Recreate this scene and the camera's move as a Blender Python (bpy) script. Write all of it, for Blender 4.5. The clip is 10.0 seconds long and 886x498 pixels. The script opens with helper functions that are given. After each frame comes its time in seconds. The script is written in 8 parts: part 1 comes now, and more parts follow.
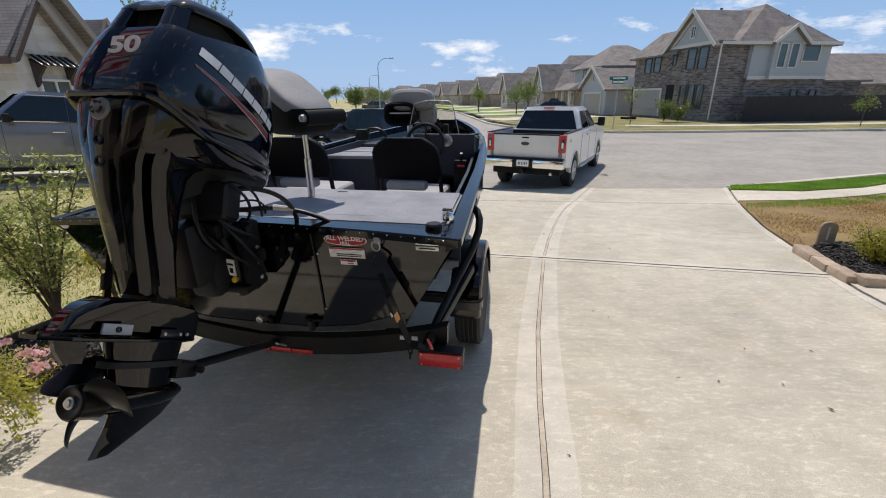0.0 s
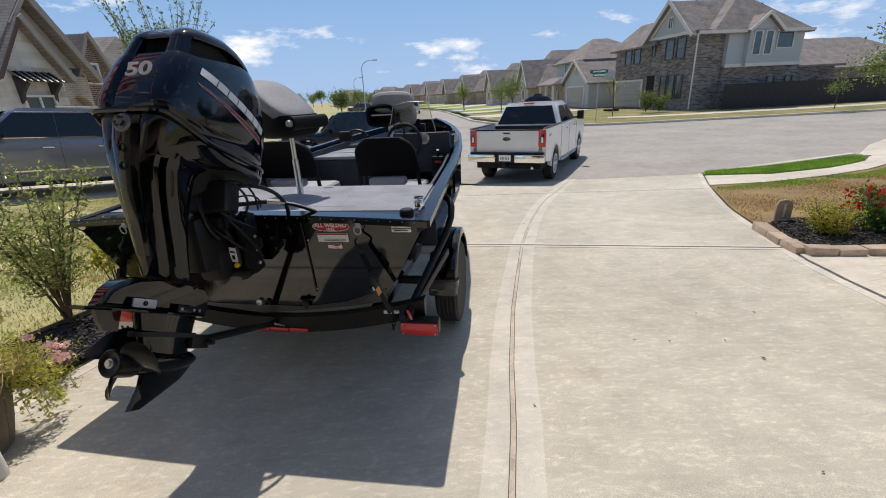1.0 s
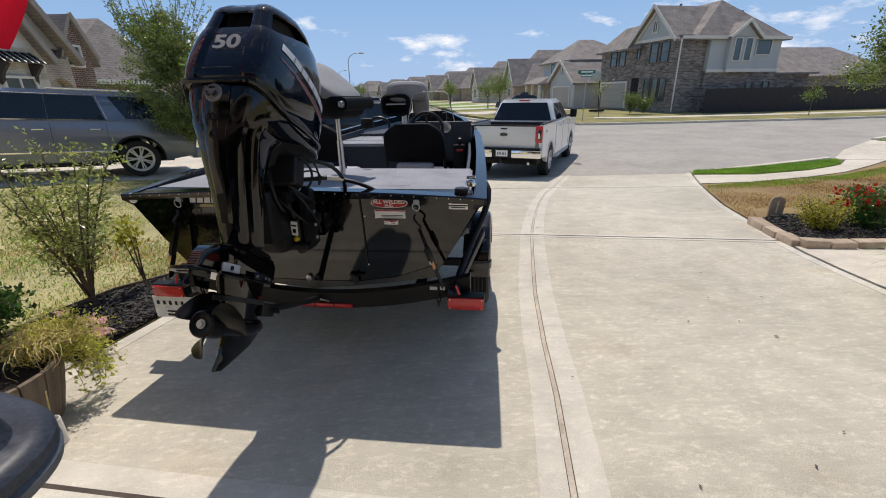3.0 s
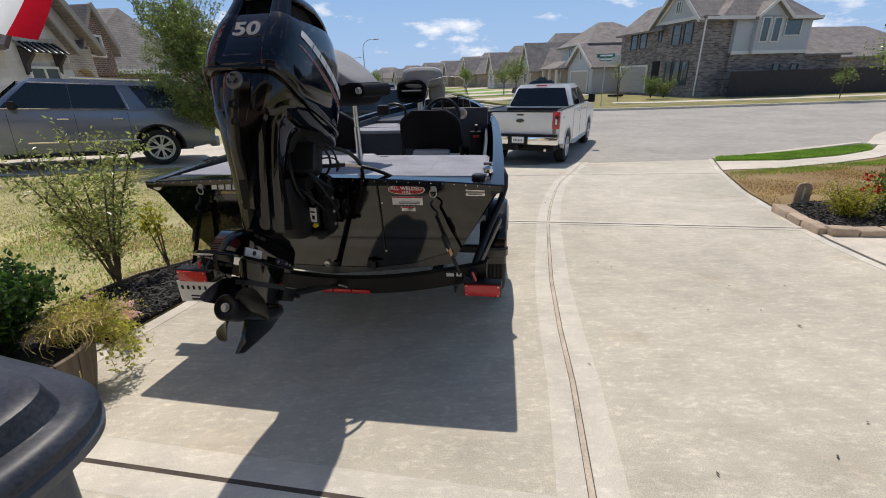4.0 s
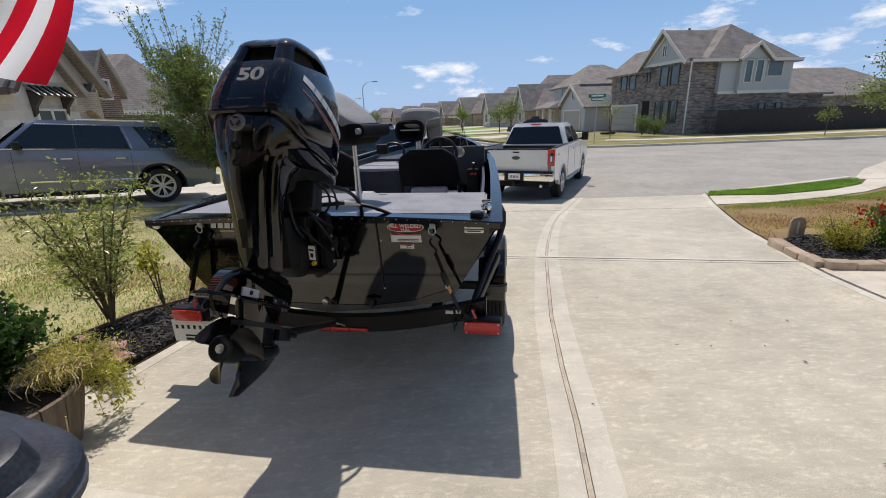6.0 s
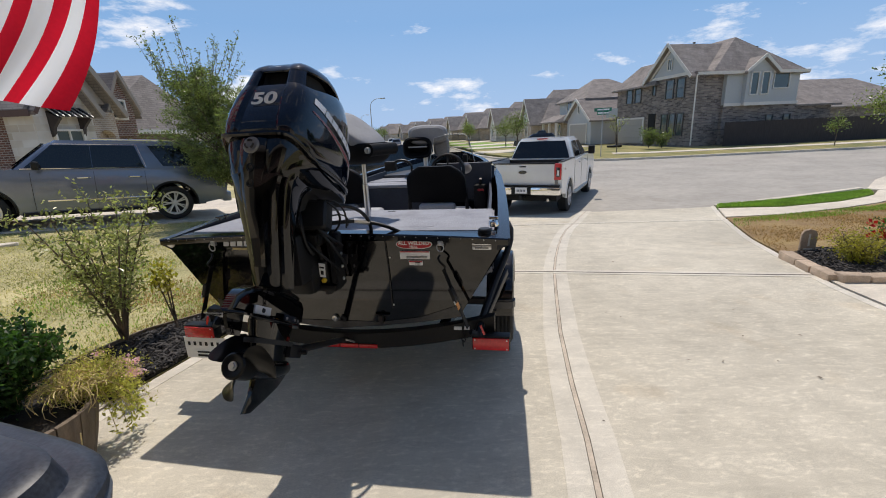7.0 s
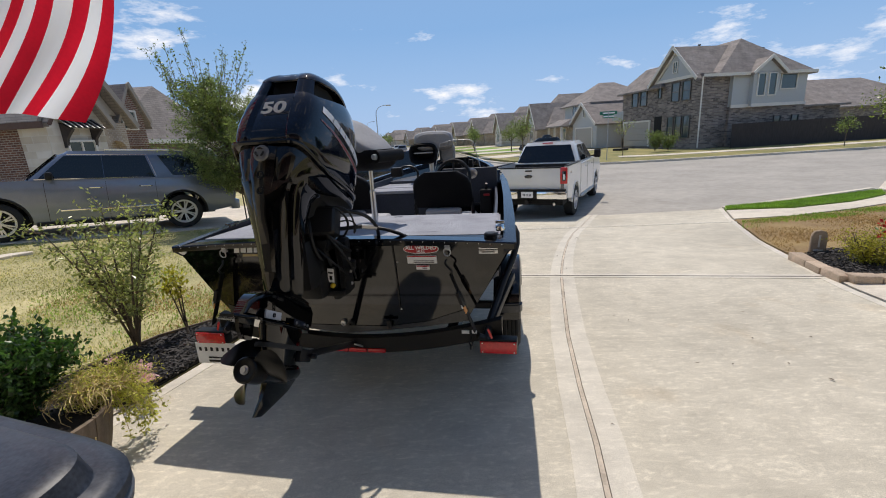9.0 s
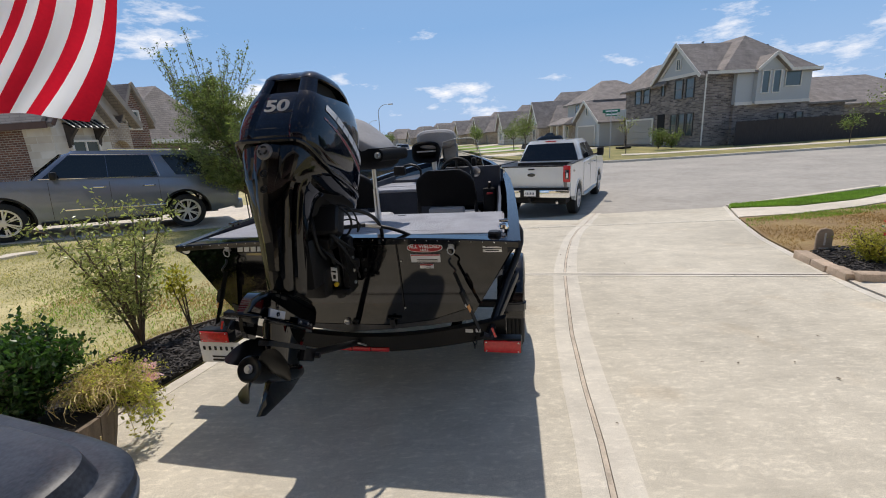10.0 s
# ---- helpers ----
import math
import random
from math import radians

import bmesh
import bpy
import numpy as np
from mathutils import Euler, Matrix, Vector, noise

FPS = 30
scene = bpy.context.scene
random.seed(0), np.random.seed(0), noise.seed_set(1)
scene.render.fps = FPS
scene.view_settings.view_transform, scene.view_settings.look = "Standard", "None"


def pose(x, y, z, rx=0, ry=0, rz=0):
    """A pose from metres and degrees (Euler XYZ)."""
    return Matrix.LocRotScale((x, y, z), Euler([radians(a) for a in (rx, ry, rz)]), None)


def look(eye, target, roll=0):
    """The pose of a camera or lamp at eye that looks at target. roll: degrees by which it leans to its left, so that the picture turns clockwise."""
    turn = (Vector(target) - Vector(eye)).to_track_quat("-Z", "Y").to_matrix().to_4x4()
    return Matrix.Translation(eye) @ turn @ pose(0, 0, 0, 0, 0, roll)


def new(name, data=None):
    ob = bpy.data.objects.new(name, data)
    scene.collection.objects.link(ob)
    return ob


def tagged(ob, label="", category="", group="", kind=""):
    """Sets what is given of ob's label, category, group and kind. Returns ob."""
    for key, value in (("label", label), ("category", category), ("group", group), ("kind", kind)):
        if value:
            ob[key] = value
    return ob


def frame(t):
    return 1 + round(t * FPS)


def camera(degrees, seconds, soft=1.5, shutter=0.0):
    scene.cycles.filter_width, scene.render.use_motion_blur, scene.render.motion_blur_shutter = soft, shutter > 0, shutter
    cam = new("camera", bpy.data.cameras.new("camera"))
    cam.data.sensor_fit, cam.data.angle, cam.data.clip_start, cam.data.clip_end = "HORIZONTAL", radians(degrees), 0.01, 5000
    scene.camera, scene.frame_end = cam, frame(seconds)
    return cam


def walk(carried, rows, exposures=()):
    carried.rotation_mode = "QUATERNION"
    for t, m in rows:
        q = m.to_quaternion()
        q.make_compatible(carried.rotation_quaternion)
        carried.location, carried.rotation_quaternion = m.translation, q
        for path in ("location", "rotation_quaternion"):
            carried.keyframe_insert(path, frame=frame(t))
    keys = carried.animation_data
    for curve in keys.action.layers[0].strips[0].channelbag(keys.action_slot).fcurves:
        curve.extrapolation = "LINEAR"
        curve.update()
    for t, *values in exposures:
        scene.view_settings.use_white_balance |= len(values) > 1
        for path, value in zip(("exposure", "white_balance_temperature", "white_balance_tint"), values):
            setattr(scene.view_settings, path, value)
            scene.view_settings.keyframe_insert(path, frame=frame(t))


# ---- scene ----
# ---- camera ----
cam = camera(92.8, 10.0, soft=1.0)
PATH = [
    (0, (-0.028, 0.009, 1.636), (-0.074, 1.891, 0.959), -0.7),
    (0.5, (0.069, -0.192, 1.658), (0.018, 1.696, 1.0), -2.2),
    (1, (0.076, -0.306, 1.649), (0.064, 1.575, 0.968), -3.0),
    (1.5, (-0.107, -0.354, 1.637), (0.006, 1.524, 0.957), -3.4),
    (2, (-0.248, -0.388, 1.625), (-0.033, 1.481, 0.945), -3.1),
    (2.5, (-0.269, -0.419, 1.6), (-0.063, 1.458, 0.94), -2.2),
    (3, (-0.298, -0.431, 1.601), (-0.224, 1.442, 0.903), -1.2),
    (3.2, (-0.313, -0.437, 1.596), (-0.29, 1.415, 0.842), -0.7),
    (4.5, (-0.309, -0.442, 1.603), (-0.304, 1.417, 0.868), -2.0),
    (5, (-0.311, -0.433, 1.609), (-0.301, 1.444, 0.918), -1.8),
    (5.5, (-0.313, -0.426, 1.6), (-0.29, 1.468, 0.959), -1.9),
    (7, (-0.318, -0.449, 1.628), (-0.333, 1.479, 1.098), -2.7),
    (7.5, (-0.319, -0.461, 1.631), (-0.353, 1.469, 1.108), -2.9),
    (8, (-0.325, -0.466, 1.626), (-0.368, 1.465, 1.108), -3.0),
    (8.5, (-0.323, -0.47, 1.627), (-0.366, 1.463, 1.117), -3.2),
    (9, (-0.319, -0.472, 1.629), (-0.364, 1.462, 1.125), -3.5),
    (9.5, (-0.328, -0.468, 1.624), (-0.379, 1.467, 1.12), -3.7),
    (10, (-0.326, -0.464, 1.626), (-0.383, 1.47, 1.117), -3.7),
]
walk(cam, [(t, look(eye, target, roll)) for t, eye, target, roll in PATH], [(0.0, 0.20, 7150, 13.0), (10.0, 0.20, 7150, 13.0)])

# ---- light ----
SUN_AZ, SUN_EL = radians(-1.0), radians(62.9)
world = bpy.data.worlds.new("world")
scene.world = world
world.use_nodes = True
wn, wl = world.node_tree.nodes, world.node_tree.links
sky = wn.new("ShaderNodeTexSky")
sky.sky_type = "NISHITA"
sky.sun_disc = False
sky.sun_elevation, sky.sun_rotation = SUN_EL, SUN_AZ
sky.air_density, sky.dust_density, sky.ozone_density = 1.0, 0.7, 3.0
# scattered fair-weather clouds, also out of view overhead to whiten the fill light
wtc = wn.new("ShaderNodeTexCoord")
sep = wn.new("ShaderNodeSeparateXYZ")
wl.new(wtc.outputs["Generated"], sep.inputs[0])


def wmath(op, a, b=None):
    n = wn.new("ShaderNodeMath")
    n.operation = op
    for i, v in enumerate((a, b)):
        if v is None:
            continue
        if isinstance(v, (int, float)):
            n.inputs[i].default_value = v
        else:
            wl.new(v, n.inputs[i])
    return n.outputs[0]


comb = wn.new("ShaderNodeMapping")
comb.inputs["Scale"].default_value, comb.inputs["Location"].default_value = (1.0, 1.0, 3.0), (0.35, 0.1, 0.0)
wl.new(wtc.outputs["Generated"], comb.inputs[0])
cn = wn.new("ShaderNodeTexNoise")
cn.inputs["Scale"].default_value = 3.6
cn.inputs["Detail"].default_value = 8.0
cn.inputs["Roughness"].default_value = 0.62
wl.new(comb.outputs[0], cn.inputs["Vector"])
cramp = wn.new("ShaderNodeMapRange")
cramp.inputs["From Min"].default_value, cramp.inputs["From Max"].default_value = 0.582, 0.735
near = wn.new("ShaderNodeMapRange")
near.inputs["From Min"].default_value, near.inputs["From Max"].default_value = 0.05, 0.17
near.inputs["To Min"].default_value, near.inputs["To Max"].default_value = 0.045, 0.0
wl.new(sep.outputs[2], near.inputs["Value"])
wl.new(wmath("ADD", cn.outputs[0], near.outputs[0]), cramp.inputs["Value"])
low = wn.new("ShaderNodeMapRange")
low.inputs["From Min"].default_value, low.inputs["From Max"].default_value = 0.0, 0.05
wl.new(sep.outputs[2], low.inputs["Value"])
cfac = wmath("MULTIPLY", cramp.outputs[0], low.outputs[0])
cmix = wn.new("ShaderNodeMixRGB")
cmix.inputs[2].default_value = (12.5, 12.4, 12.2, 1)
wl.new(cfac, cmix.inputs[0])
bg = wn.get("Background")
bg.inputs[1].default_value = 0.093
# pale haze towards the horizon
hz = wn.new("ShaderNodeMapRange")
hz.inputs["From Min"].default_value, hz.inputs["From Max"].default_value = 0.22, -0.02
hz.inputs["To Max"].default_value = 0.75
wl.new(sep.outputs[2], hz.inputs["Value"])
hmix = wn.new("ShaderNodeMixRGB")
hmix.inputs[2].default_value = (3.8, 5.65, 8.9, 1)
wl.new(hz.outputs[0], hmix.inputs[0])
hs = wn.new("ShaderNodeHueSaturation")
hs.inputs["Saturation"].default_value = 1.12
wl.new(sky.outputs[0], hs.inputs["Color"])
# blue tint kept to the lower sky, so the zenith's fill light stays paler
band = wn.new("ShaderNodeMapRange")
band.inputs["From Min"].default_value, band.inputs["From Max"].default_value = 0.62, 0.22
band.inputs["To Max"].default_value = 0.8
wl.new(sep.outputs[2], band.inputs["Value"])
bmix = wn.new("ShaderNodeMixRGB")
bmix.inputs[2].default_value = (1.98, 4.15, 7.8, 1)
wl.new(band.outputs[0], bmix.inputs[0])
wl.new(hs.outputs[0], bmix.inputs[1])
wl.new(bmix.outputs[0], hmix.inputs[1])
wl.new(hmix.outputs[0], cmix.inputs[1])
wl.new(cmix.outputs[0], bg.inputs[0])

sun = new("sun", bpy.data.lights.new("sun", "SUN"))
sun.data.energy, sun.data.angle, sun.data.color = 2.8, radians(0.55), (1.0, 0.985, 0.96)
sun_dir = Vector((math.sin(SUN_AZ) * math.cos(SUN_EL), math.cos(SUN_AZ) * math.cos(SUN_EL), math.sin(SUN_EL)))
sun.matrix_world = look(sun_dir * 60, (0, 0, 0))

# ---- materials ----
def ramp_colour(c, k):
    return tuple(min(1.0, v * k) for v in c[:3]) + (1,)


def mat(name, colour, rough=0.6, metal=0.0, vary=0.15, scale=6.0, fine=60.0, bump=0.0, bump_scale=80.0, coat=0.0, spec=0.5,
        second=None, island=0.0, transmission=0.0, alpha=1.0, stretch=(1, 1, 1), world_space=True, patch=0.0):
    """Two scales of colour variation, optional second colour in patches, bump and random per object."""
    m = bpy.data.materials.new(name)
    m.use_nodes = True
    n, l = m.node_tree.nodes, m.node_tree.links
    b = n["Principled BSDF"]
    b.inputs["Roughness"].default_value = rough
    b.inputs["Metallic"].default_value = metal
    b.inputs["Specular IOR Level"].default_value = spec
    b.inputs["Coat Weight"].default_value = coat
    b.inputs["Coat Roughness"].default_value = 0.04
    b.inputs["Transmission Weight"].default_value = transmission
    b.inputs["Alpha"].default_value = alpha
    tc = n.new("ShaderNodeTexCoord")
    mp = n.new("ShaderNodeMapping")
    mp.inputs["Scale"].default_value = stretch
    if world_space:
        geo = n.new("ShaderNodeNewGeometry")
        l.new(geo.outputs["Position"], mp.inputs[0])
    else:
        l.new(tc.outputs["Object"], mp.inputs[0])
    n1 = n.new("ShaderNodeTexNoise")
    n1.inputs["Scale"].default_value, n1.inputs["Detail"].default_value = scale, 4.0
    n2 = n.new("ShaderNodeTexNoise")
    n2.inputs["Scale"].default_value, n2.inputs["Detail"].default_value = fine, 3.0
    l.new(mp.outputs[0], n1.inputs["Vector"])
    l.new(mp.outputs[0], n2.inputs["Vector"])
    add = n.new("ShaderNodeMath")
    add.operation = "MULTIPLY_ADD"
    add.inputs[1].default_value = 0.6
    l.new(n2.outputs[0], add.inputs[0])
    sc = n.new("ShaderNodeMath")
    sc.operation = "MULTIPLY"
    sc.inputs[1].default_value = 0.9
    l.new(n1.outputs[0], sc.inputs[0])
    l.new(sc.outputs[0], add.inputs[2])
    ramp = n.new("ShaderNodeValToRGB")
    ramp.color_ramp.elements[0].position, ramp.color_ramp.elements[1].position = 0.5, 1.0
    ramp.color_ramp.elements[0].color = ramp_colour(colour, 1 - vary)
    ramp.color_ramp.elements[1].color = ramp_colour(second or colour, 1 + vary)
    l.new(add.outputs[0], ramp.inputs[0])
    out = ramp.outputs[0]
    if island:
        oi = n.new("ShaderNodeObjectInfo")
        geo2 = n.new("ShaderNodeNewGeometry")
        ad = n.new("ShaderNodeMath")
        ad.operation = "ADD"
        l.new(oi.outputs["Random"], ad.inputs[0])
        l.new(geo2.outputs["Random Per Island"], ad.inputs[1])
        fr = n.new("ShaderNodeMath")
        fr.operation = "FRACT"
        l.new(ad.outputs[0], fr.inputs[0])
        hv = n.new("ShaderNodeHueSaturation")
        mr = n.new("ShaderNodeMapRange")
        mr.inputs["To Min"].default_value, mr.inputs["To Max"].default_value = 1 - island, 1 + island
        l.new(fr.outputs[0], mr.inputs["Value"])
        l.new(mr.outputs[0], hv.inputs["Value"])
        l.new(out, hv.inputs["Color"])
        out = hv.outputs[0]
    l.new(out, b.inputs["Base Color"])
    if bump:
        n3 = n.new("ShaderNodeTexNoise")
        n3.inputs["Scale"].default_value, n3.inputs["Detail"].default_value = bump_scale, 3.0
        l.new(mp.outputs[0], n3.inputs["Vector"])
        bp = n.new("ShaderNodeBump")
        bp.inputs["Strength"].default_value, bp.inputs["Distance"].default_value = bump, 0.01
        l.new(n3.outputs[0], bp.inputs["Height"])
        l.new(bp.outputs[0], b.inputs["Normal"])
    return m


def see_through(m, share, colour=None):
    """Let some light through a thin leaf or cloth."""
    n, l = m.node_tree.nodes, m.node_tree.links
    b, out = n["Principled BSDF"], n["Material Output"]
    tr = n.new("ShaderNodeBsdfTranslucent")
    src = b.inputs["Base Color"].links[0].from_socket
    if colour:
        mx0 = n.new("ShaderNodeMixRGB")
        mx0.blend_type = "MULTIPLY"
        mx0.inputs[0].default_value = 1.0
        mx0.inputs[2].default_value = (*colour, 1)
        l.new(src, mx0.inputs[1])
        src = mx0.outputs[0]
    l.new(src, tr.inputs[0])
    mx = n.new("ShaderNodeMixShader")
    mx.inputs[0].default_value = share
    l.new(b.outputs[0], mx.inputs[1])
    l.new(tr.outputs[0], mx.inputs[2])
    l.new(mx.outputs[0], out.inputs[0])
    return m


def brick_mat(name, c1, c2, mortar, width=0.2, height=0.075, offset=0.5, axis="xz"):
    """Coursed brick in wall coordinates: the object's x or y runs along the wall, z up."""
    m = bpy.data.materials.new(name)
    m.use_nodes = True
    n, l = m.node_tree.nodes, m.node_tree.links
    b = n["Principled BSDF"]
    b.inputs["Roughness"].default_value = 0.9
    tc = n.new("ShaderNodeTexCoord")
    sp = n.new("ShaderNodeSeparateXYZ")
    l.new(tc.outputs["Object"], sp.inputs[0])
    ad = n.new("ShaderNodeMath")
    l.new(sp.outputs[0], ad.inputs[0])
    l.new(sp.outputs[1], ad.inputs[1])
    cb = n.new("ShaderNodeCombineXYZ")
    l.new(ad.outputs[0], cb.inputs[0])
    l.new(sp.outputs[2], cb.inputs[1])
    br = n.new("ShaderNodeTexBrick")
    br.inputs["Scale"].default_value = 1.0
    br.inputs["Brick Width"].default_value, br.inputs["Row Height"].default_value = width, height
    br.inputs["Mortar Size"].default_value = 0.012
    br.inputs["Color1"].default_value, br.inputs["Color2"].default_value = (*c1, 1), (*c2, 1)
    br.inputs["Mortar"].default_value = (*mortar, 1)
    br.offset = offset
    l.new(cb.outputs[0], br.inputs["Vector"])
    nz = n.new("ShaderNodeTexNoise")
    nz.inputs["Scale"].default_value = 1.3
    l.new(tc.outputs["Object"], nz.inputs["Vector"])
    mx = n.new("ShaderNodeMixRGB")
    mx.blend_type = "OVERLAY"
    mx.inputs[0].default_value = 0.5
    l.new(br.outputs[0], mx.inputs[1])
    l.new(nz.outputs[0], mx.inputs[2])
    l.new(mx.outputs[0], b.inputs["Base Color"])
    bp = n.new("ShaderNodeBump")
    bp.inputs["Strength"].default_value, bp.inputs["Distance"].default_value = 0.6, 0.01
    bp.invert = True
    l.new(br.outputs["Fac"], bp.inputs["Height"])
    l.new(bp.outputs[0], b.inputs["Normal"])
    return m


def glass_mat(name, colour, rough=0.02, clear=0.9):
    """A thin clear pane: mostly straight-through with a gloss on top."""
    m = bpy.data.materials.new(name)
    m.use_nodes = True
    n, l = m.node_tree.nodes, m.node_tree.links
    out = n["Material Output"]
    n.remove(n["Principled BSDF"])
    tr = n.new("ShaderNodeBsdfTransparent")
    tr.inputs[0].default_value = (*[c * clear for c in colour], 1)
    gl = n.new("ShaderNodeBsdfGlossy")
    gl.inputs["Roughness"].default_value = rough
    fr = n.new("ShaderNodeFresnel")
    fr.inputs[0].default_value = 1.45
    mx = n.new("ShaderNodeMixShader")
    l.new(fr.outputs[0], mx.inputs[0])
    l.new(tr.outputs[0], mx.inputs[1])
    l.new(gl.outputs[0], mx.inputs[2])
    l.new(mx.outputs[0], out.inputs[0])
    return m


def concrete(name, colour, fleck=0.22, stain=0.16, rough=0.85):
    """Broom-finished concrete: broad mottling, blotches, a few rusty stains and pale and dark grains."""
    m = bpy.data.materials.new(name)
    m.use_nodes = True
    n, l = m.node_tree.nodes, m.node_tree.links
    b = n["Principled BSDF"]
    b.inputs["Roughness"].default_value = rough
    b.inputs["Specular IOR Level"].default_value = 0.3
    geo = n.new("ShaderNodeNewGeometry")

    def noise_at(scale, detail, lo, hi, to0, to1, rot=None):
        t = n.new("ShaderNodeTexNoise")
        t.inputs["Scale"].default_value, t.inputs["Detail"].default_value = scale, detail
        if rot:
            mp = n.new("ShaderNodeMapping")
            mp.inputs["Rotation"].default_value, mp.inputs["Scale"].default_value = (0, 0, radians(10)), rot
            l.new(geo.outputs["Position"], mp.inputs[0])
            l.new(mp.outputs[0], t.inputs["Vector"])
        else:
            l.new(geo.outputs["Position"], t.inputs["Vector"])
        r = n.new("ShaderNodeMapRange")
        r.inputs["From Min"].default_value, r.inputs["From Max"].default_value = lo, hi
        r.inputs["To Min"].default_value, r.inputs["To Max"].default_value = to0, to1
        l.new(t.outputs[0], r.inputs["Value"])
        return r.outputs[0], t.outputs[0]

    def mul(a, b_):
        k = n.new("ShaderNodeMath")
        k.operation = "MULTIPLY"
        l.new(a, k.inputs[0])
        l.new(b_, k.inputs[1])
        return k.outputs[0]
    v = mul(noise_at(0.55, 3, .3, .7, .87, 1.10)[0], noise_at(4.5, 5, .3, .7, .91, 1.09)[0])
    grain, raw = noise_at(210, 3, .3, .7, 1 - fleck * .8, 1 + fleck * .8)
    v = mul(v, grain)
    v = mul(v, noise_at(34, 4, .52, .72, .985, .985 + fleck * 1.0, (.55, 1.2, 1))[0])
    v = mul(v, noise_at(9, 6, .30, .52, 1 - fleck * .35, 1.0, (.35, 2.0, 1))[0])
    v = mul(v, noise_at(9, 5, .3, .7, .97, 1.03, (.45, 1.3, 1))[0])
    hv = n.new("ShaderNodeHueSaturation")
    hv.inputs["Color"].default_value = (*colour, 1)
    l.new(v, hv.inputs["Value"])
    mx = n.new("ShaderNodeMixRGB")
    mx.blend_type = "MULTIPLY"
    mx.inputs[2].default_value = (0.80, 0.66, 0.50, 1)
    st = noise_at(1.7, 4, .60, .80, 0, stain * 3)[0]
    l.new(st, mx.inputs[0])
    l.new(hv.outputs[0], mx.inputs[1])
    l.new(mx.outputs[0], b.inputs["Base Color"])
    bp = n.new("ShaderNodeBump")
    bp.inputs["Strength"].default_value, bp.inputs["Distance"].default_value = 0.5, 0.003
    l.new(raw, bp.inputs["Height"])
    l.new(bp.outputs[0], b.inputs["Normal"])
    return m


M_CONC = concrete("concrete_light", (0.566, 0.520, 0.424), 0.24, 0.17)
M_TROWEL = concrete("concrete_trowelled", (0.640, 0.595, 0.505), 0.16, 0.08, 0.75)
M_JOINT_D = mat("joint_shade", (0.090, 0.070, 0.056), 0.95, vary=0.3, scale=5, fine=70)
M_JOINT = mat("joint_filler", (0.56, 0.48, 0.385), 0.95, vary=0.3, scale=5, fine=70)
M_STREET = concrete("street_concrete", (0.40, 0.372, 0.328), 0.06, 0.03)
M_WALK = concrete("sidewalk_concrete", (0.645, 0.58, 0.48), 0.14, 0.05)
M_GRASS = mat("lawn_turf", (0.35, 0.345, 0.15), 0.95, vary=0.35, scale=0.8, fine=30, bump=0.8, bump_scale=90, second=(0.49, 0.42, 0.22))
M_GRASS_F = mat("far_turf", (0.17, 0.205, 0.055), 0.95, vary=0.35, scale=0.5, fine=12, second=(0.30, 0.245, 0.10))
M_GRASS_G = mat("verge_turf", (0.19, 0.31, 0.05), 0.9, vary=0.3, scale=1.5, fine=40, bump=0.8, bump_scale=90)
M_GRASS_D = mat("dry_turf", (0.30, 0.175, 0.085), 0.95, vary=0.35, scale=1.0, fine=35, bump=0.8, bump_scale=90, second=(0.28, 0.20, 0.085))
M_SOIL = mat("bed_soil", (0.03, 0.025, 0.02), 0.95, vary=0.4, scale=6, fine=80, bump=0.6)
M_MULCH = mat("black_mulch", (0.030, 0.026, 0.024), 0.75, vary=0.5, scale=20, fine=150, island=0.6)
M_BLACK = mat("boat_black_gloss", (0.0025, 0.0025, 0.003), 0.06, vary=0.1, spec=0.55, coat=0.22, bump=0.03, bump_scale=5)
M_MOTOR = mat("motor_black_gloss", (0.0012, 0.0012, 0.0015), 0.03, vary=0.1, spec=0.45, coat=0.08)
M_COWL = mat("motor_cowl_blueblack", (0.0013, 0.0038, 0.011), 0.07, vary=0.15, spec=0.42, coat=0.08)
M_GUNW = mat("gunwale_paint", (0.014, 0.018, 0.028), 0.22, vary=0.2, spec=0.35)
M_INNER = mat("inner_liner_paint", (0.036, 0.043, 0.060), 0.45, vary=0.25, scale=4, spec=0.4)
M_FLAT = mat("black_plastic", (0.009, 0.009, 0.010), 0.45, vary=0.2, spec=0.3)
M_PROP = mat("prop_paint", (0.004, 0.004, 0.004), 0.28, vary=0.2, spec=0.25)
# near-black for dark parts, and for painted shade in openings and under things
M_DARK = mat("dark_void", (0.004, 0.004, 0.004), 0.8, vary=0.1)
M_RUBBER = mat("tyre_rubber", (0.018, 0.018, 0.018), 0.8, vary=0.2, bump=0.2)
M_STEEL = mat("bright_steel", (0.62, 0.62, 0.62), 0.28, metal=1.0, vary=0.1)
M_CHROME = mat("chrome", (0.8, 0.8, 0.8), 0.08, metal=1.0, vary=0.03)
M_ALU = mat("brushed_aluminium", (0.60, 0.60, 0.61), 0.35, metal=1.0, vary=0.1, fine=200)
M_CARPET = mat("deck_carpet", (0.32, 0.33, 0.365), 0.95, vary=0.25, scale=5, fine=220, bump=0.5, bump_scale=400)
M_VINYL = mat("black_vinyl", (0.009, 0.009, 0.010), 0.55, spec=0.10, vary=0.15, bump=0.12, bump_scale=150)
M_VINYL_G = mat("grey_vinyl", (0.27, 0.275, 0.29), 0.6, spec=0.25, vary=0.12, bump=0.12, bump_scale=150)
M_WHITE = mat("white_print", (0.82, 0.82, 0.82), 0.5, vary=0.04)
M_RED = mat("red_print", (0.45, 0.02, 0.025), 0.5, vary=0.08)
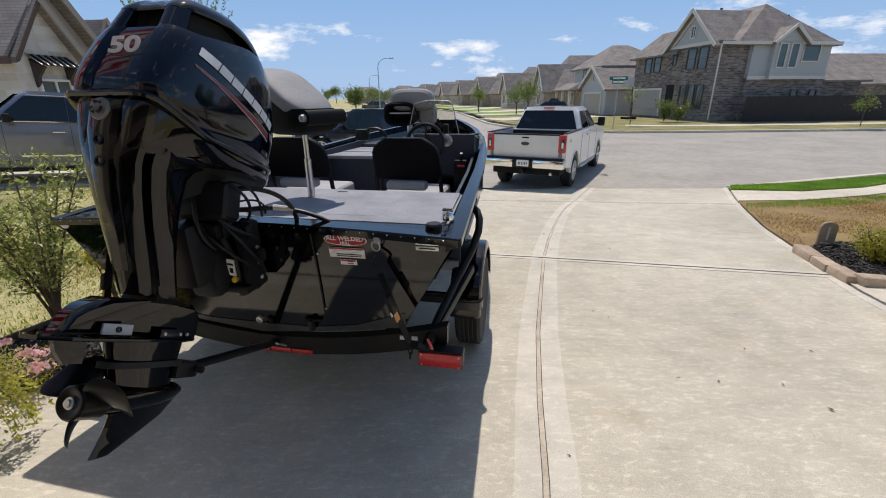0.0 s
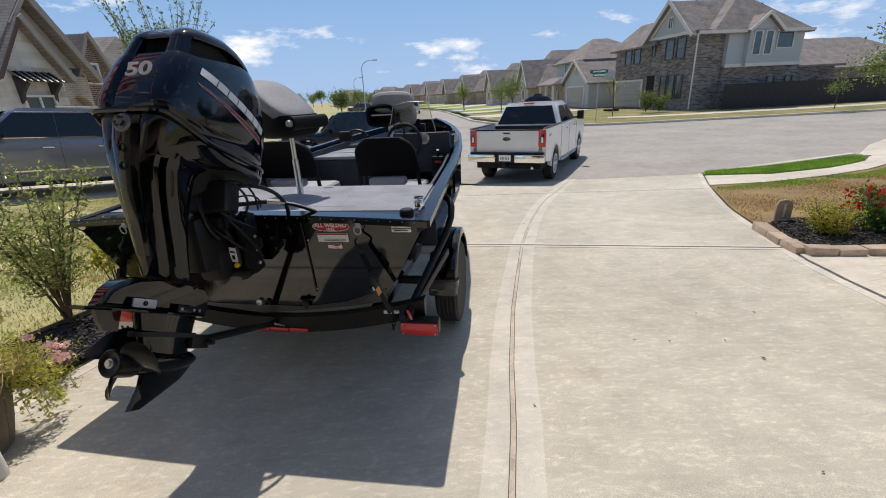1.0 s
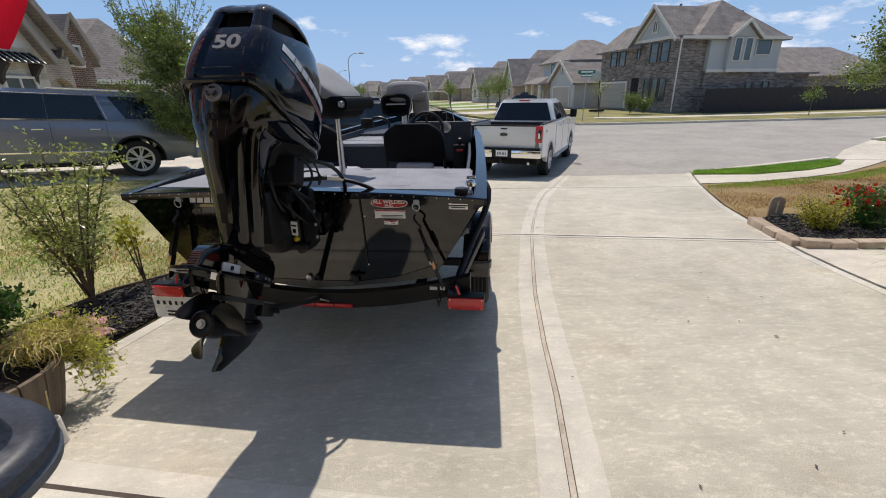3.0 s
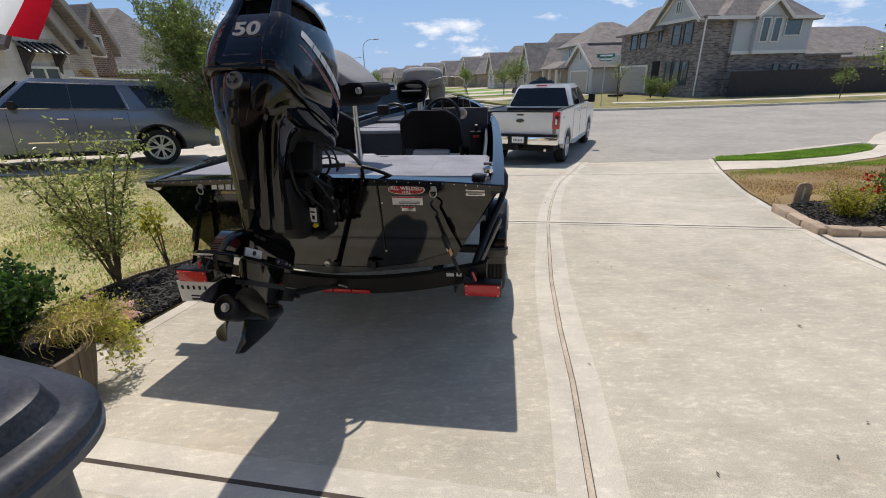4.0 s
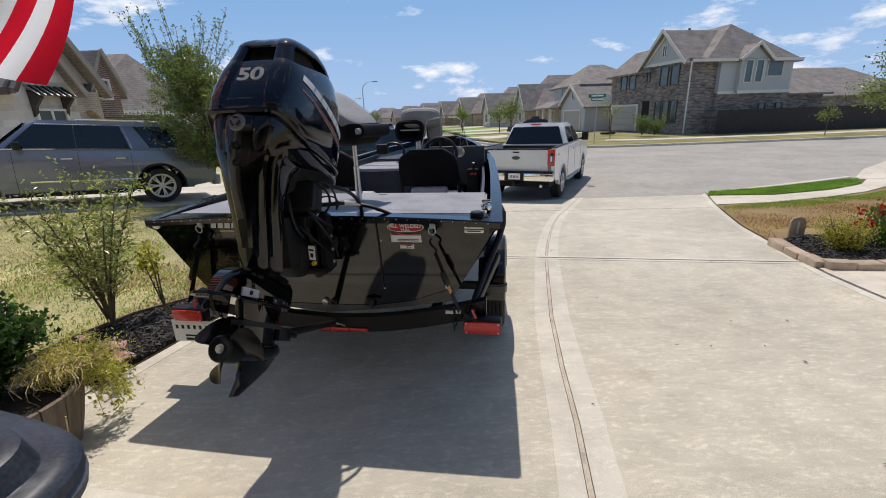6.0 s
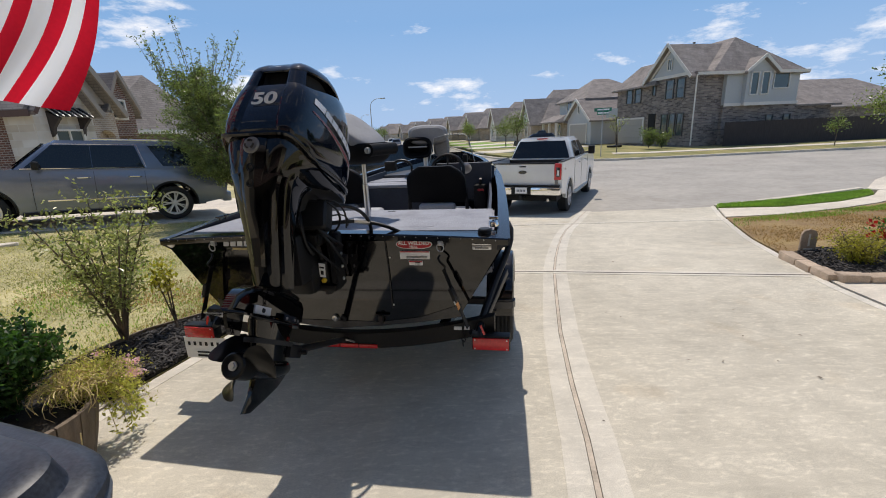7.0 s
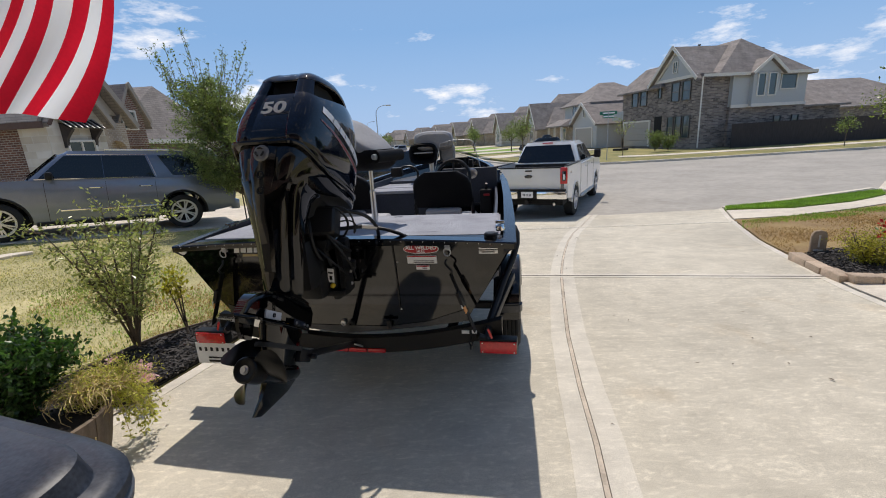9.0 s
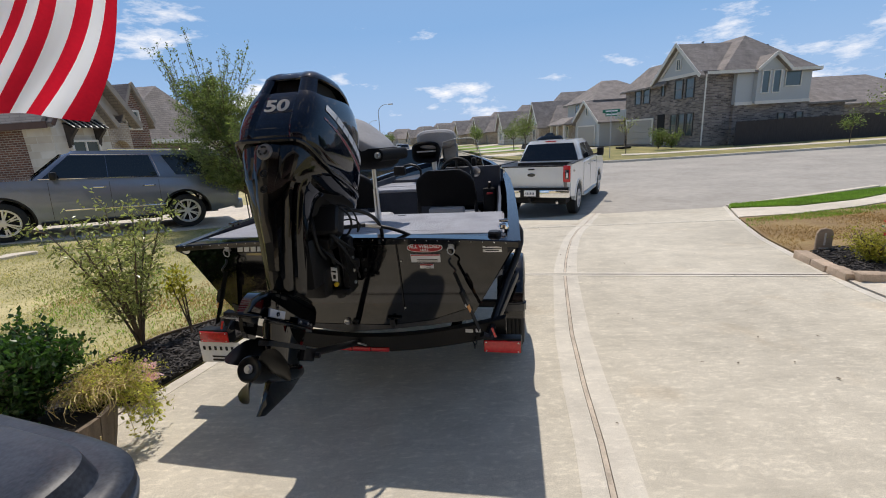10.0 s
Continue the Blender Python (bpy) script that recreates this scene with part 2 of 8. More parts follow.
M_LENS = mat("red_lens", (0.60, 0.030, 0.034), 0.22, vary=0.15, scale=30, coat=0.3)
M_ORANGE = mat("orange_tag", (0.65, 0.28, 0.08), 0.6, vary=0.1)
M_YELLOW = mat("yellow_knob", (0.75, 0.5, 0.03), 0.5, vary=0.1)
M_TRUCK = mat("white_paint", (0.76, 0.76, 0.75), 0.25, vary=0.03, coat=0.8)
M_SUV = mat("grey_paint", (0.18, 0.215, 0.28), 0.26, metal=0.5, vary=0.06, coat=1.0)
M_CARDARK = mat("dark_paint", (0.014, 0.020, 0.030), 0.2, vary=0.05, coat=1.0)
M_AUTOGLASS = mat("tinted_glass", (0.006, 0.008, 0.010), 0.03, vary=0.05, coat=0.5)
M_ROOF = brick_mat("roof_shingle", (0.30, 0.262, 0.238), (0.235, 0.206, 0.188), (0.20, 0.175, 0.16), 0.34, 0.10)
M_FRAME_D = mat("dark_window_frame", (0.10, 0.095, 0.088), 0.6, vary=0.1)
M_TRIM = mat("cream_trim", (0.70, 0.67, 0.62), 0.7, vary=0.06)
M_SIDING = mat("grey_siding", (0.46, 0.475, 0.48), 0.7, vary=0.05, stretch=(1, 1, 6))
M_STUCCO = brick_mat("white_cut_stone", (0.66, 0.63, 0.58), (0.47, 0.40, 0.31), (0.60, 0.57, 0.52), 0.52, 0.24)
M_RAKE = mat("taupe_trim", (0.34, 0.295, 0.25), 0.75, vary=0.08)
M_FASCIA = mat("brown_fascia", (0.10, 0.055, 0.042), 0.7, vary=0.12)
# cream of our unseen house, kept bright to bounce warm light
M_LIME = mat("cream_limestone", (0.80, 0.68, 0.50), 0.9, vary=0.12, scale=3, fine=30, bump=0.3)
M_FENCE = mat("dark_fence_stain", (0.048, 0.039, 0.037), 0.85, vary=0.25, scale=2, stretch=(6, 6, 1))
M_BRICK1 = brick_mat("mottled_brick", (0.325, 0.268, 0.232), (0.095, 0.077, 0.074), (0.29, 0.262, 0.24), 0.42, 0.12)
M_BRICK2 = brick_mat("red_brown_brick", (0.20, 0.085, 0.055), (0.11, 0.05, 0.04), (0.33, 0.29, 0.25))
M_BRICK3 = brick_mat("tan_brick", (0.42, 0.33, 0.25), (0.30, 0.23, 0.18), (0.48, 0.43, 0.37))
M_WINDOW = mat("window_glass", (0.07, 0.10, 0.10), 0.04, vary=0.25, scale=0.6, coat=0.5)
M_GARAGE = mat("garage_door_paint", (0.38, 0.355, 0.32), 0.6, vary=0.05)
M_LEAF = mat("leaf_green", (0.105, 0.150, 0.045), 0.30, vary=0.3, scale=8, island=0.5, second=(0.21, 0.25, 0.10))
M_LEAF_D = mat("leaf_dark_glossy", (0.058, 0.155, 0.034), 0.28, vary=0.3, scale=8, island=0.45)
M_LEAF_P = mat("leaf_pale", (0.22, 0.26, 0.10), 0.3, vary=0.3, scale=8, island=0.55, second=(0.38, 0.39, 0.19))
M_LEAF_Y = mat("leaf_yellow_green", (0.42, 0.37, 0.07), 0.5, vary=0.3, scale=8, island=0.4)
M_CLUMP = mat("arching_grass_blade", (0.27, 0.37, 0.10), 0.45, vary=0.3, scale=8, island=0.5, second=(0.46, 0.47, 0.19))
M_LEAF_G = mat("leaf_fresh_glossy", (0.024, 0.066, 0.018), 0.3, vary=0.3, scale=8, island=0.5, second=(0.060, 0.125, 0.038))
M_LEAF_T = mat("leaf_trailing", (0.36, 0.42, 0.08), 0.5, vary=0.3, scale=8, island=0.45, second=(0.60, 0.52, 0.18))
M_STRAW = mat("withered_stems", (0.58, 0.46, 0.22), 0.8, vary=0.3, scale=8, island=0.4)
M_BARK = mat("bark", (0.13, 0.10, 0.075), 0.95, vary=0.3, scale=6, fine=50, bump=0.8, bump_scale=40, stretch=(3, 3, 1))
M_BLOOM = mat("red_bloom", (0.55, 0.025, 0.03), 0.6, vary=0.25, island=0.35)
M_PINK = mat("pink_bloom", (0.78, 0.48, 0.68), 0.6, vary=0.25, island=0.3)
M_WOOD = mat("weathered_wood", (0.19, 0.145, 0.105), 0.85, vary=0.3, scale=5, fine=60, stretch=(6, 6, 0.6), bump=0.3)
M_BIN = mat("bin_plastic", (0.018, 0.024, 0.038), 0.42, vary=0.35, scale=5, fine=160, second=(0.045, 0.052, 0.066), bump=0.015, bump_scale=90, spec=0.3)
# tub's plastic, paled to imitate the concrete's grazing reflection
M_TUB = mat("bin_tub_plastic", (0.075, 0.085, 0.100), 0.45, vary=0.3, scale=5, fine=120, spec=0.4)
M_STONE = mat("edging_block", (0.50, 0.385, 0.285), 0.95, vary=0.25, scale=9, fine=90, bump=0.7, bump_scale=70, island=0.2)
M_FLAG_R = mat("flag_red", (0.72, 0.014, 0.035), 0.7, vary=0.08, bump=0.1, bump_scale=500)
M_FLAG_W = mat("flag_white", (0.93, 0.93, 0.94), 0.7, vary=0.04, bump=0.1, bump_scale=500)
M_CUSHION = mat("pale_grey_vinyl", (0.42, 0.42, 0.43), 0.55, vary=0.1, bump=0.1)
M_SIGN = mat("sign_green", (0.01, 0.16, 0.10), 0.5, vary=0.05)
M_GALV = mat("galvanised", (0.42, 0.43, 0.44), 0.5, metal=0.8, vary=0.1)
for k in (M_LEAF, M_LEAF_D, M_LEAF_G, M_LEAF_T, M_LEAF_P, M_LEAF_Y, M_BLOOM, M_PINK):
    see_through(k, 0.45, (1.2, 1.35, 0.65))
for k in (M_FLAG_R, M_FLAG_W):
    see_through(k, 0.75, (1.15, 1.15, 1.15))
M_CLEAR = glass_mat("clear_windscreen", (0.95, 0.93, 0.85))


# ---- mesh helpers ----
def thing(name, label, category, m=None, group="", kind=""):
    e = new(name)
    e.empty_display_size = 0.1
    e.matrix_world = m or Matrix()
    return tagged(e, label, category, group, kind)


def finish(bm, smooth):
    if smooth:
        for f in bm.faces:
            f.smooth = True
        lim = radians(smooth)
        for e in bm.edges:
            if len(e.link_faces) == 2 and e.calc_face_angle(0.0) > lim:
                e.smooth = False


def mesh_of(bm, name, material, smooth=35):
    bmesh.ops.recalc_face_normals(bm, faces=bm.faces[:])
    finish(bm, smooth)
    me = bpy.data.meshes.new(name)
    bm.to_mesh(me)
    bm.free()
    for k in material if isinstance(material, (list, tuple)) else [material]:
        me.materials.append(k)
    return me


def part(name, bm, material, parent=None, label="", smooth=35, m=None):
    """One mesh object, under a thing or part when parent is given."""
    ob = new(name, mesh_of(bm, name, material, smooth))
    if parent:
        ob.parent = parent
    if m:
        ob.matrix_basis = m
    if label:
        ob["label"] = label
    return ob


def solo(name, bm, material, label, category, kind="", group="", smooth=35, m=None):
    ob = new(name, mesh_of(bm, name, material, smooth))
    if m:
        ob.matrix_world = m
    return tagged(ob, label, category, group, kind)


def box(bm, c, s, bevel=0.0, rot=None, seg=2):
    mtx = Matrix.Translation(c) @ (rot or Matrix()) @ Matrix.Diagonal((*s, 1))
    r = bmesh.ops.create_cube(bm, size=1.0, matrix=mtx)
    if bevel:
        es = list({e for v in r["verts"] for e in v.link_edges})
        bmesh.ops.bevel(bm, geom=es, offset=bevel, segments=seg, affect="EDGES", clamp_overlap=True, profile=0.6)
    return bm


def nb():
    return bmesh.new()


def ring_loft(bm, rings, close=True, cap=True):
    """Skin a list of rings (equal numbers of points)."""
    vs = [[bm.verts.new(p) for p in r] for r in rings]
    k = len(rings[0])
    for a, b in zip(vs, vs[1:]):
        for i in range(k if close else k - 1):
            j = (i + 1) % k
            try:
                bm.faces.new((a[i], a[j], b[j], b[i]))
            except ValueError:
                pass
    if cap and close:
        bm.faces.new(vs[0])
        bm.faces.new(vs[-1])
    return vs


def se_ring(cx, cy, rx, ry, z, n=32, p=2.6):
    """A superellipse in a level plane."""
    out = []
    for i in range(n):
        a = 2 * math.pi * i / n
        c, s = math.cos(a), math.sin(a)
        out.append((cx + rx * math.copysign(abs(c) ** (2 / p), c), cy + ry * math.copysign(abs(s) ** (2 / p), s), z))
    return out


def tube(bm, pts, r, n=8, r_end=None):
    """A round bar along a line of points."""
    pts = [Vector(p) for p in pts]
    rings = []
    side = None
    for i, p in enumerate(pts):
        d = (pts[min(i + 1, len(pts) - 1)] - pts[max(i - 1, 0)]).normalized()
        if side is None:
            side = d.orthogonal().normalized()
        side = (side - d * side.dot(d)).normalized()
        up = d.cross(side)
        rr = r if r_end is None else r + (r_end - r) * i / (len(pts) - 1)
        rings.append([p + rr * (math.cos(2 * math.pi * k / n) * side + math.sin(2 * math.pi * k / n) * up) for k in range(n)])
    ring_loft(bm, rings)
    return bm


def bez(p0, p1, p2, p3, n=10):
    p0, p1, p2, p3 = map(Vector, (p0, p1, p2, p3))
    return [p0 * (1 - t) ** 3 + p1 * 3 * t * (1 - t) ** 2 + p2 * 3 * t * t * (1 - t) + p3 * t ** 3 for t in (i / n for i in range(n + 1))]


def lathe(bm, prof, axis="x", c=(0, 0, 0), n=28, cap=True):
    """Turn a profile of (along, radius) about an axis."""
    rings = []
    for a, r in prof:
        ring = []
        for k in range(n):
            u, v = r * math.cos(2 * math.pi * k / n), r * math.sin(2 * math.pi * k / n)
            q = {"x": (a, u, v), "y": (u, a, v), "z": (u, v, a)}[axis]
            ring.append(tuple(q[i] + c[i] for i in range(3)))
        rings.append(ring)
    ring_loft(bm, rings, True, cap)
    return bm


def slab(bm, poly, z0, z1, bevel=0.0, top=None):
    """A prism over a plan polygon. top(x, y) gives the surface's height, z0 the depth under it."""
    lo = [bm.verts.new((x, y, (top(x, y) - z0) if top else z0)) for x, y in poly]
    hi = [bm.verts.new((x, y, (top(x, y) + z1) if top else z1)) for x, y in poly]
    f = bm.faces.new(hi)
    bm.faces.new(list(reversed(lo)))
    for i in range(len(poly)):
        j = (i + 1) % len(poly)
        bm.faces.new((lo[i], lo[j], hi[j], hi[i]))
    if bevel:
        bmesh.ops.bevel(bm, geom=list(f.edges), offset=bevel, segments=2, affect="EDGES", clamp_overlap=True)
    return bm


def side_body(bm, prof, hw, bevel=0.04, seg=3, x0=0.0):
    """A car body from its side outline (y, z), extruded to both sides."""
    a = [bm.verts.new((x0 - hw, y, z)) for y, z in prof]
    b = [bm.verts.new((x0 + hw, y, z)) for y, z in prof]
    fa, fb = bm.faces.new(a), bm.faces.new(list(reversed(b)))
    for i in range(len(prof)):
        j = (i + 1) % len(prof)
        bm.faces.new((a[j], a[i], b[i], b[j]))
    if bevel:
        bmesh.ops.bevel(bm, geom=list(fa.edges) + list(fb.edges), offset=bevel, segments=seg, affect="EDGES", clamp_overlap=True)
    return bm


def lerp(a, b, t):
    return a + (b - a) * t


def arc(cy, cz, r, a0, a1, n=10):
    return [(cy + r * math.cos(radians(a0 + (a1 - a0) * i / n)), cz + r * math.sin(radians(a0 + (a1 - a0) * i / n))) for i in range(n + 1)]


def quad(bm, *ps):
    return bm.faces.new([bm.verts.new(p) for p in ps])

# ---- ground ----
def interp(v, pts):
    for (a, p), (b, q) in zip(pts, pts[1:]):
        if v <= b:
            return p + (q - p) * max(0.0, (v - a) / (b - a))
    return pts[-1][1]


def smooth01(v):
    v = min(1.0, max(0.0, v))
    return v * v * (3 - 2 * v)


def gz(x, y):
    """Height of the land: the drive falls to the street, the left plot slopes along its own drive."""
    f = interp(y, [(-50, .06), (0, .06), (2, .02), (4.5, -.085), (7.5, -.30), (10.6, -.555), (11.8, -.60), (26.5, -.60), (28.3, -.47), (33, -.42), (400, -.42)])
    s = (x + 9.4) * .774 + (y - 8.2) * .635
    g = interp(s, [(-30, .12), (-1, .10), (0, .05), (3.2, -.19), (8, -.56), (9, -.58), (25, -.45), (400, -.42)])
    k = smooth01((y - 3) / 3)
    g = interp(y, [(-50, .06), (3, .03), (6, .0)]) * (1 - k) + g * k
    w = smooth01((-2.6 - x) / 2.4)
    return f * (1 - w) + g * w


STREET = [(70, 31), (40, 28.6), (27.06, 27.27), (14.13, 27.11), (10.62, 27.27), (8.76, 27.91), (6.32, 30.63), (4.01, 34.03), (2.93, 38.75), (2.38, 46.14), (0.7, 68), (-5, 92), (-16, 165),
          (-60, 400), (-75, 400), (-27, 165), (-15, 90), (-9, 68), (-7.5, 50), (-7, 38), (-7.5, 28), (-7.2, 21), (-5.6, 15.4), (-3.1, 13.0), (-1.58, 12.0), (1.07, 10.83), (3.62, 10.44), (4.86, 10.30),
          (6.67, 10.30), (8.96, 10.96), (12.19, 12.03), (14.32, 13.9), (17.63, 16.25), (21.89, 18.38), (28.83, 19.88), (40, 21), (70, 23)]


def near_line(x, y, poly):
    best, inside = 1e9, False
    for (ax, ay), (bx, by) in zip(poly, poly[1:] + poly[:1]):
        dx, dy = bx - ax, by - ay
        t = min(1, max(0, ((x - ax) * dx + (y - ay) * dy) / (dx * dx + dy * dy)))
        best = min(best, math.hypot(x - ax - t * dx, y - ay - t * dy))
        if (ay > y) != (by > y) and x < (bx - ax) * (y - ay) / (by - ay) + ax:
            inside = not inside
    return -best if inside else best


def field(bm, poly, step, zf, skirt=0.15):
    """A plan polygon cut into squares and laid on a height function, with a skirt round its rim."""
    bm.faces.new([bm.verts.new((x, y, 0)) for x, y in poly])
    for k, nrm in ((0, (1, 0, 0)), (1, (0, 1, 0))):
        lo, hi = min(p[k] for p in poly), max(p[k] for p in poly)
        v = math.ceil(lo / step) * step
        while v < hi:
            co = (v, 0, 0) if k == 0 else (0, v, 0)
            bmesh.ops.bisect_plane(bm, geom=bm.verts[:] + bm.edges[:] + bm.faces[:], plane_co=co, plane_no=nrm)
            v += step
    for v in bm.verts:
        v.co.z = zf(v.co.x, v.co.y)
    if skirt:
        rim = [e for e in bm.edges if len(e.link_faces) == 1]
        r = bmesh.ops.extrude_edge_only(bm, edges=rim)
        for v in r["geom"]:
            if isinstance(v, bmesh.types.BMVert):
                v.co.z -= skirt
    return bm


def land(name, poly, material, label, category, dz=0.0, step=0.6, skirt=0.15, parent=None):
    bm = field(nb(), poly, step, lambda x, y: gz(x, y) + dz, skirt)
    if parent:
        return part(name, bm, material, parent, label, smooth=20)
    return solo(name, bm, material, label, category, "structure", smooth=20)


def strip(line, w):
    """A plan band of width w to the left of a line."""
    pts = [Vector((*p, 0)) for p in line]
    off = []
    for i, p in enumerate(pts):
        d = (pts[min(i + 1, len(pts) - 1)] - pts[max(i - 1, 0)]).normalized()
        off.append((p.x - d.y * w, p.y + d.x * w))
    return list(line) + off[::-1]


# the land as one sheet, out to the horizon
xs = sorted(set([-1500, -700, -350, -200, -120, -80, -60] + [v for v in range(-50, 51, 2)] + [60, 80, 120, 200, 350, 700, 1500]))
ys = sorted(set([-1500, -500, -200, -80, -40, -20, -10] + [v for v in range(-6, 60, 2)] + [64, 70, 80, 90, 110, 130, 160, 200, 260, 350, 500, 900, 1800]))
bm = nb()
grid = []
for y in ys:
    row = []
    for x in xs:
        z = gz(x, y) - 0.06
        if near_line(x, y, STREET) < 2.4:
            z = -0.90
        row.append(bm.verts.new((x, y, z)))
    grid.append(row)
for a, b in zip(grid, grid[1:]):
    for i in range(len(a) - 1):
        bm.faces.new((a[i], a[i + 1], b[i + 1], b[i]))
solo("ground", bm, M_GRASS, "dry patchy lawn and open land around the houses", "ground", "structure")

# the street, one slab of worn grey concrete
bm = nb()
bm.faces.new([bm.verts.new((x, y, -0.60)) for x, y in STREET])
solo("road", bm, M_STREET, "wide grey concrete street meeting a side street", "road", "structure")


def kerb(line, w, h, label, name="kerb", mtl=None):
    bm = nb()
    poly = strip(line, w)
    slab(bm, poly, -0.76, -0.60 + h, 0.03)
    return solo(name, bm, mtl or M_WALK, label, "kerb", "structure")


FAR_KERB = STREET[:13]
kerb(FAR_KERB[::-1], 0.25, 0.13, "pale concrete kerb along the far side of the street")
kerb([(6.75, 10.30), (8.96, 10.95), (12.15, 12.0)][::-1], -0.2, 0.10, "pale concrete kerb along the grass verge")
kerb([(17.8, 16.3), (21.89, 18.38), (28.83, 19.88), (40, 21), (70, 23)], -0.25, 0.12, "pale concrete kerb beside the next drive")
kerb([(-27, 165), (-15, 90), (-9, 68), (-7.5, 50), (-7, 38), (-7.5, 28), (-7.2, 21), (-5.7, 15.6)][::-1], 0.25, 0.12, "pale concrete kerb on the side street")

# far side: verge, walk, lawn
W_FAR0 = [(70, 34.6), (40, 31.8), (27.5, 30.4), (14.8, 30.3), (12.2, 31.1)]
land("pavement", strip(W_FAR0, -1.3), M_WALK, "pale concrete pavement behind the far verge", "pavement", 0.03, 3.0)
land("lawn_far", [(70, 31.2), (40, 28.85), (27.06, 27.52), (14.13, 27.36), (10.8, 27.5), (9.1, 28.1), (6.9, 30.9), (4.9, 34.3), (3.9, 38.9), (3.4, 46), (3.2, 50), (9, 50), (14, 46), (17.5, 47), (19.8, 36.2), (30, 38), (60, 44), (70, 42)], M_GRASS_F,
     "green and brown lawn before the corner house", "lawn", 0.005, 2.0)

# right plot: walk, verge, lawn
EDGE_R = [(3.42, 2.0), (3.52, 2.96), (3.61, 3.5), (3.75, 4.0), (4.04, 4.79), (4.47, 5.95), (5.18, 7.45), (5.68, 8.47), (6.76, 10.46)]
land("pavement_right", [(5.56, 8.21), (6.82, 8.25), (8.49, 8.8), (10.01, 9.48), (13.45, 11.65), (17.63, 13.26), (22.43, 14.54), (22.43, 15.82), (17.09, 14.65), (12.4, 11.87), (11.5, 11.07), (9.66, 10.06), (7.79, 9.47), (6.405, 9.78)], M_WALK,
     "pale concrete pavement crossing the plots", "pavement", 0.028, 1.2)
land("verge", [(6.445, 9.85), (7.79, 9.49), (9.66, 10.08), (11.5, 11.09), (12.13, 11.86), (9.02, 10.86), (6.65, 10.24)], M_GRASS_G, "bright green strip of mown grass by the kerb", "verge", 0.055, 0.5)
land("verge_right", [(17.85, 16.1), (21.95, 18.1), (28.6, 19.6), (28.4, 17.6), (22.45, 15.9), (18.3, 14.98)], M_GRASS_G, "green strip of grass between pavement and kerb", "verge", 0.06, 1.0)
land("lawn_right", [(3.72, 3.83), (3.765, 4.0), (4.055, 4.79), (4.485, 5.95), (5.195, 7.45), (5.545, 8.18), (6.81, 8.21), (8.49, 8.76), (10.01, 9.44), (13.45, 11.62), (17.63, 13.21), (25.63, 14.54), (30, 3.77), (9, 3.77)], M_GRASS_D,
     "dry brown lawn with green tufts beside the drive", "lawn", 0.015, 0.8)
land("next_drive", [(12.24, 12.07), (14.32, 13.9), (17.73, 16.25), (21.36, 13.9), (24.23, 6.06), (20.06, 5.02), (18.16, 12.41), (13.67, 11.65)], M_WALK, "pale concrete drive of the next plot", "driveway", 0.035, 1.5)
land("front_walk", [(3.485, 2.5), (3.535, 2.96), (3.625, 3.5), (3.72, 3.82), (6, 3.75), (12, 3.75), (12, 2.5), (6, 2.5)], M_WALK, "pale concrete walk to the front door", "walk", 0.012, 1.0)

# left plot: lawn and neighbouring drive
EDGE_L = [(-2.98, 0.3), (-2.82, 0.83), (-2.54, 2.0), (-2.38, 2.6), (-2.16, 3.7), (-1.85, 5.0), (-1.18, 7.5), (-0.2, 11.2)]
land("lawn_left", [(-3.38, 0.83), (-3.38, 2.0), (-2.56, 2.0), (-2.40, 2.6), (-2.18, 3.7), (-1.87, 5.0), (-1.35, 6.8), (-0.9, 8.5), (-0.5, 10.6), (-1.6, 11.8), (-3.0, 12.7), (-4.5, 11.5), (-5.9, 10.15), (-7.0, 9.3), (-8.9, 8.2), (-12.5, 6.25), (-20, 2), (-20, 0.83)], M_GRASS, "yellowing lawn with bare patches beside the drive", "lawn", 0.0, 0.7)
land("neighbour_drive", [(-3.15, 12.95), (-4.5, 11.55), (-5.9, 10.2), (-7.0, 9.35), (-8.9, 8.25), (-12.5, 6.3), (-20, 2.2), (-20, 7.5), (-16, 9.8), (-12, 12.6), (-9.4, 15), (-5.7, 15.35)], M_WALK, "pale concrete drive of the neighbouring house", "driveway", 0.02, 0.8)

# the drive: panels with open joints between them
LJ = [(0.17, 0.3), (0.27, 0.83), (0.38, 1.42), (0.46, 1.97), (0.60, 2.75), (0.80, 3.63), (1.0, 4.48), (1.21, 5.22), (1.45, 5.98), (1.73, 6.8), (2.07, 7.66), (2.49, 8.53), (3.44, 10.64)]


def along(line, y):
    for (ax, ay), (bx, by) in zip(line, line[1:]):
        if y <= by:
            return ax + (bx - ax) * (y - ay) / (by - ay)
    return line[-1][0]


drive = thing("driveway", "pale broom-finished concrete drive with trowelled borders along its joints", "driveway", kind="structure")
CROSS = [lambda x: 0.57 - 0.19 * (x - 0.27), lambda x: 4.48 - 0.21 * (x - 1.0), lambda x: 8.42 - 0.15 * (x - 2.35), lambda x: 10.45 - 0.03 * (x - 3.4)]


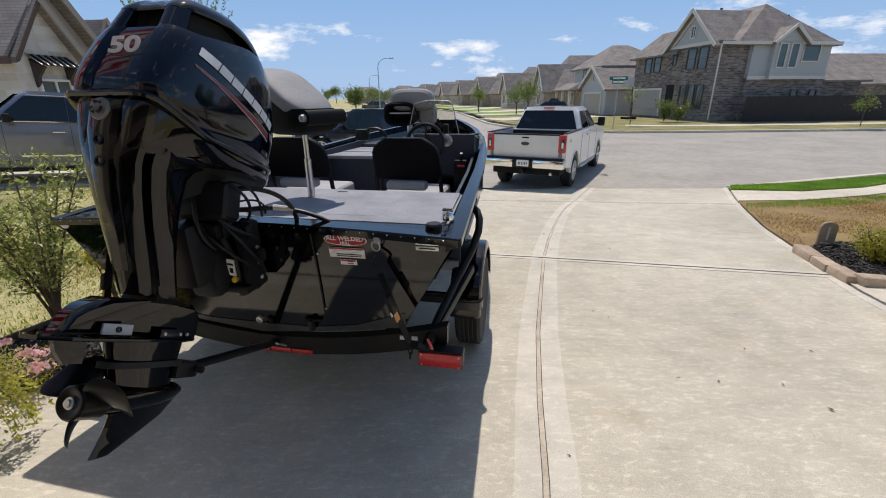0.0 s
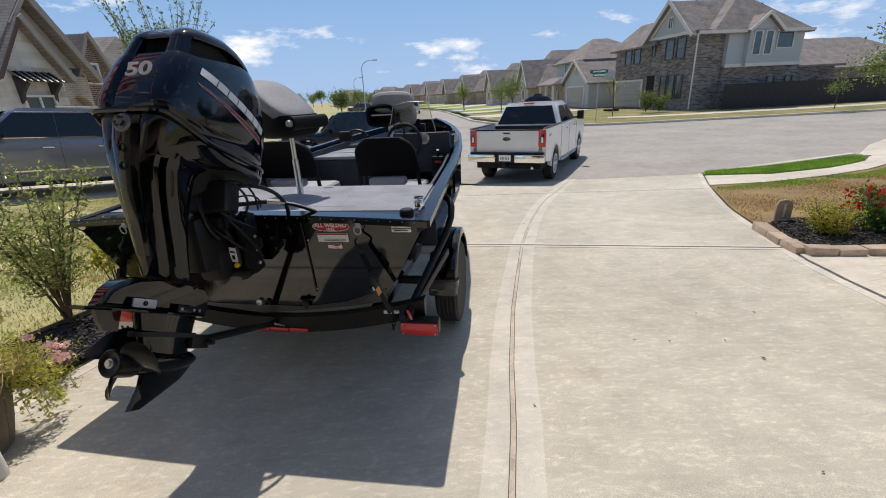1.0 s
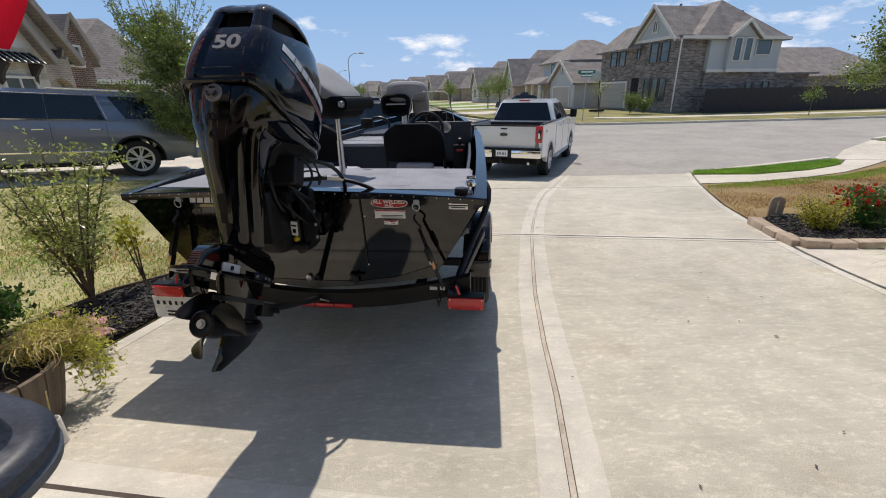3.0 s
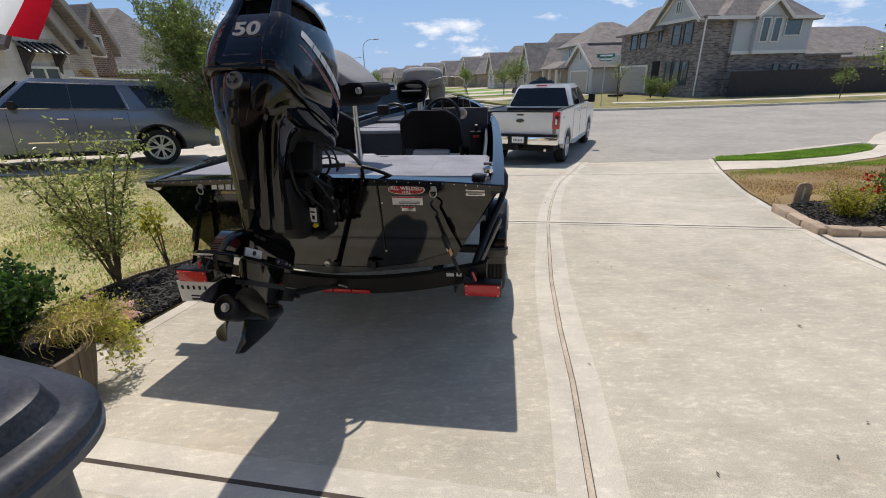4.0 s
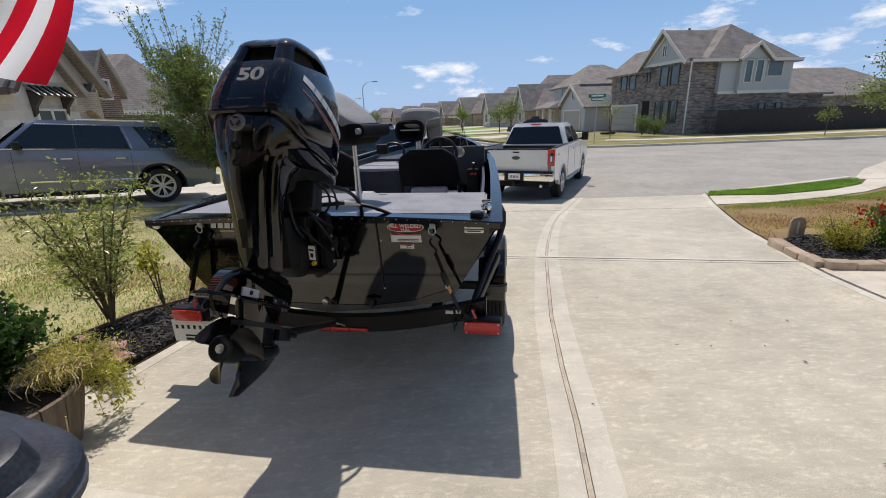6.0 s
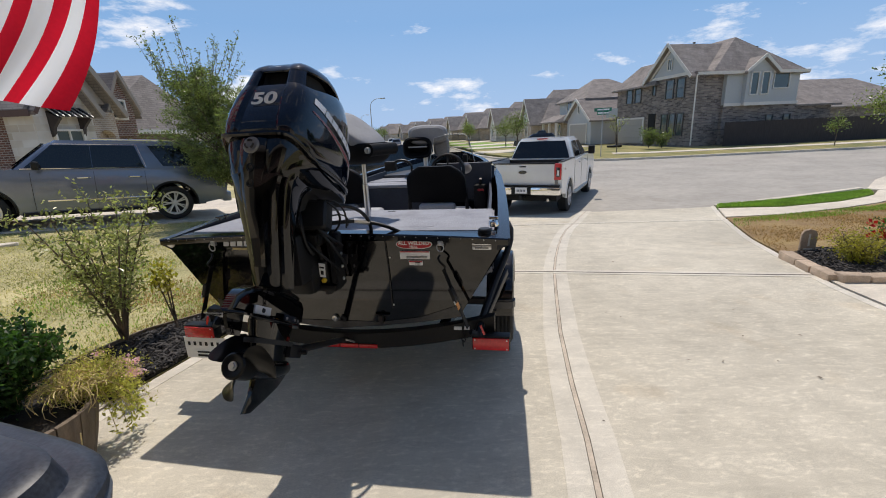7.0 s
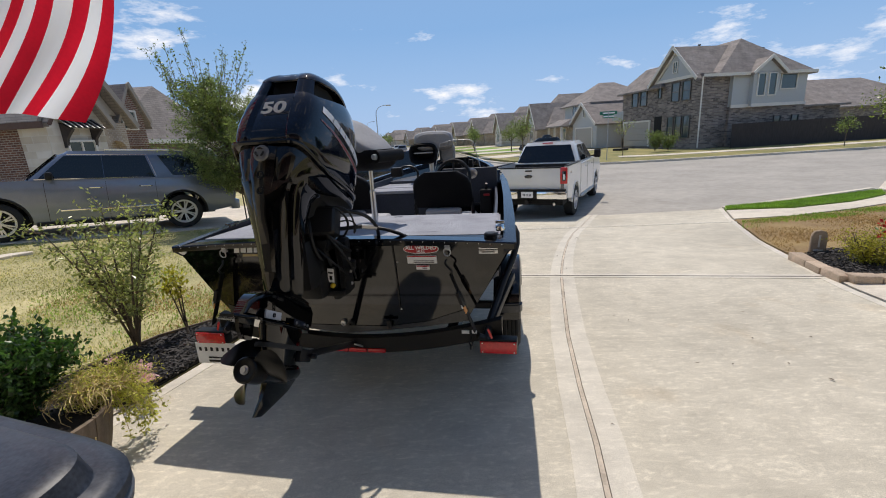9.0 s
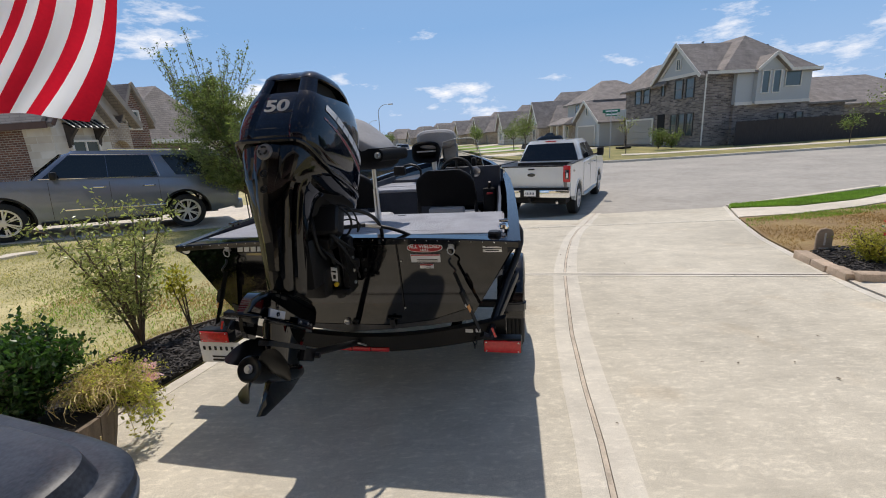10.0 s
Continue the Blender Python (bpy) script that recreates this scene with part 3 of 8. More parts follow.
def panel(la, lb, ca, cb, gap=0.006):
    """The panel between two long lines and two cross lines."""
    def cut(line, c):
        y = 5.0
        for _ in range(30):
            y = 0.5 * y + 0.5 * c(along(line, y))
        return y
    ya0, ya1, yb0, yb1 = cut(la, ca), cut(la, cb), cut(lb, ca), cut(lb, cb)
    n = 9
    left = [(along(la, ya0 + (ya1 - ya0) * i / n) + gap, ya0 + (ya1 - ya0) * i / n + gap * (1 if i == 0 else -1 if i == n else 0)) for i in range(n + 1)]
    right = [(along(lb, yb0 + (yb1 - yb0) * i / n) - gap, yb0 + (yb1 - yb0) * i / n + gap * (1 if i == 0 else -1 if i == n else 0)) for i in range(n + 1)]
    return left + right[::-1]


ER = [(3.25, -0.6)] + EDGE_R
for ca, cb in zip(CROSS, CROSS[1:]):
    for la, lb in ((EDGE_L, LJ), (LJ, ER)):
        bm = field(nb(), panel(la, lb, ca, cb), 0.5, gz, 0.12)
        part("concrete_panel", bm, M_CONC, drive, smooth=20)
# the apron by the garage
bm = field(nb(), [(-6, -9), (8, -9), (8, -0.91), (0.27, 0.56), (-2.9, 1.16), (-6, 1.75)], 1.0, lambda x, y: gz(x, y) + 0.004, 0.1)
part("garage_slab", bm, M_CONC, drive, smooth=20)
bm = field(nb(), [(-3.6, .0), (-2.98, .3), (-2.83, .83), (-2.56, 1.98), (-3.36, 1.98)], .5, gz, .1)
part("concrete_panel", bm, M_CONC, drive, smooth=20)
# the filler in the joints with its worn dark edges, and the smooth borders beside them
def ribbon(line, x0, x1, dz, material, label="", name="joint_strip", skirt=0.0):
    """A strip between two offsets to the side of a long line."""
    bm = field(nb(), [(x + x0, y) for x, y in line] + [(x + x1, y) for x, y in line[::-1]], 0.4, lambda x, y: gz(x, y) + dz, skirt)
    return part(name, bm, material, drive, label)


ribbon(LJ, -.013, .013, .0005, M_JOINT, "tan filler in the long joint")
for x0, x1 in ((-.017, -.0128), (.0128, .017)):
    ribbon(LJ, x0, x1, .0012, M_JOINT_D, "dark worn edge of the joint")
for x0, x1 in ((-.140, -.017), (.017, .150)):
    ribbon(LJ, x0, x1, .003, M_TROWEL, "smooth pale border along the joint", "trowelled_border", .008)
for i, c in enumerate(CROSS[:3]):
    x0, x1 = along(EDGE_L, c(-2)), along(ER, c(4))
    line = [(x0 + (x1 - x0) * k / 10, c(x0 + (x1 - x0) * k / 10)) for k in range(11)]
    g = (.012, .016, .010)[i]
    bm = field(nb(), strip([(x, y - g) for x, y in line], 2 * g), 0.5, lambda x, y: gz(x, y) + 0.0038, 0)
    part("joint_strip", bm, M_JOINT_D, drive, "dark open joint across the drive")
    for sgn in (1, -1):
        w = 0.12 if i == 0 else 0.06
        bm = field(nb(), strip([(x, y + sgn * g) for x, y in line], sgn * w), 0.5, lambda x, y: gz(x, y) + 0.0045, 0.01)
        part("trowelled_border", bm, M_TROWEL, drive, "smooth pale border along the joint")

line = [(x + 0.01, y) for x, y in EDGE_L[1:7]]
bm = field(nb(), strip(line, -0.11), 0.4, lambda x, y: gz(x, y) + 0.003, 0.01)
part("trowelled_border", bm, M_TROWEL, drive, "smooth pale border along the edge")
line = [(x - 0.01, y) for x, y in EDGE_R]
bm = field(nb(), strip(line, 0.09), 0.4, lambda x, y: gz(x, y) + 0.003, 0.01)
part("trowelled_border", bm, M_TROWEL, drive, "smooth pale border along the edge")

# lawns, walks and drives along the row down the side street
land("lawn_row", [(3.2, 50.5), (8.5, 50.5), (9.5, 62), (8, 80), (2, 100), (-6, 130), (-9, 130), (-3, 92), (2.2, 68)], M_GRASS_G, "green lawns before the row of houses", "lawn", 0.02, 6.0)
for x0, y0, x1, y1, w in ((3.6, 41.5, 14.8, 46.5, 4.6), (3.0, 53.5, 15.5, 54.5, 4.4), (2.2, 61.5, 14, 71, 4.4), (1.2, 76, 11, 91, 4.6), (-3, 92, 8, 108, 4.6)):
    d = Vector((x1 - x0, y1 - y0, 0)).normalized()
    n = Vector((-d.y, d.x, 0)) * w / 2
    land("row_drive", [(x0 - n.x, y0 - n.y), (x1 - n.x, y1 - n.y), (x1 + n.x, y1 + n.y), (x0 + n.x, y0 + n.y)], M_WALK, "pale concrete drive of a house in the row", "driveway", 0.04, 6.0)

# ---- houses ----
def block(parent, name, x0, x1, y0, y1, z0, z1, material, label=""):
    bm = nb()
    box(bm, ((x0 + x1) / 2, (y0 + y1) / 2, (z0 + z1) / 2), (x1 - x0, y1 - y0, z1 - z0))
    return part(name, bm, material, parent, label, smooth=0)


def gable_roof(parent, x0, x1, y0, y1, z, rise, axis="x", over=0.35, th=0.16, material=None, hip=0.0, hip2=None, name="roof"):
    """A pitched roof over a rectangle. axis: the ridge's run; hip: how far each ridge end is drawn in."""
    bm = nb()
    X0, X1, Y0, Y1 = x0 - over, x1 + over, y0 - over, y1 + over
    h2 = hip if hip2 is None else hip2
    half = (Y1 - Y0) / 2 if axis == "x" else (X1 - X0) / 2
    drop = rise * over / max(half - over, 0.1)
    if axis == "x":
        ym = (Y0 + Y1) / 2
        e = [(X0, Y0), (X1, Y0), (X1, Y1), (X0, Y1)]
        r = [(X0 + hip, ym), (X1 - h2, ym)]
        faces = [(0, 1, 5, 4), (2, 3, 4, 5), (1, 2, 5), (3, 0, 4)]
    else:
        xm = (X0 + X1) / 2
        e = [(X0, Y0), (X1, Y0), (X1, Y1), (X0, Y1)]
        r = [(xm, Y0 + hip), (xm, Y1 - h2)]
        faces = [(3, 0, 4, 5), (1, 2, 5, 4), (0, 1, 4), (2, 3, 5)]
    top = [bm.verts.new((a, b, z - drop)) for a, b in e] + [bm.verts.new((a, b, z + rise)) for a, b in r]
    bot = [bm.verts.new((a, b, z - drop - th)) for a, b in e] + [bm.verts.new((a, b, z + rise - th)) for a, b in r]
    for f in faces:
        slope = len(f) == 4 or (hip if 4 in f else h2) > 0.05
        if slope:
            bm.faces.new([top[i] for i in f])
            bm.faces.new([bot[i] for i in reversed(f)])
    rim = [(0, 1), (1, 2), (2, 3), (3, 0)]
    gab = {"x": {(1, 2): (5, h2), (3, 0): (4, hip)}, "y": {(0, 1): (4, hip), (2, 3): (5, h2)}}[axis]
    for a, b in rim:
        g = gab.get((a, b))
        if g and g[1] <= 0.05:
            for c, d in ((a, g[0]), (g[0], b)):
                bm.faces.new((top[c], top[d], bot[d], bot[c]))
        else:
            bm.faces.new((top[a], top[b], bot[b], bot[a]))
    ob = part(name, bm, material or M_ROOF, parent, smooth=0)
    return ob


def rake_trim(parent, pts, w=0.22, th=0.06, material=None, name="trim"):
    """A flat board along a line of points in space."""
    bm = nb()
    for a, b in zip(pts, pts[1:]):
        a, b = Vector(a), Vector(b)
        d = (b - a)
        L = d.length
        rot = d.to_track_quat("X", "Z").to_matrix().to_4x4()
        box(bm, (a + b) / 2, (L + th, th, w), 0.0, rot)
    return part(name, bm, material or M_TRIM, parent, smooth=0)


def gable_wall(parent, axis, at, a0, a1, z, rise, material, th=0.15, label=""):
    """A triangular wall closing a gable, in the plane x = at or y = at."""
    bm = nb()
    tri = [(a0, z), (a1, z), ((a0 + a1) / 2, z + rise)]
    mk = (lambda a, h, o: (at + o, a, h)) if axis == "x" else (lambda a, h, o: (a, at + o, h))
    lo, hi = [bm.verts.new(mk(a, h, 0)) for a, h in tri], [bm.verts.new(mk(a, h, th)) for a, h in tri]
    bm.faces.new(lo)
    bm.faces.new(hi[::-1])
    for i in range(3):
        j = (i + 1) % 3
        bm.faces.new((lo[i], lo[j], hi[j], hi[i]))
    return part("gable", bm, material, parent, label, smooth=0)


def rim_frame(w, h, f, y0, y1, z0=0.0):
    """A rectangular frame in one piece, open in the middle."""
    bm = nb()
    corners = [(-1, 0), (1, 0), (1, 1), (-1, 1)]
    loops = []
    for inset, y in ((0, y0), (0, y1), (f, y1), (f, y0)):
        loops.append([bm.verts.new((sx * (w / 2 - inset), y, z0 + (inset if not sz else h - inset))) for sx, sz in corners])
    for k in range(4):
        p, q = loops[k], loops[(k + 1) % 4]
        for i in range(4):
            j = (i + 1) % 4
            bm.faces.new((p[i], p[j], q[j], q[i]))
    return bm


FACING = {"-y": 0, "+x": 90, "-x": -90}


def facing(face, at, a, z):
    return pose(a, at, z) if face == "-y" else pose(at, a, z, 0, 0, FACING[face])


def window(parent, face, at, a, z, w, h, mull=1, bars=0, frame_m=None):
    """A framed window on a wall face: '-y', '+x' or '-x'; at: the wall plane; a: centre along; z: sill height."""
    f = 0.075
    wob = part("window", rim_frame(w, h, f, -.07, .03), frame_m or M_TRIM, parent, smooth=0, m=facing(face, at, a, z))
    for k in range(mull):
        bm = nb()
        box(bm, (-w / 2 + w * (k + 1) / (mull + 1), -0.02, h / 2), (0.06, 0.07, h - 2 * f))
        part("mullion", bm, frame_m or M_TRIM, wob, smooth=0)
    if bars:
        bm = nb()
        box(bm, (0, -0.012, h / 2), (w - 2 * f, 0.05, 0.05))
        part("glazing_bar", bm, frame_m or M_TRIM, wob, smooth=0)
    bm = nb()
    box(bm, (0, 0.005, h / 2), (w - 2 * f, 0.03, h - 2 * f))
    part("pane", bm, M_WINDOW, wob, smooth=0)
    return wob


def garage_door(parent, face, at, a, z, w, h, paint=None):
    bm = nb()
    box(bm, (0, .02, h / 2), (w, 0.04, h))
    ob = part("garage_door", bm, paint or M_GARAGE, parent, "panelled pale garage door", smooth=0, m=facing(face, at, a, z))
    for k in range(4):
        bm = nb()
        box(bm, (0, -.015, h * (k + 0.5) / 4), (w - .04, 0.05, h / 4 - 0.03), 0.01)
        part("panel", bm, paint or M_GARAGE, ob, smooth=0)
    for dx, dz, sx, sz in ((-w / 2 - .08, h / 2, .16, h), (w / 2 + .08, h / 2, .16, h), (0, h + .08, w + .32, .16)):
        bm = nb()
        box(bm, (dx, -.02, dz), (sx, .1, sz))
        part("door_trim", bm, M_TRIM, ob, smooth=0)


# corner house across the street: local x runs along its flank, y along its street front
h1 = thing("house", "two-storey mottled brick house with grey siding and hipped roof", "house", pose(20.3, 35.5, -0.30, 0, 0, 9.5), "houses")
block(h1, "wall", 0, 2.4, 0, 11.2, -0.2, 5.75, M_BRICK1, "mottled brown and grey brick")
block(h1, "wall", 2.4, 9.4, -0.25, 10, -0.2, 3.05, M_BRICK1, "mottled brown and grey brick")
block(h1, "wall", 2.4, 9.2, -0.35, 10, 3.05, 5.75, M_SIDING, "pale grey horizontal siding")
block(h1, "wall", 3.9, 6.3, -0.70, 0, 3.05, 5.75, M_SIDING, "pale grey horizontal siding")
block(h1, "wall", 9.4, 13.6, 0.3, 9, -0.2, 3.0, M_BRICK1, "mottled brown and grey brick")
block(h1, "trim", 2.35, 9.25, -0.44, -0.34, 2.95, 3.2, M_TRIM)
block(h1, "trim", 3.85, 6.35, -0.79, -0.69, 2.95, 3.2, M_TRIM)
gable_roof(h1, 1.2, 9.3, -0.2, 11.2, 5.8, 2.85, "y", 0.45, hip=3.1, hip2=4.9)
gable_roof(h1, 0, 3, 5.0, 11.2, 5.8, 1.6, "y", 0.45, hip=1.9, hip2=1.9)
gable_roof(h1, 9.2, 13.8, 0.3, 9, 3.1, 2.3, "x", 0.4, hip=0.0, hip2=4.2)
gable_roof(h1, -0.15, 4.6, 0.45, 5.95, 5.75, 2.55, "x", 0.35, hip=0.0, hip2=0.2)
gable_wall(h1, "x", -0.10, 0.9, 5.5, 5.7, 2.1, M_SIDING)
rake_trim(h1, [(-0.55, 0.1, 5.4), (-0.55, 3.2, 8.28), (-0.55, 6.3, 5.4)], 0.25)
rake_trim(h1, [(-0.14, 0.75, 5.75), (-0.14, 3.2, 7.95), (-0.14, 5.65, 5.75)], 0.22)
rake_trim(h1, [(-0.14, 0.5, 5.7), (-0.14, 5.9, 5.7)], 0.25)
window(h1, "-x", -0.12, 3.2, 6.2, 0.6, 0.95)
gable_roof(h1, 3.9, 6.3, -0.7, 3, 5.75, 0.95, "y", 0.3, hip=0.0, hip2=0.1)
gable_wall(h1, "y", -0.71, 3.9, 6.3, 5.75, 0.9, M_SIDING)
rake_trim(h1, [(3.6, -1.04, 5.5), (5.1, -1.04, 6.7), (6.6, -1.04, 5.5)])
for a in (4.6, 5.6):
    window(h1, "-y", -0.72, a, 3.75, 0.75, 1.75, 0)
window(h1, "-y", -0.37, 7.45, 4.2, 1.55, 1.4, 0)
for a in (1.75, 3.1, 7.6, 9.0):
    window(h1, "-x", -0.02, a, 3.85, 1.05, 1.6, 0, 1, M_FRAME_D)
window(h1, "-x", -0.02, 5.2, 4.3, 0.5, 1.0, 0, 0, M_FRAME_D)
for a in (1.5, 2.5, 3.5):
    window(h1, "-x", -0.02, a, 0.75, 0.85, 1.9, 0, 1, M_FRAME_D)
window(h1, "-y", -0.27, 6.9, 1.3, 0.7, 0.9, 0, 0, M_FRAME_D)
window(h1, "-y", -0.27, 8.6, 1.3, 0.7, 0.9, 0, 0, M_FRAME_D)
# no recess is cut: a near-black panel carries the entry's shade
block(h1, "door", -0.05, 0.0, 4.75, 5.75, 0, 2.75, M_DARK, "deep dark entry")
garage_door(h1, "-x", -0.04, 8.6, 0.05, 4.2, 2.3)
bm = nb()
tube(bm, [(-0.08, -0.08, 0.0), (-0.08, -0.08, 5.5)], 0.06, 6)
part("downpipe", bm, M_TRIM, h1, "pale painted downpipe at the corner")
rake_trim(h1, [(-0.45, -0.67, 5.5), (9.75, -0.67, 5.5)], 0.22)
for x, y, z, h in ((4.2, 6.0, 8.5, .45), (6.6, 1.6, 7.35, .4), (7.2, 5.0, 7.75, .35)):
    bm = nb()
    lathe(bm, [(z - .3, .07), (z + h - .1, .07), (z + h - .1, .12), (z + h, .12), (z + h, 0)], "z", (x, y, 0), 10)
    part("roof_vent", bm, M_FRAME_D, h1, "small dark roof vent")

# dark stained fence behind the far lawn
fence = thing("fence", "tall dark-stained board fence behind the lawn", "fence", pose(22.2, 34.2, -0.44, 0, 0, 3.0))
for k in range(2):
    bm = nb()
    box(bm, (20, 0.06, 0.5 + k * 0.9), (40, 0.05, 0.09))
    part("rail", bm, M_FENCE, fence, smooth=0)
bm = nb()
box(bm, (0, 0, 0.93), (0.147, 0.022, 1.86))
me_board = mesh_of(bm, "board", M_FENCE, 0)
for i in range(266):
    b = new("board", me_board)
    b.parent = fence
    b.location = (i * 0.15, 0, 0.012 * math.sin(i * 2.3))

# grey house with a gabled garage, next along the side street
h2 = thing("house", "two-storey grey house with a gabled brick garage and porch", "house", pose(16.8, 50.5, -0.42, 0, 0, 6), "houses")
block(h2, "wall", 0, 9, 0, 11, 0, 3.0, M_BRICK3)
block(h2, "wall", 0.8, 9, 2.2, 11, 3.0, 5.5, M_SIDING)
gable_roof(h2, 0.8, 9, 2.2, 11, 5.5, 2.3, "x", 0.5, hip=3.2, hip2=4)
block(h2, "wall", -0.4, 6, -1.6, 5.2, 0, 2.9, M_SIDING, "grey painted garage wall")
gable_roof(h2, -0.4, 6, -1.6, 5.2, 2.9, 2.2, "x", 0.4, hip=0.0, hip2=0.4)
gable_wall(h2, "x", -0.38, -1.6, 5.2, 2.9, 2.1, M_SIDING)
rake_trim(h2, [(-0.85, -2.05, 2.6), (-0.85, 1.8, 5.1), (-0.85, 5.65, 2.6)], 0.3)
window(h2, "-x", -0.42, 1.8, 3.5, 0.5, 1.1, 0)
garage_door(h2, "-x", -0.44, 1.8, 0.05, 4.6, 2.2)
window(h2, "-x", 0.78, 7.5, 3.7, 1.5, 1.5, 1)
window(h2, "-x", 0.78, 4.6, 3.8, 0.9, 1.3, 1)
window(h2, "-x", -0.02, 9.2, 0.9, 1.6, 1.6, 1)
window(h2, "-y", 2.18, 3.0, 3.8, 0.9, 1.3, 1)
gable_roof(h2, -1.8, 1.2, 5.4, 11, 2.9, 0.7, "y", 0.3, hip=0.8)
for yy in (5.7, 8.2, 10.6):
    block(h2, "post", -1.75, -1.5, yy, yy + 0.25, 0, 2.75, M_TRIM)

# the row beyond, down the side street
ROW = [(15.6, 66.5, 4, 8.8, 12, 3.1, 4.9, M_BRICK3), (12.2, 82.5, 6, 9, 12, 3.0, 4.4, M_STUCCO), (8.5, 99, 8, 9, 12, 3.0, 4.2, M_BRICK3), (4.5, 116, 9, 9, 12, 3.0, 4.2, M_BRICK3),
       (-0.5, 134, 12, 9, 12, 3.0, 4.0, M_STUCCO), (-6, 152, 15, 9, 12, 3.0, 4.2, M_BRICK3), (-13, 170, 20, 9, 12, 3.0, 4.0, M_BRICK3), (-22, 186, 35, 10, 13, 3.0, 4.0, M_STUCCO), (-36, 196, 60, 10, 13, 3.0, 3.8, M_BRICK3)]
for k, (x, y, r, w, d, e, rise, mt) in enumerate(ROW):
    h = thing("house", "distant one-storey house with a tall brown roof along the side street", "house", pose(x, y, -0.44, 0, 0, r), "houses")
    block(h, "wall", 0, w + 4, 0, d, -0.1, e, mt)
    gable_roof(h, 0, w + 4, 0, d, e, rise, "x", 0.45, hip=3.6, hip2=5.0)
    block(h, "wall", -1.8, 3, 1.2, 6.8, 0, e, mt)
    gable_roof(h, -1.8, 4.5, 1.2, 6.8, e, rise * 0.72, "x", 0.4, hip=0.0, hip2=0.3)
    gable_wall(h, "x", -1.78, 1.2, 6.8, e, rise * 0.70, M_SIDING if k == 0 else mt)
    rake_trim(h, [(-2.25, 0.75, e - 0.3), (-2.25, 4.0, e + rise * 0.72 - 0.1), (-2.25, 7.25, e - 0.3)], 0.25)
    window(h, "-x", -1.82, 4.0, e + 0.6, 0.6, 1.1, 0)
    window(h, "-x", -1.82, 4.0, 0.8, 1.7, 1.6, 1)
    garage_door(h, "-x", -0.04, 9.4, 0.05, 4.4, 2.3)
    window(h, "-y", -0.02, 4.0, 1.1, 0.9, 1.4, 0)
    window(h, "-y", -0.02, 8.0, 1.1, 0.9, 1.4, 0)

# plain roofs behind the fence
for x, y, r, w, d, rise in ((43, 52, 8, 18, 13, 3.5), (68, 57, 8, 18, 13, 3.5)):
    h = thing("house", "low brown-roofed house beyond the fence", "house", pose(x, y, -0.44, 0, 0, r), "houses")
    block(h, "wall", 0, w, 0, d, 0, 3.2, M_BRICK1)
    gable_roof(h, 0, w, 0, d, 3.2, rise, "x", 0.4, hip=5.0)

# neighbouring house on the left: flank towards the drive, gable end towards the street
h3 = thing("house", "one-storey brick and white stone house with steep shingled gables", "house", pose(-13.4, 13.75, 0.10, 0, 0, -1), "houses")
block(h3, "wall", -12, -0.88, 0, 9, 0, 3.1, M_BRICK2, "red-brown brick flank")
block(h3, "wall", -0.88, 0.1, -0.05, 2.3, 0, 3.05, M_STUCCO, "white and tan cut stone")
block(h3, "wall", -0.9, -0.35, 2.3, 3.6, 0, 3.2, M_BRICK3, "tan brick beside the entry")
gable_roof(h3, -12, -0.15, -0.05, 3.55, 3.28, 2.2, "x", 0.35, hip=2.0, hip2=0.0)
gable_wall(h3, "x", -0.30, 0.1, 3.4, 3.2, 2.0, M_RAKE, 0.15, "taupe boarded gable")
gable_roof(h3, -3.0, 0.1, 0.05, 2.15, 3.2, 1.45, "x", 0.28, hip=1.0, hip2=0.0)
gable_wall(h3, "x", 0.0, 0.0, 2.2, 3.04, 1.5, M_STUCCO, 0.1, "white and tan cut stone")
rake_trim(h3, [(0.25, 1.75, 5.36), (0.25, 3.92, 2.78)], 0.22, 0.07, M_RAKE)
rake_trim(h3, [(0.25, 0.9, 4.35), (0.25, 1.75, 5.36)], 0.12, 0.05, M_RAKE)
rake_trim(h3, [(0.43, 1.1, 4.58), (0.43, 2.44, 2.74)], 0.19, 0.07, M_RAKE)
rake_trim(h3, [(0.41, -0.22, 2.74), (0.41, 1.1, 4.56)], 0.10, 0.05, M_FASCIA)
rake_trim(h3, [(-12, -0.40, 2.72), (0.30, -0.40, 2.72)], 0.2, material=M_FASCIA)
window(h3, "+x", 0.12, 1.1, 0.75, 1.2, 1.5, 1)
# the arch of the entry
bm = nb()
side = [(2.32, 0.0), (2.32, 2.9), (3.55, 2.9), (3.55, 0.0), (3.40, 0.0)] + arc(2.95, 1.75, 0.48, 0, 180, 10) + [(2.47, 0.0)]
a_, b_ = [bm.verts.new((0.0, y, z)) for y, z in side], [bm.verts.new((-0.3, y, z)) for y, z in side]
bm.faces.new(a_)
bm.faces.new(b_[::-1])
for k in range(len(side)):
    bm.faces.new((a_[k], b_[k], b_[(k + 1) % len(side)], a_[(k + 1) % len(side)]))
part("entry_arch", bm, M_BRICK3, h3, "tan brick entry arch", smooth=0)
# second gable over the lower roof
block(h3, "wall", -2.4, -0.18, 3.5, 4.95, 2.0, 3.3, M_BRICK2)
gable_roof(h3, -6, -0.3, 3.5, 4.95, 3.3, 1.2, "x", 0.25, hip=1.0, hip2=0.0)
gable_wall(h3, "x", -0.32, 3.5, 4.95, 3.27, 1.17, M_BRICK2)
rake_trim(h3, [(0.0, 4.235, 4.50), (0.0, 5.12, 3.0)], 0.17, 0.07, M_RAKE)
rake_trim(h3, [(-0.03, 3.35, 3.0), (-0.03, 4.235, 4.48)], 0.1, 0.05, M_RAKE)
window(h3, "+x", -0.16, 4.02, 2.66, 0.85, 0.80, 1, 1)
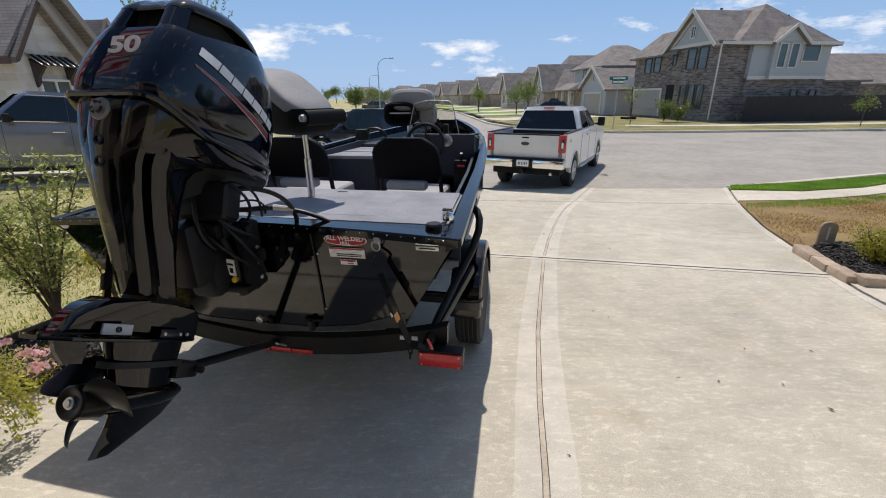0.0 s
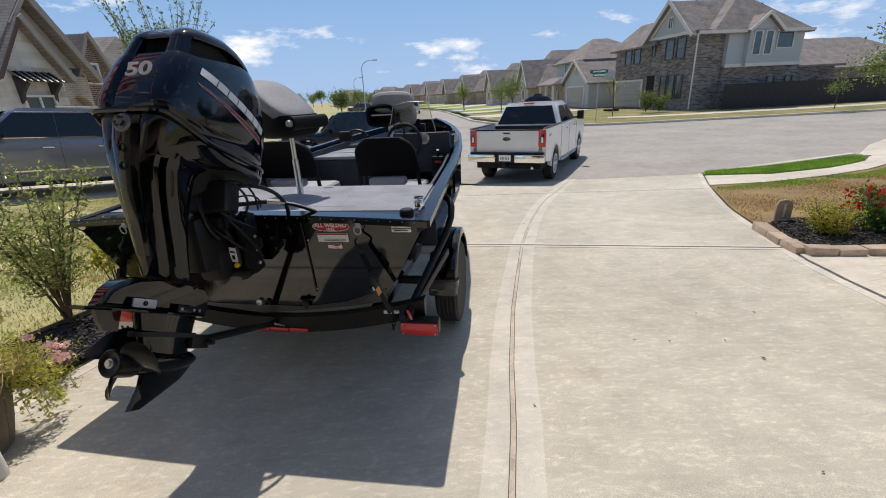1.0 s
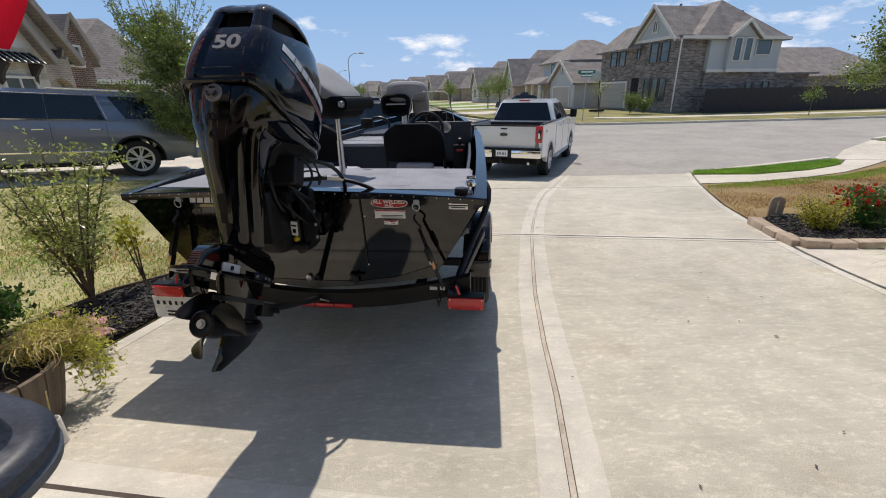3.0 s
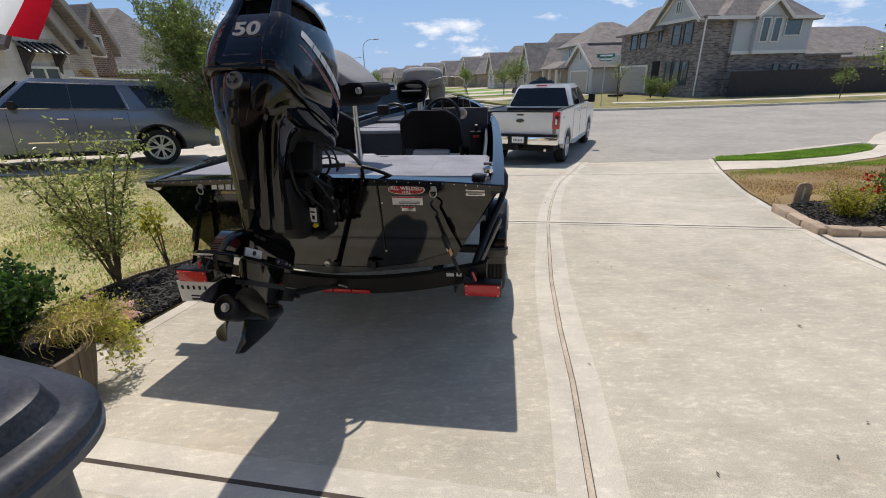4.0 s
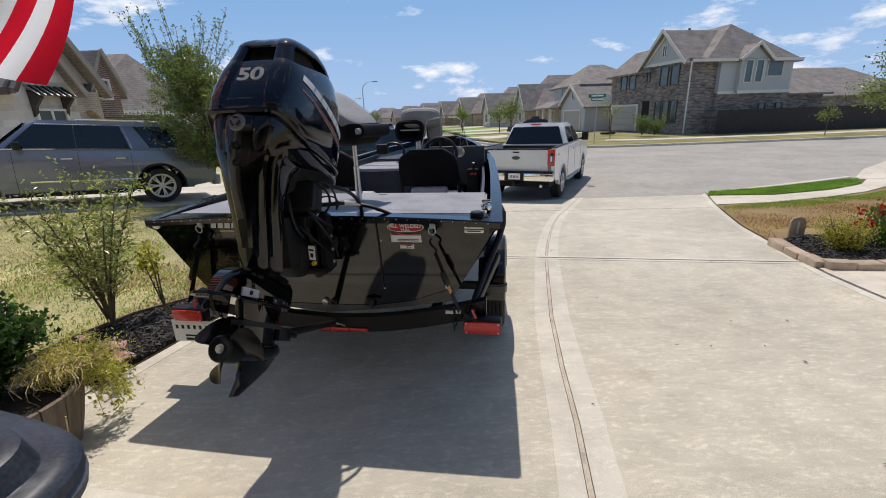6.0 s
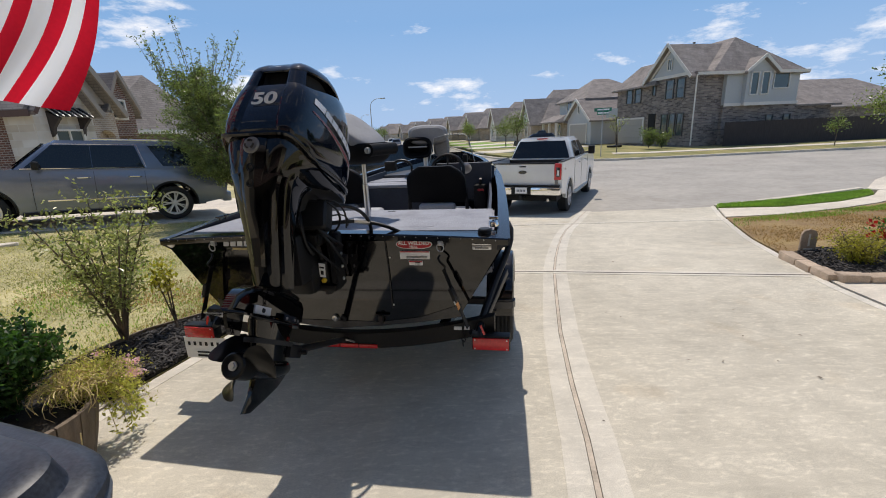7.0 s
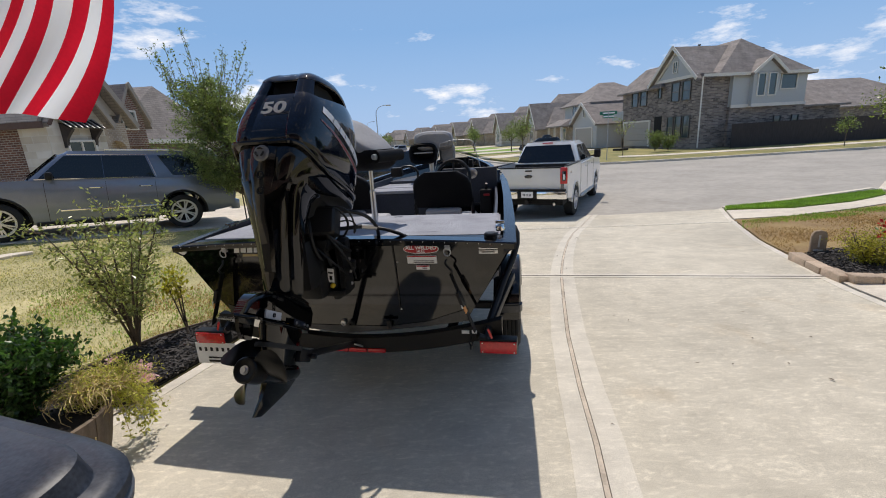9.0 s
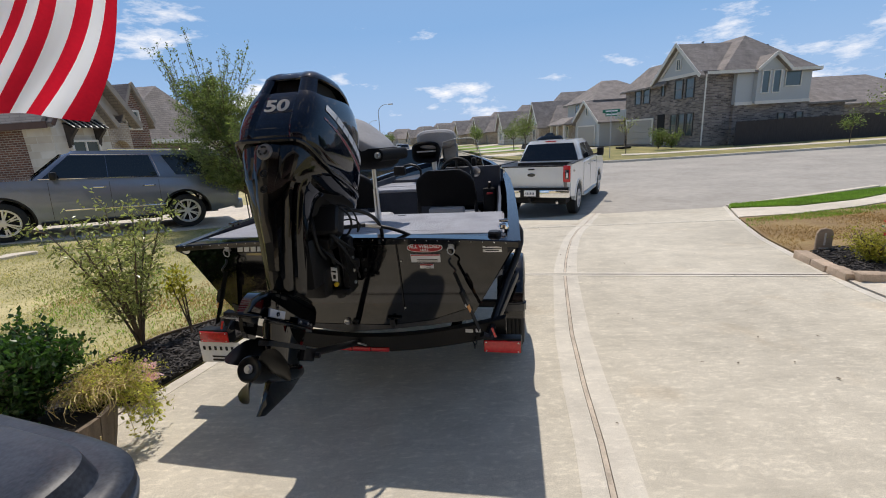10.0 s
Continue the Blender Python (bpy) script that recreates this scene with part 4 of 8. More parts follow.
gable_roof(h3, -12, -1.0, 3.5, 12.5, 2.5, 2.42, "x", 0.45, hip=3.5, hip2=1.0)
block(h3, "wall", -12, -1.0, 3.7, 12.3, 0, 2.45, M_STUCCO)
rake_trim(h3, [(-0.52, 3.1, 2.2), (-0.52, 12.9, 2.2)], 0.2, 0.06)
garage_door(h3, "+x", -0.96, 8.0, 0.05, 4.6, 2.0)
bm = nb()
quad(bm, (0.1, 0.35, 2.97), (0.1, 1.85, 2.97), (0.55, 1.85, 2.62), (0.55, 0.35, 2.62))
bmesh.ops.solidify(bm, geom=bm.faces[:], thickness=0.05)
aw = part("awning", bm, M_DARK, h3, "dark standing-seam metal awning over the window", smooth=0)
for k in range(7):
    bm = nb()
    y = 0.38 + 1.44 * k / 6
    tube(bm, [(0.1, y, 2.99), (0.55, y, 2.64)], 0.022, 4)
    part("seam", bm, M_GALV, aw, smooth=0)
for y in (0.50, 1.70):
    bm = nb()
    side_body(bm, [(0.1, 2.82), (0.52, 2.58), (0.42, 2.48), (0.24, 2.28), (0.18, 2.02), (0.1, 1.98)], 0.06, 0)
    part("bracket", bm, M_FENCE, aw, "stained wooden bracket", smooth=0, m=pose(0, y, 0, 0, 0, -90))

# our own house, unseen behind the camera: limestone front with an open garage
h0 = thing("house", "cream limestone garage front with its door standing open", "house", pose(-0.7, -2.5, 0.06, 0, 0, 170), "houses")
# walls are sized and coloured to bounce warm light into the shade
for x0, x1, y0, y1, z0, z1 in ((-9, -3.2, 0, .25, 0, 4.4), (2.2, 9, 0, .25, 0, 4.4), (-9, 9, 9.8, 10, 0, 4.4), (-9, -8.8, .25, 9.8, 0, 4.4), (8.8, 9, .25, 9.8, 0, 4.4), (2.2, 2.72, -2.3, 0, 0, 2.9)):
    block(h0, "wall", x0, x1, y0, y1, z0, z1, M_LIME)
# added dark brick and taupe lining keep the motor's reflections dark
block(h0, "lintel_wall", -3.2, 2.2, 0, .25, 2.4, 4.4, M_BRICK2, "red-brown brick above the garage opening")
for x0, x1, y0, y1 in ((-3.4, -3.2, .25, 6.5), (2.2, 2.4, .25, 6.5), (-3.4, 2.4, 6.5, 6.7)):
    block(h0, "inner_wall", x0, x1, y0, y1, 0, 2.7, M_RAKE)
block(h0, "ceiling_board", -3.4, 2.4, 0.25, 6.7, 2.7, 2.78, M_RAKE)
gable_roof(h0, -9, 9, 0.1, 10, 4.5, 4.2, "x", 0.45, hip=4)

# ---- the boat on its trailer ----
M_SILVER = mat("silver_print", (0.62, 0.63, 0.65), 0.45, vary=0.06)
BOAT = pose(-1.0, 1.80, 0.02, 0, 0, -10)
boat = thing("fishing_boat", "glossy black aluminium fishing boat with carpeted decks, resting on a trailer", "boat", BOAT)
SECT = [(0.0, 1.012, 1.066, .80, .715, .735, .60, .50), (0.6, 0.99, 1.10, .81, .72, .745, .61, .54), (1.5, .945, 1.115, .80, .72, .74, .60, .53), (2.4, .88, 1.14, .76, .74, .70, .61, .52),
        (3.3, .76, 1.18, .64, .78, .57, .64, .52), (4.1, .58, 1.22, .45, .86, .38, .72, .54), (4.7, .36, 1.26, .25, .96, .19, .84, .62), (5.1, .16, 1.29, .10, 1.08, .07, 1.0, .80)]


def rake(z):
    """How far the transom leans in towards the keel."""
    return (1.09 - z) * .13


def crown(u):
    """Height of the transom's rim, which falls a little to the corners."""
    return 1.110 - .031 * u * u


def hull_ring(s, inset=0.0, drop=0.0):
    v, g, gzz, a, az, c, cz, k = s
    right = [(g - inset, v, gzz - drop), (a - inset, v, az), (c - inset, v, cz + inset * 0.5), (0.28, v, k + (cz - k) * 0.33 + inset), (0, v, k + inset)]
    if v == 0:
        right = [(x, rake(z), z) for x, y, z in right]
    return [(-x, y, z) for x, y, z in right[:-1]] + right[::-1]


bm = nb()
vs = ring_loft(bm, [hull_ring(s) for s in SECT], close=False, cap=False)
bm.faces.new(vs[0])
bm.faces.new(vs[-1])
bmesh.ops.bevel(bm, geom=[e for e in bm.edges if all(v.co.y < .09 for v in e.verts)], offset=0.012, segments=2, affect="EDGES")
part("hull", bm, M_BLACK, boat, "glossy black welded hull with sloping sides")
# gunwale: a flat rolled rim round the boat
for sg in (1, -1):
    bm = nb()
    rings = []
    for v, g, h, *_ in SECT:
        w = 0.055 if g > 0.3 else 0.04
        rings.append([(sg * (g + .012), v, h - .02), (sg * (g + .012), v, h + .012), (sg * (g - w), v, h + .016), (sg * (g - w), v, h - .05)])
    ring_loft(bm, rings)
    part("gunwale", bm, M_GUNW, boat, "black painted rolled gunwale")
bm = nb()
rings = []
for k in range(21):
    u = -1.012 + 2.024 * k / 20
    z = crown(u)
    rings.append([(u, -.012, z - .034), (u, -.012, z - .006), (u, -.006, z), (u, .075, z), (u, .08, z - .004), (u, .08, z - .034)])
ring_loft(bm, rings)
part("transom_cap", bm, M_BLACK, boat, "black rolled rim along the transom")
# small bright steel dots added to imitate the glints along the rim
bm = nb()
lathe(bm, [(0, .0028), (-.002, .002), (-.002, .0005)], "y", (0, 0, 0), 6)
me_glint_dot = mesh_of(bm, "rivet", M_STEEL, 40)
for k in range(33):
    rv = new("rivet", me_glint_dot)
    rv.parent = boat
    rv.location = (-.95 + k * .0594, -.013, crown(-.95 + k * .0594) - .012)
# decks and cockpit
bm = nb()
slab(bm, [(-.935, .15), (.935, .15), (.90, .83), (-.90, .83)], 1.02, 1.086, 0.012)
part("aft_deck", bm, M_CARPET, boat, "grey carpeted aft deck")
bm = nb()
slab(bm, [(-.88, .80), (.88, .80), (.78, 2.9), (-.78, 2.9)], .60, .66)
part("cockpit_floor", bm, M_CARPET, boat, "grey carpeted cockpit floor")
bm = nb()
slab(bm, [(-.76, 2.75), (.76, 2.75), (.70, 3.18), (-.70, 3.18)], .96, 1.080, 0.012)
part("bow_deck", bm, M_CARPET, boat, "grey carpeted step of the bow deck")
bm = nb()
slab(bm, [(-.70, 3.18), (.70, 3.18), (.60, 3.65), (.35, 4.4), (-.35, 4.4), (-.60, 3.65)], .96, 1.112, 0.012)
part("bow_panel", bm, M_INNER, boat, "dark blue-grey panel over the bow")
for v, w in ((.835, 1.78), (2.75, 1.5)):
    bm = nb()
    box(bm, (0, v, .83), (w, .02, .40))
    part("bulkhead", bm, M_INNER, boat, "blue-grey painted bulkhead")
for sg in (1, -1):
    bm = nb()
    ring_loft(bm, [[(sg * (g - .10), v, h - .02), (sg * (g - .12), v, h - .02), (sg * (a - .05), v, .62), (sg * (a - .03), v, .62)] for v, g, h, a, *_ in SECT[1:5]])
    part("inner_side", bm, M_INNER, boat, "blue-grey inner side panel")
bm = nb()
slab(bm, [(-.95, .075), (.95, .075), (.945, .152), (-.945, .152)], 1.03, 1.084, 0.003)
part("aft_strip", bm, M_GUNW, boat, "smooth dark painted strip behind the transom rim")
# one hatch in the aft deck with its pull slot
bm = nb()
slab(bm, [(-.10, .25), (.585, .25), (.585, .775), (-.10, .775)], 1.082, 1.0868, 0.001)
hh = part("hatch", bm, M_CARPET, boat, "carpeted deck hatch")
bm = nb()
box(bm, (.18, .755, 1.0868), (.055, .022, .004), .0015)
part("latch", bm, M_FLAT, hh)
# deck fittings
bm = nb()
lathe(bm, [(1.088, .036), (1.104, .036), (1.112, .030), (1.112, .0)], "z", (.886, .105, -.004), 20)
part("filler_cap", bm, M_FLAT, boat, "black round filler cap")
bm = nb()
lathe(bm, [(1.10, .030), (1.115, .030), (1.13, .022), (1.135, .0)], "z", (.93, .20, 0), 16)
box(bm, (.93, .20, 1.145), (.05, .016, .016), .005)
part("deck_plate", bm, M_CHROME, boat, "small chrome deck fitting")
bm = nb()
box(bm, (-.93, .45, 1.13), (.03, .12, .012), .005)
box(bm, (-.93, .42, 1.12), (.012, .012, .03))
box(bm, (-.93, .48, 1.12), (.012, .012, .03))
part("cleat", bm, M_BLACK, boat)
# transom fittings
def raked(bm):
    """Lay what was drawn on an upright transom onto the leaning one."""
    for v in bm.verts:
        v.co.y += rake(v.co.z)
    return bm


# dull strip along the foot of the transom, greyer than the hull above
M_FOOT = mat("dull_black_paint", (0.035, 0.035, 0.036), 0.22, vary=0.3, scale=4, spec=0.5)
bm = nb()
FOOT = [(-.755, .69, .612), (-.515, .60, .568), (-.28, .562, .536), (0, .560, .505), (.28, .562, .536), (.515, .60, .568), (.755, .69, .612)]
ring_loft(bm, [[(u, -.004, top), (u, .001, top), (u, .001, low), (u, -.004, low)] for u, top, low in FOOT])
part("transom_foot", raked(bm), M_FOOT, boat, "dull grey-black strip along the transom's foot")
for sg in (1, -1):
    bm = nb()
    pts = [(sg * .665 + .018 * math.cos(a), -.03 - .0, 1.035 + .022 * math.sin(a)) for a in np.linspace(0, 2 * math.pi, 17)]
    tube(bm, pts, .0035, 6)
    box(bm, (sg * .665, -.008, 1.055), (.03, .018, .03), .005)
    part("tie_eye", raked(bm), M_GALV, boat, "bright steel tie-down eye")
    bm = nb()
    tube(bm, bez((sg * .665, -.035, 1.0), (sg * .63, -.06, .97), (sg * .72, -.06, .95), (sg * .68, -.045, .92)), .006, 6)
    part("hook", bm, M_FLAT, boat)
    lower = (sg * .80, -.05, .60)
    a, b = Vector((sg * .68, -.04, .925)), Vector(lower)
    rot = (b - a).to_track_quat("X", "Y").to_matrix().to_4x4()
    bm = nb()
    box(bm, (a + b) / 2, ((b - a).length, .004, .042), 0, rot)
    strap = part("strap", bm, M_VINYL, boat, "black ratchet tie-down strap")
    bm = nb()
    c = a.lerp(b, .42)
    box(bm, c + Vector((0, -.012, 0)), (.085, .020, .052), .006, rot)
    bk = part("buckle", bm, M_FLAT, strap, "black ratchet buckle")
    bm = nb()
    for d in (-.022, .022):
        box(bm, c + rot @ Vector((.035, 0, d)) + Vector((0, -.024, 0)), (.020, .006, .007), .002, rot)
    part("buckle_pin", bm, M_STEEL, bk, "bright steel pin ends")
    bm = nb()
    box(bm, a.lerp(b, .58) + Vector((0, -.01, 0)), (.055, .004, .036), 0, rot)
    part("strap_label", bm, M_ORANGE, strap, "small orange label")
for u0, u1, z0, z1, lab in ((.437, .601, .962, 1.010, "white capacity label"), (.483, .559, .926, .953, "small white warning label")):
    bm = nb()
    box(bm, ((u0 + u1) / 2, -.004, (z0 + z1) / 2), (u1 - u0, .004, z1 - z0), .0015)
    lb = part("sticker", raked(bm), M_WHITE, boat, lab)
    bm = nb()
    box(bm, ((u0 + u1) / 2, -.0075, z1 - .005), (u1 - u0 - .006, .002, .006))
    part("print_bar", raked(bm), M_RED, lb, smooth=0)
    bm = nb()
    for k in range(2):
        box(bm, ((u0 + u1) / 2 + .01, -.0075, z0 + .008 + k * .009), (u1 - u0 - .05, .002, .0025))
    part("print_bar", raked(bm), M_FLAT, lb, smooth=0)
for z0 in (1.041, 1.017):
    bm = nb()
    box(bm, (.879, -.004, z0 + .01), (.098, .004, .019), .0015)
    lb = part("plate", raked(bm), M_ALU, boat, "small engraved metal plate")
    bm = nb()
    box(bm, (.879, -.0075, z0 + .01), (.07, .002, .005))
    part("print_bar", raked(bm), M_FLAT, lb, smooth=0)
# the oval hull badge with its words
bm = nb()
rings = [[(.52 + .098 * math.cos(a) * k, -.003 - d, 1.047 + (.029 + .003 * math.cos(2 * a)) * math.sin(a) * k) for a in np.linspace(0, 2 * math.pi, 33)[:-1]] for k, d in ((1, 0), (1, .003))]
ring_loft(bm, rings)
bd = part("badge", raked(bm), M_WHITE, boat, "oval red and white badge lettered all welded hull")
bm = nb()
rings = [[(.52 + .093 * math.cos(a), -.006 - d, 1.047 + (.0255 + .003 * math.cos(2 * a)) * math.sin(a)) for a in np.linspace(0, 2 * math.pi, 33)[:-1]] for d in (0, .002)]
ring_loft(bm, rings)
part("badge_field", raked(bm), M_RED, bd)


def words(body, size, parent, m, material, name="lettering", depth=0.001, shear=0.0, align="CENTER", bold=0.0):
    cu = bpy.data.curves.new(name, "FONT")
    cu.body, cu.size, cu.extrude, cu.shear, cu.align_x, cu.offset = body, size, depth, shear, align, bold
    cu.materials.append(material)
    ob = new(name, cu)
    ob.parent = parent
    ob.matrix_basis = m
    return ob


words("ALL WELDED", .0285, bd, pose(.52, -.0052, 1.046, 97.4, 0, 0), M_WHITE, "lettering", .001, 0, "CENTER", .0006)
words("HULL", .019, bd, pose(.52, -.0036, 1.0285, 97.4, 0, 0), M_WHITE, "lettering", .001, 0, "CENTER", .0004)
# maker's name on the port side of the transom: plain slanted blocks
for k in range(7):
    x = -.61 + k * .043
    bm = nb()
    quad(bm, (x, -.004, 1.036), (x + .034, -.004, 1.036), (x + .042, -.004, 1.066), (x + .008, -.004, 1.066))
    part("name_mark", raked(bm), M_SILVER, boat, "silver block mark", smooth=0)
bm = nb()
quad(bm, (-.56, -.004, 1.012), (-.40, -.004, 1.012), (-.395, -.004, 1.026), (-.555, -.004, 1.026))
part("name_mark", raked(bm), M_STRAW, boat, "small gold block mark", smooth=0)
bm = nb()
lathe(bm, [(-.004, .028), (-.008, .028), (-.008, .0)], "y", (-.955, 0, 1.055), 20)
part("round_sticker", raked(bm), M_WHITE, boat, "round white sticker")
for u, z in ((.045, .578), (-.003, .580)):
    bm = nb()
    lathe(bm, [(0, .020), (-.016, .018), (-.018, .010), (-.010, .009), (-.010, 0)], "y", (u, 0, z), 16)
    part("drain_plug", raked(bm), M_ALU if u < .02 else M_FLAT, boat)
bm = nb()
box(bm, (.291, -.010, .612), (.085, .016, .010), .003)
box(bm, (.285, -.022, .585), (.026, .03, .06), .008)
part("transducer", raked(bm), M_FLAT, boat, "black sonar transducer on a small steel bracket")
bm = nb()
tube(bm, bez((.361, -.006, 1.09), (.366, -.008, .95), (.364, -.006, .8), (.359, -.006, .66)), .0035, 6)
part("wire", raked(bm), M_FLAT, boat)

for u, z in ((.370, .970), (.358, .677)):
    bm = nb()
    lathe(bm, [(0, .006), (-.004, .005), (-.005, 0)], "y", (u + .008, -.001, z), 8)
    part("screw", raked(bm), M_STEEL, boat)


# seats
def seat(u, v, z, label):
    s = thing("boat_chair", label, "chair", BOAT @ pose(u, v, z), "boat seats")
    bm = nb()
    rings = []
    for k in range(9):
        t = k / 8
        h = .182 + .338 * t - (.02 * (t - .75) * 4 if t > .75 else 0)
        w = .27 * (1 - .06 * t) if t < .55 else .27 * (.967 - 2.1 * (t - .55) ** 2.0)
        rings.append(se_ring(0, -.10 - .06 * t - .05 * math.sin(t * 2), w, .055 * (1 - .35 * max(0, t - .6)), h, 28, 3.4))
    ring_loft(bm, rings)
    part("backrest", bm, M_VINYL, s, "black padded vinyl backrest")
    bm = nb()
    box(bm, (0, .14, .0), (.5, .46, .12), .045, None, 3)
    part("cushion", bm, M_CUSHION, s, "pale grey vinyl cushion")
    bm = nb()
    box(bm, (0, -.165, .140), (.32, .10, .070), .03, None, 3)
    part("rear_pad", bm, M_CUSHION, s, "pale grey pad under the backrest")
    for sg in (1, -1):
        bm = nb()
        tube(bm, [(sg * .25, -.05, -.02), (sg * .26, -.12, .10), (sg * .25, -.14, .3)], .018, 6)
        part("hinge_arm", bm, M_FLAT, s)
    bm = nb()
    box(bm, (0, .1, -.16), (.36, .34, .22), .02)
    part("seat_base", bm, M_FLAT, s)
    return s


seat(.361, 1.70, .838, "black vinyl helm seat with a grey cushion, on the cockpit floor")
seat(-.545, 1.70, .838, "black vinyl passenger seat with a grey cushion, on the cockpit floor")


def folded_seat(m, post, big, pad):
    s = thing("pedestal_chair", "grey and black fishing chair folded flat on a bright metal post", "seat", m, "folded pedestal seats")
    bm = nb()
    lathe(bm, [(0, .045), (.012, .045), (.02, .028), (post * .62, .026), (post * .63, .019), (post, .019)], "z", (0, 0, 0), 16)
    part("post", bm, M_ALU, s, "bright metal post")
    bm = nb()
    rings = [se_ring(.0, .02, .23 * a, .24 * a, post + h, 28, 3.2) for a, h in ((.72, .0), (.9, .025), (1.0, .06), (1.0, .12), (.93, .15))]
    ring_loft(bm, rings)
    part("cushion", bm, M_VINYL, s, "black seat pan")
    bm = nb()
    tilt = pose(0, .07, post + .20, big, 0, 0)
    rings = [[tilt @ Vector(p) for p in se_ring(0, 0, .235 * a, .27 * a, h, 32, 3.0)] for a, h in ((.80, -.06), (.95, -.045), (1.0, -.015), (1.005, .012))]
    ring_loft(bm, rings)
    part("back_shell", bm, M_VINYL, s, "black underside of the folded back")
    bm = nb()
    rings = [[tilt @ Vector(p) for p in se_ring(0, 0, .235 * a, .27 * a, h, 32, 3.0)] for a, h in ((.985, .008), (1.0, .02), (.985, .045), (.93, .068), (.84, .08), (.5, .088))]
    ring_loft(bm, rings)
    part("backrest", bm, pad, s, "padded grey vinyl back folded down")
    bm = nb()
    tube(bm, [(-.19, -.22, post + .10), (.19, -.22, post + .10)], .045, 14)
    roll = part("hinge_roll", bm, M_VINYL, s, "black padded hinge roll")
    for sg in (1, -1):
        bm = nb()
        lathe(bm, [(sg * .19, .022), (sg * .225, .020), (sg * .228, 0)], "x", (0, -.22, post + .10), 14)
        part("hinge_knob", bm, M_GALV, roll, "bright hinge knob")
    return s


folded_seat(BOAT @ pose(.060, .60, 1.07, 0, 0, 72) @ Matrix.Diagonal((.72, .72, .86, 1)), .43, 31, M_VINYL_G)


def bow_seat(m):
    """The folded bow chair seen from behind: a hollow black shell with the grey pads lying over it."""
    def along_y(cx, cz, rows):
        bm = nb()
        ring_loft(bm, [[(x, v, z) for x, z, _ in se_ring(cx, cz, hx, hz, 0, 32, 3.2)] for v, hx, hz in rows])
        return bm

    s = thing("pedestal_chair", "grey and black fishing chair folded on the bow deck", "seat", m, "folded pedestal seats")
    bm = nb()
    lathe(bm, [(0, .055), (.012, .055), (.02, .032), (.22, .030)], "z", (0, 0, 0), 16)
    part("post", bm, M_ALU, s, "bright metal post")
    shell = part("back_shell", along_y(-.075, .335, ((-.06, .10, .055), (-.19, .135, .10), (-.205, .150, .115), (-.19, .165, .132), (.12, .165, .132), (.17, .14, .11))), M_VINYL, s, "hollow black plastic shell")
    # pale bar drawn in place of the bright slot in the shell
    bm = nb()
    box(bm, (-.075, -.155, .345), (.22, .03, .016), .005)
    part("hinge_bar", bm, M_CUSHION, shell, "pale bar across the shell")
    part("backrest", along_y(.045, .485, ((-.15, .19, .085), (-.125, .218, .112), (-.05, .232, .124), (.12, .226, .118), (.22, .19, .09))), M_VINYL_G, s, "padded grey vinyl back folded down")
    part("cushion", along_y(.195, .325, ((-.06, .07, .10), (-.03, .092, .125), (.16, .095, .13), (.22, .07, .10))), M_VINYL_G, s, "grey vinyl seat pad on edge")


bow_seat(BOAT @ pose(-.135, 3.45, 1.106, 0, 0, 8) @ Matrix.Diagonal((1.1, 1.1, 1.0, 1)))

# console, wheel and screen
console = thing("helm_console", "dark boat console with gauges, steering wheel and low clear screen", "console", BOAT @ pose(.50, 2.25, .66))
bm = nb()
side_body(bm, [(0, 0), (.55, 0), (.62, .45), (.45, .62), (.12, .64), (.0, .5)], .32, .04)
part("housing", bm, M_BLACK, console, "black moulded housing")
bm = nb()
tube(bm, [(-.135 + .165 * math.cos(a), -.13 + .06 * math.sin(a), .572 + .165 * math.sin(a)) for a in np.linspace(0, 2 * math.pi, 25)], .016, 8)
for a in (1.57, 3.7, 5.7):
    tube(bm, [(-.135, -.09, .572), (-.135 + .155 * math.cos(a), -.13 + .06 * math.sin(a), .572 + .155 * math.sin(a))], .011, 6)
tube(bm, [(-.135, -.09, .572), (-.135, .08, .54)], .02, 8)
part("steering_wheel", bm, M_FLAT, console, "black steering wheel")
bm = nb()
lathe(bm, [(-.03, .052), (-.055, .052), (-.060, .044), (-.060, 0)], "y", (.05, -.01, .594), 20)
part("gauge", bm, M_ALU, console, "round silver-rimmed gauge")
bm = nb()
box(bm, (.02, -.035, .47), (.56, .03, .36), .02)
part("dash_panel", bm, M_INNER, console, "dark blue-grey dash panel")
bm = nb()
box(bm, (.03, .03, .68), (.045, .05, .10), .01)
part("switch_pod", bm, M_FLAT, console)
bm = nb()
pts = [(-.41, .33, .62), (-.345, .36, .895), (-.20, .37, .925), (-.02, .365, .92), (.03, .36, .89), (.10, .33, .62)]
bm.faces.new([bm.verts.new(p) for p in pts])
bmesh.ops.solidify(bm, geom=bm.faces[:], thickness=.006)
sc = part("windscreen", bm, M_CLEAR, console, "clear low windscreen", smooth=0)
sc.visible_shadow = False
bm = nb()
tube(bm, [(-.41, .325, .62), (-.345, .355, .90), (-.20, .365, .93), (-.02, .36, .925), (.03, .355, .895), (.10, .325, .62)], .004, 6)
part("screen_rim", bm, M_GALV, sc)
bm = nb()
box(bm, (.19, -.08, .30), (.12, .2, .28), .02)
tube(bm, [(.19, -.14, .42), (.20, -.18, .50)], .014, 6)
part("throttle_box", bm, M_FLAT, console, "black throttle box with a lever")
bm = nb()
box(bm, (.20, -.19, .39), (.06, .02, .02), .004)
part("throttle_mark", bm, M_RED, console)
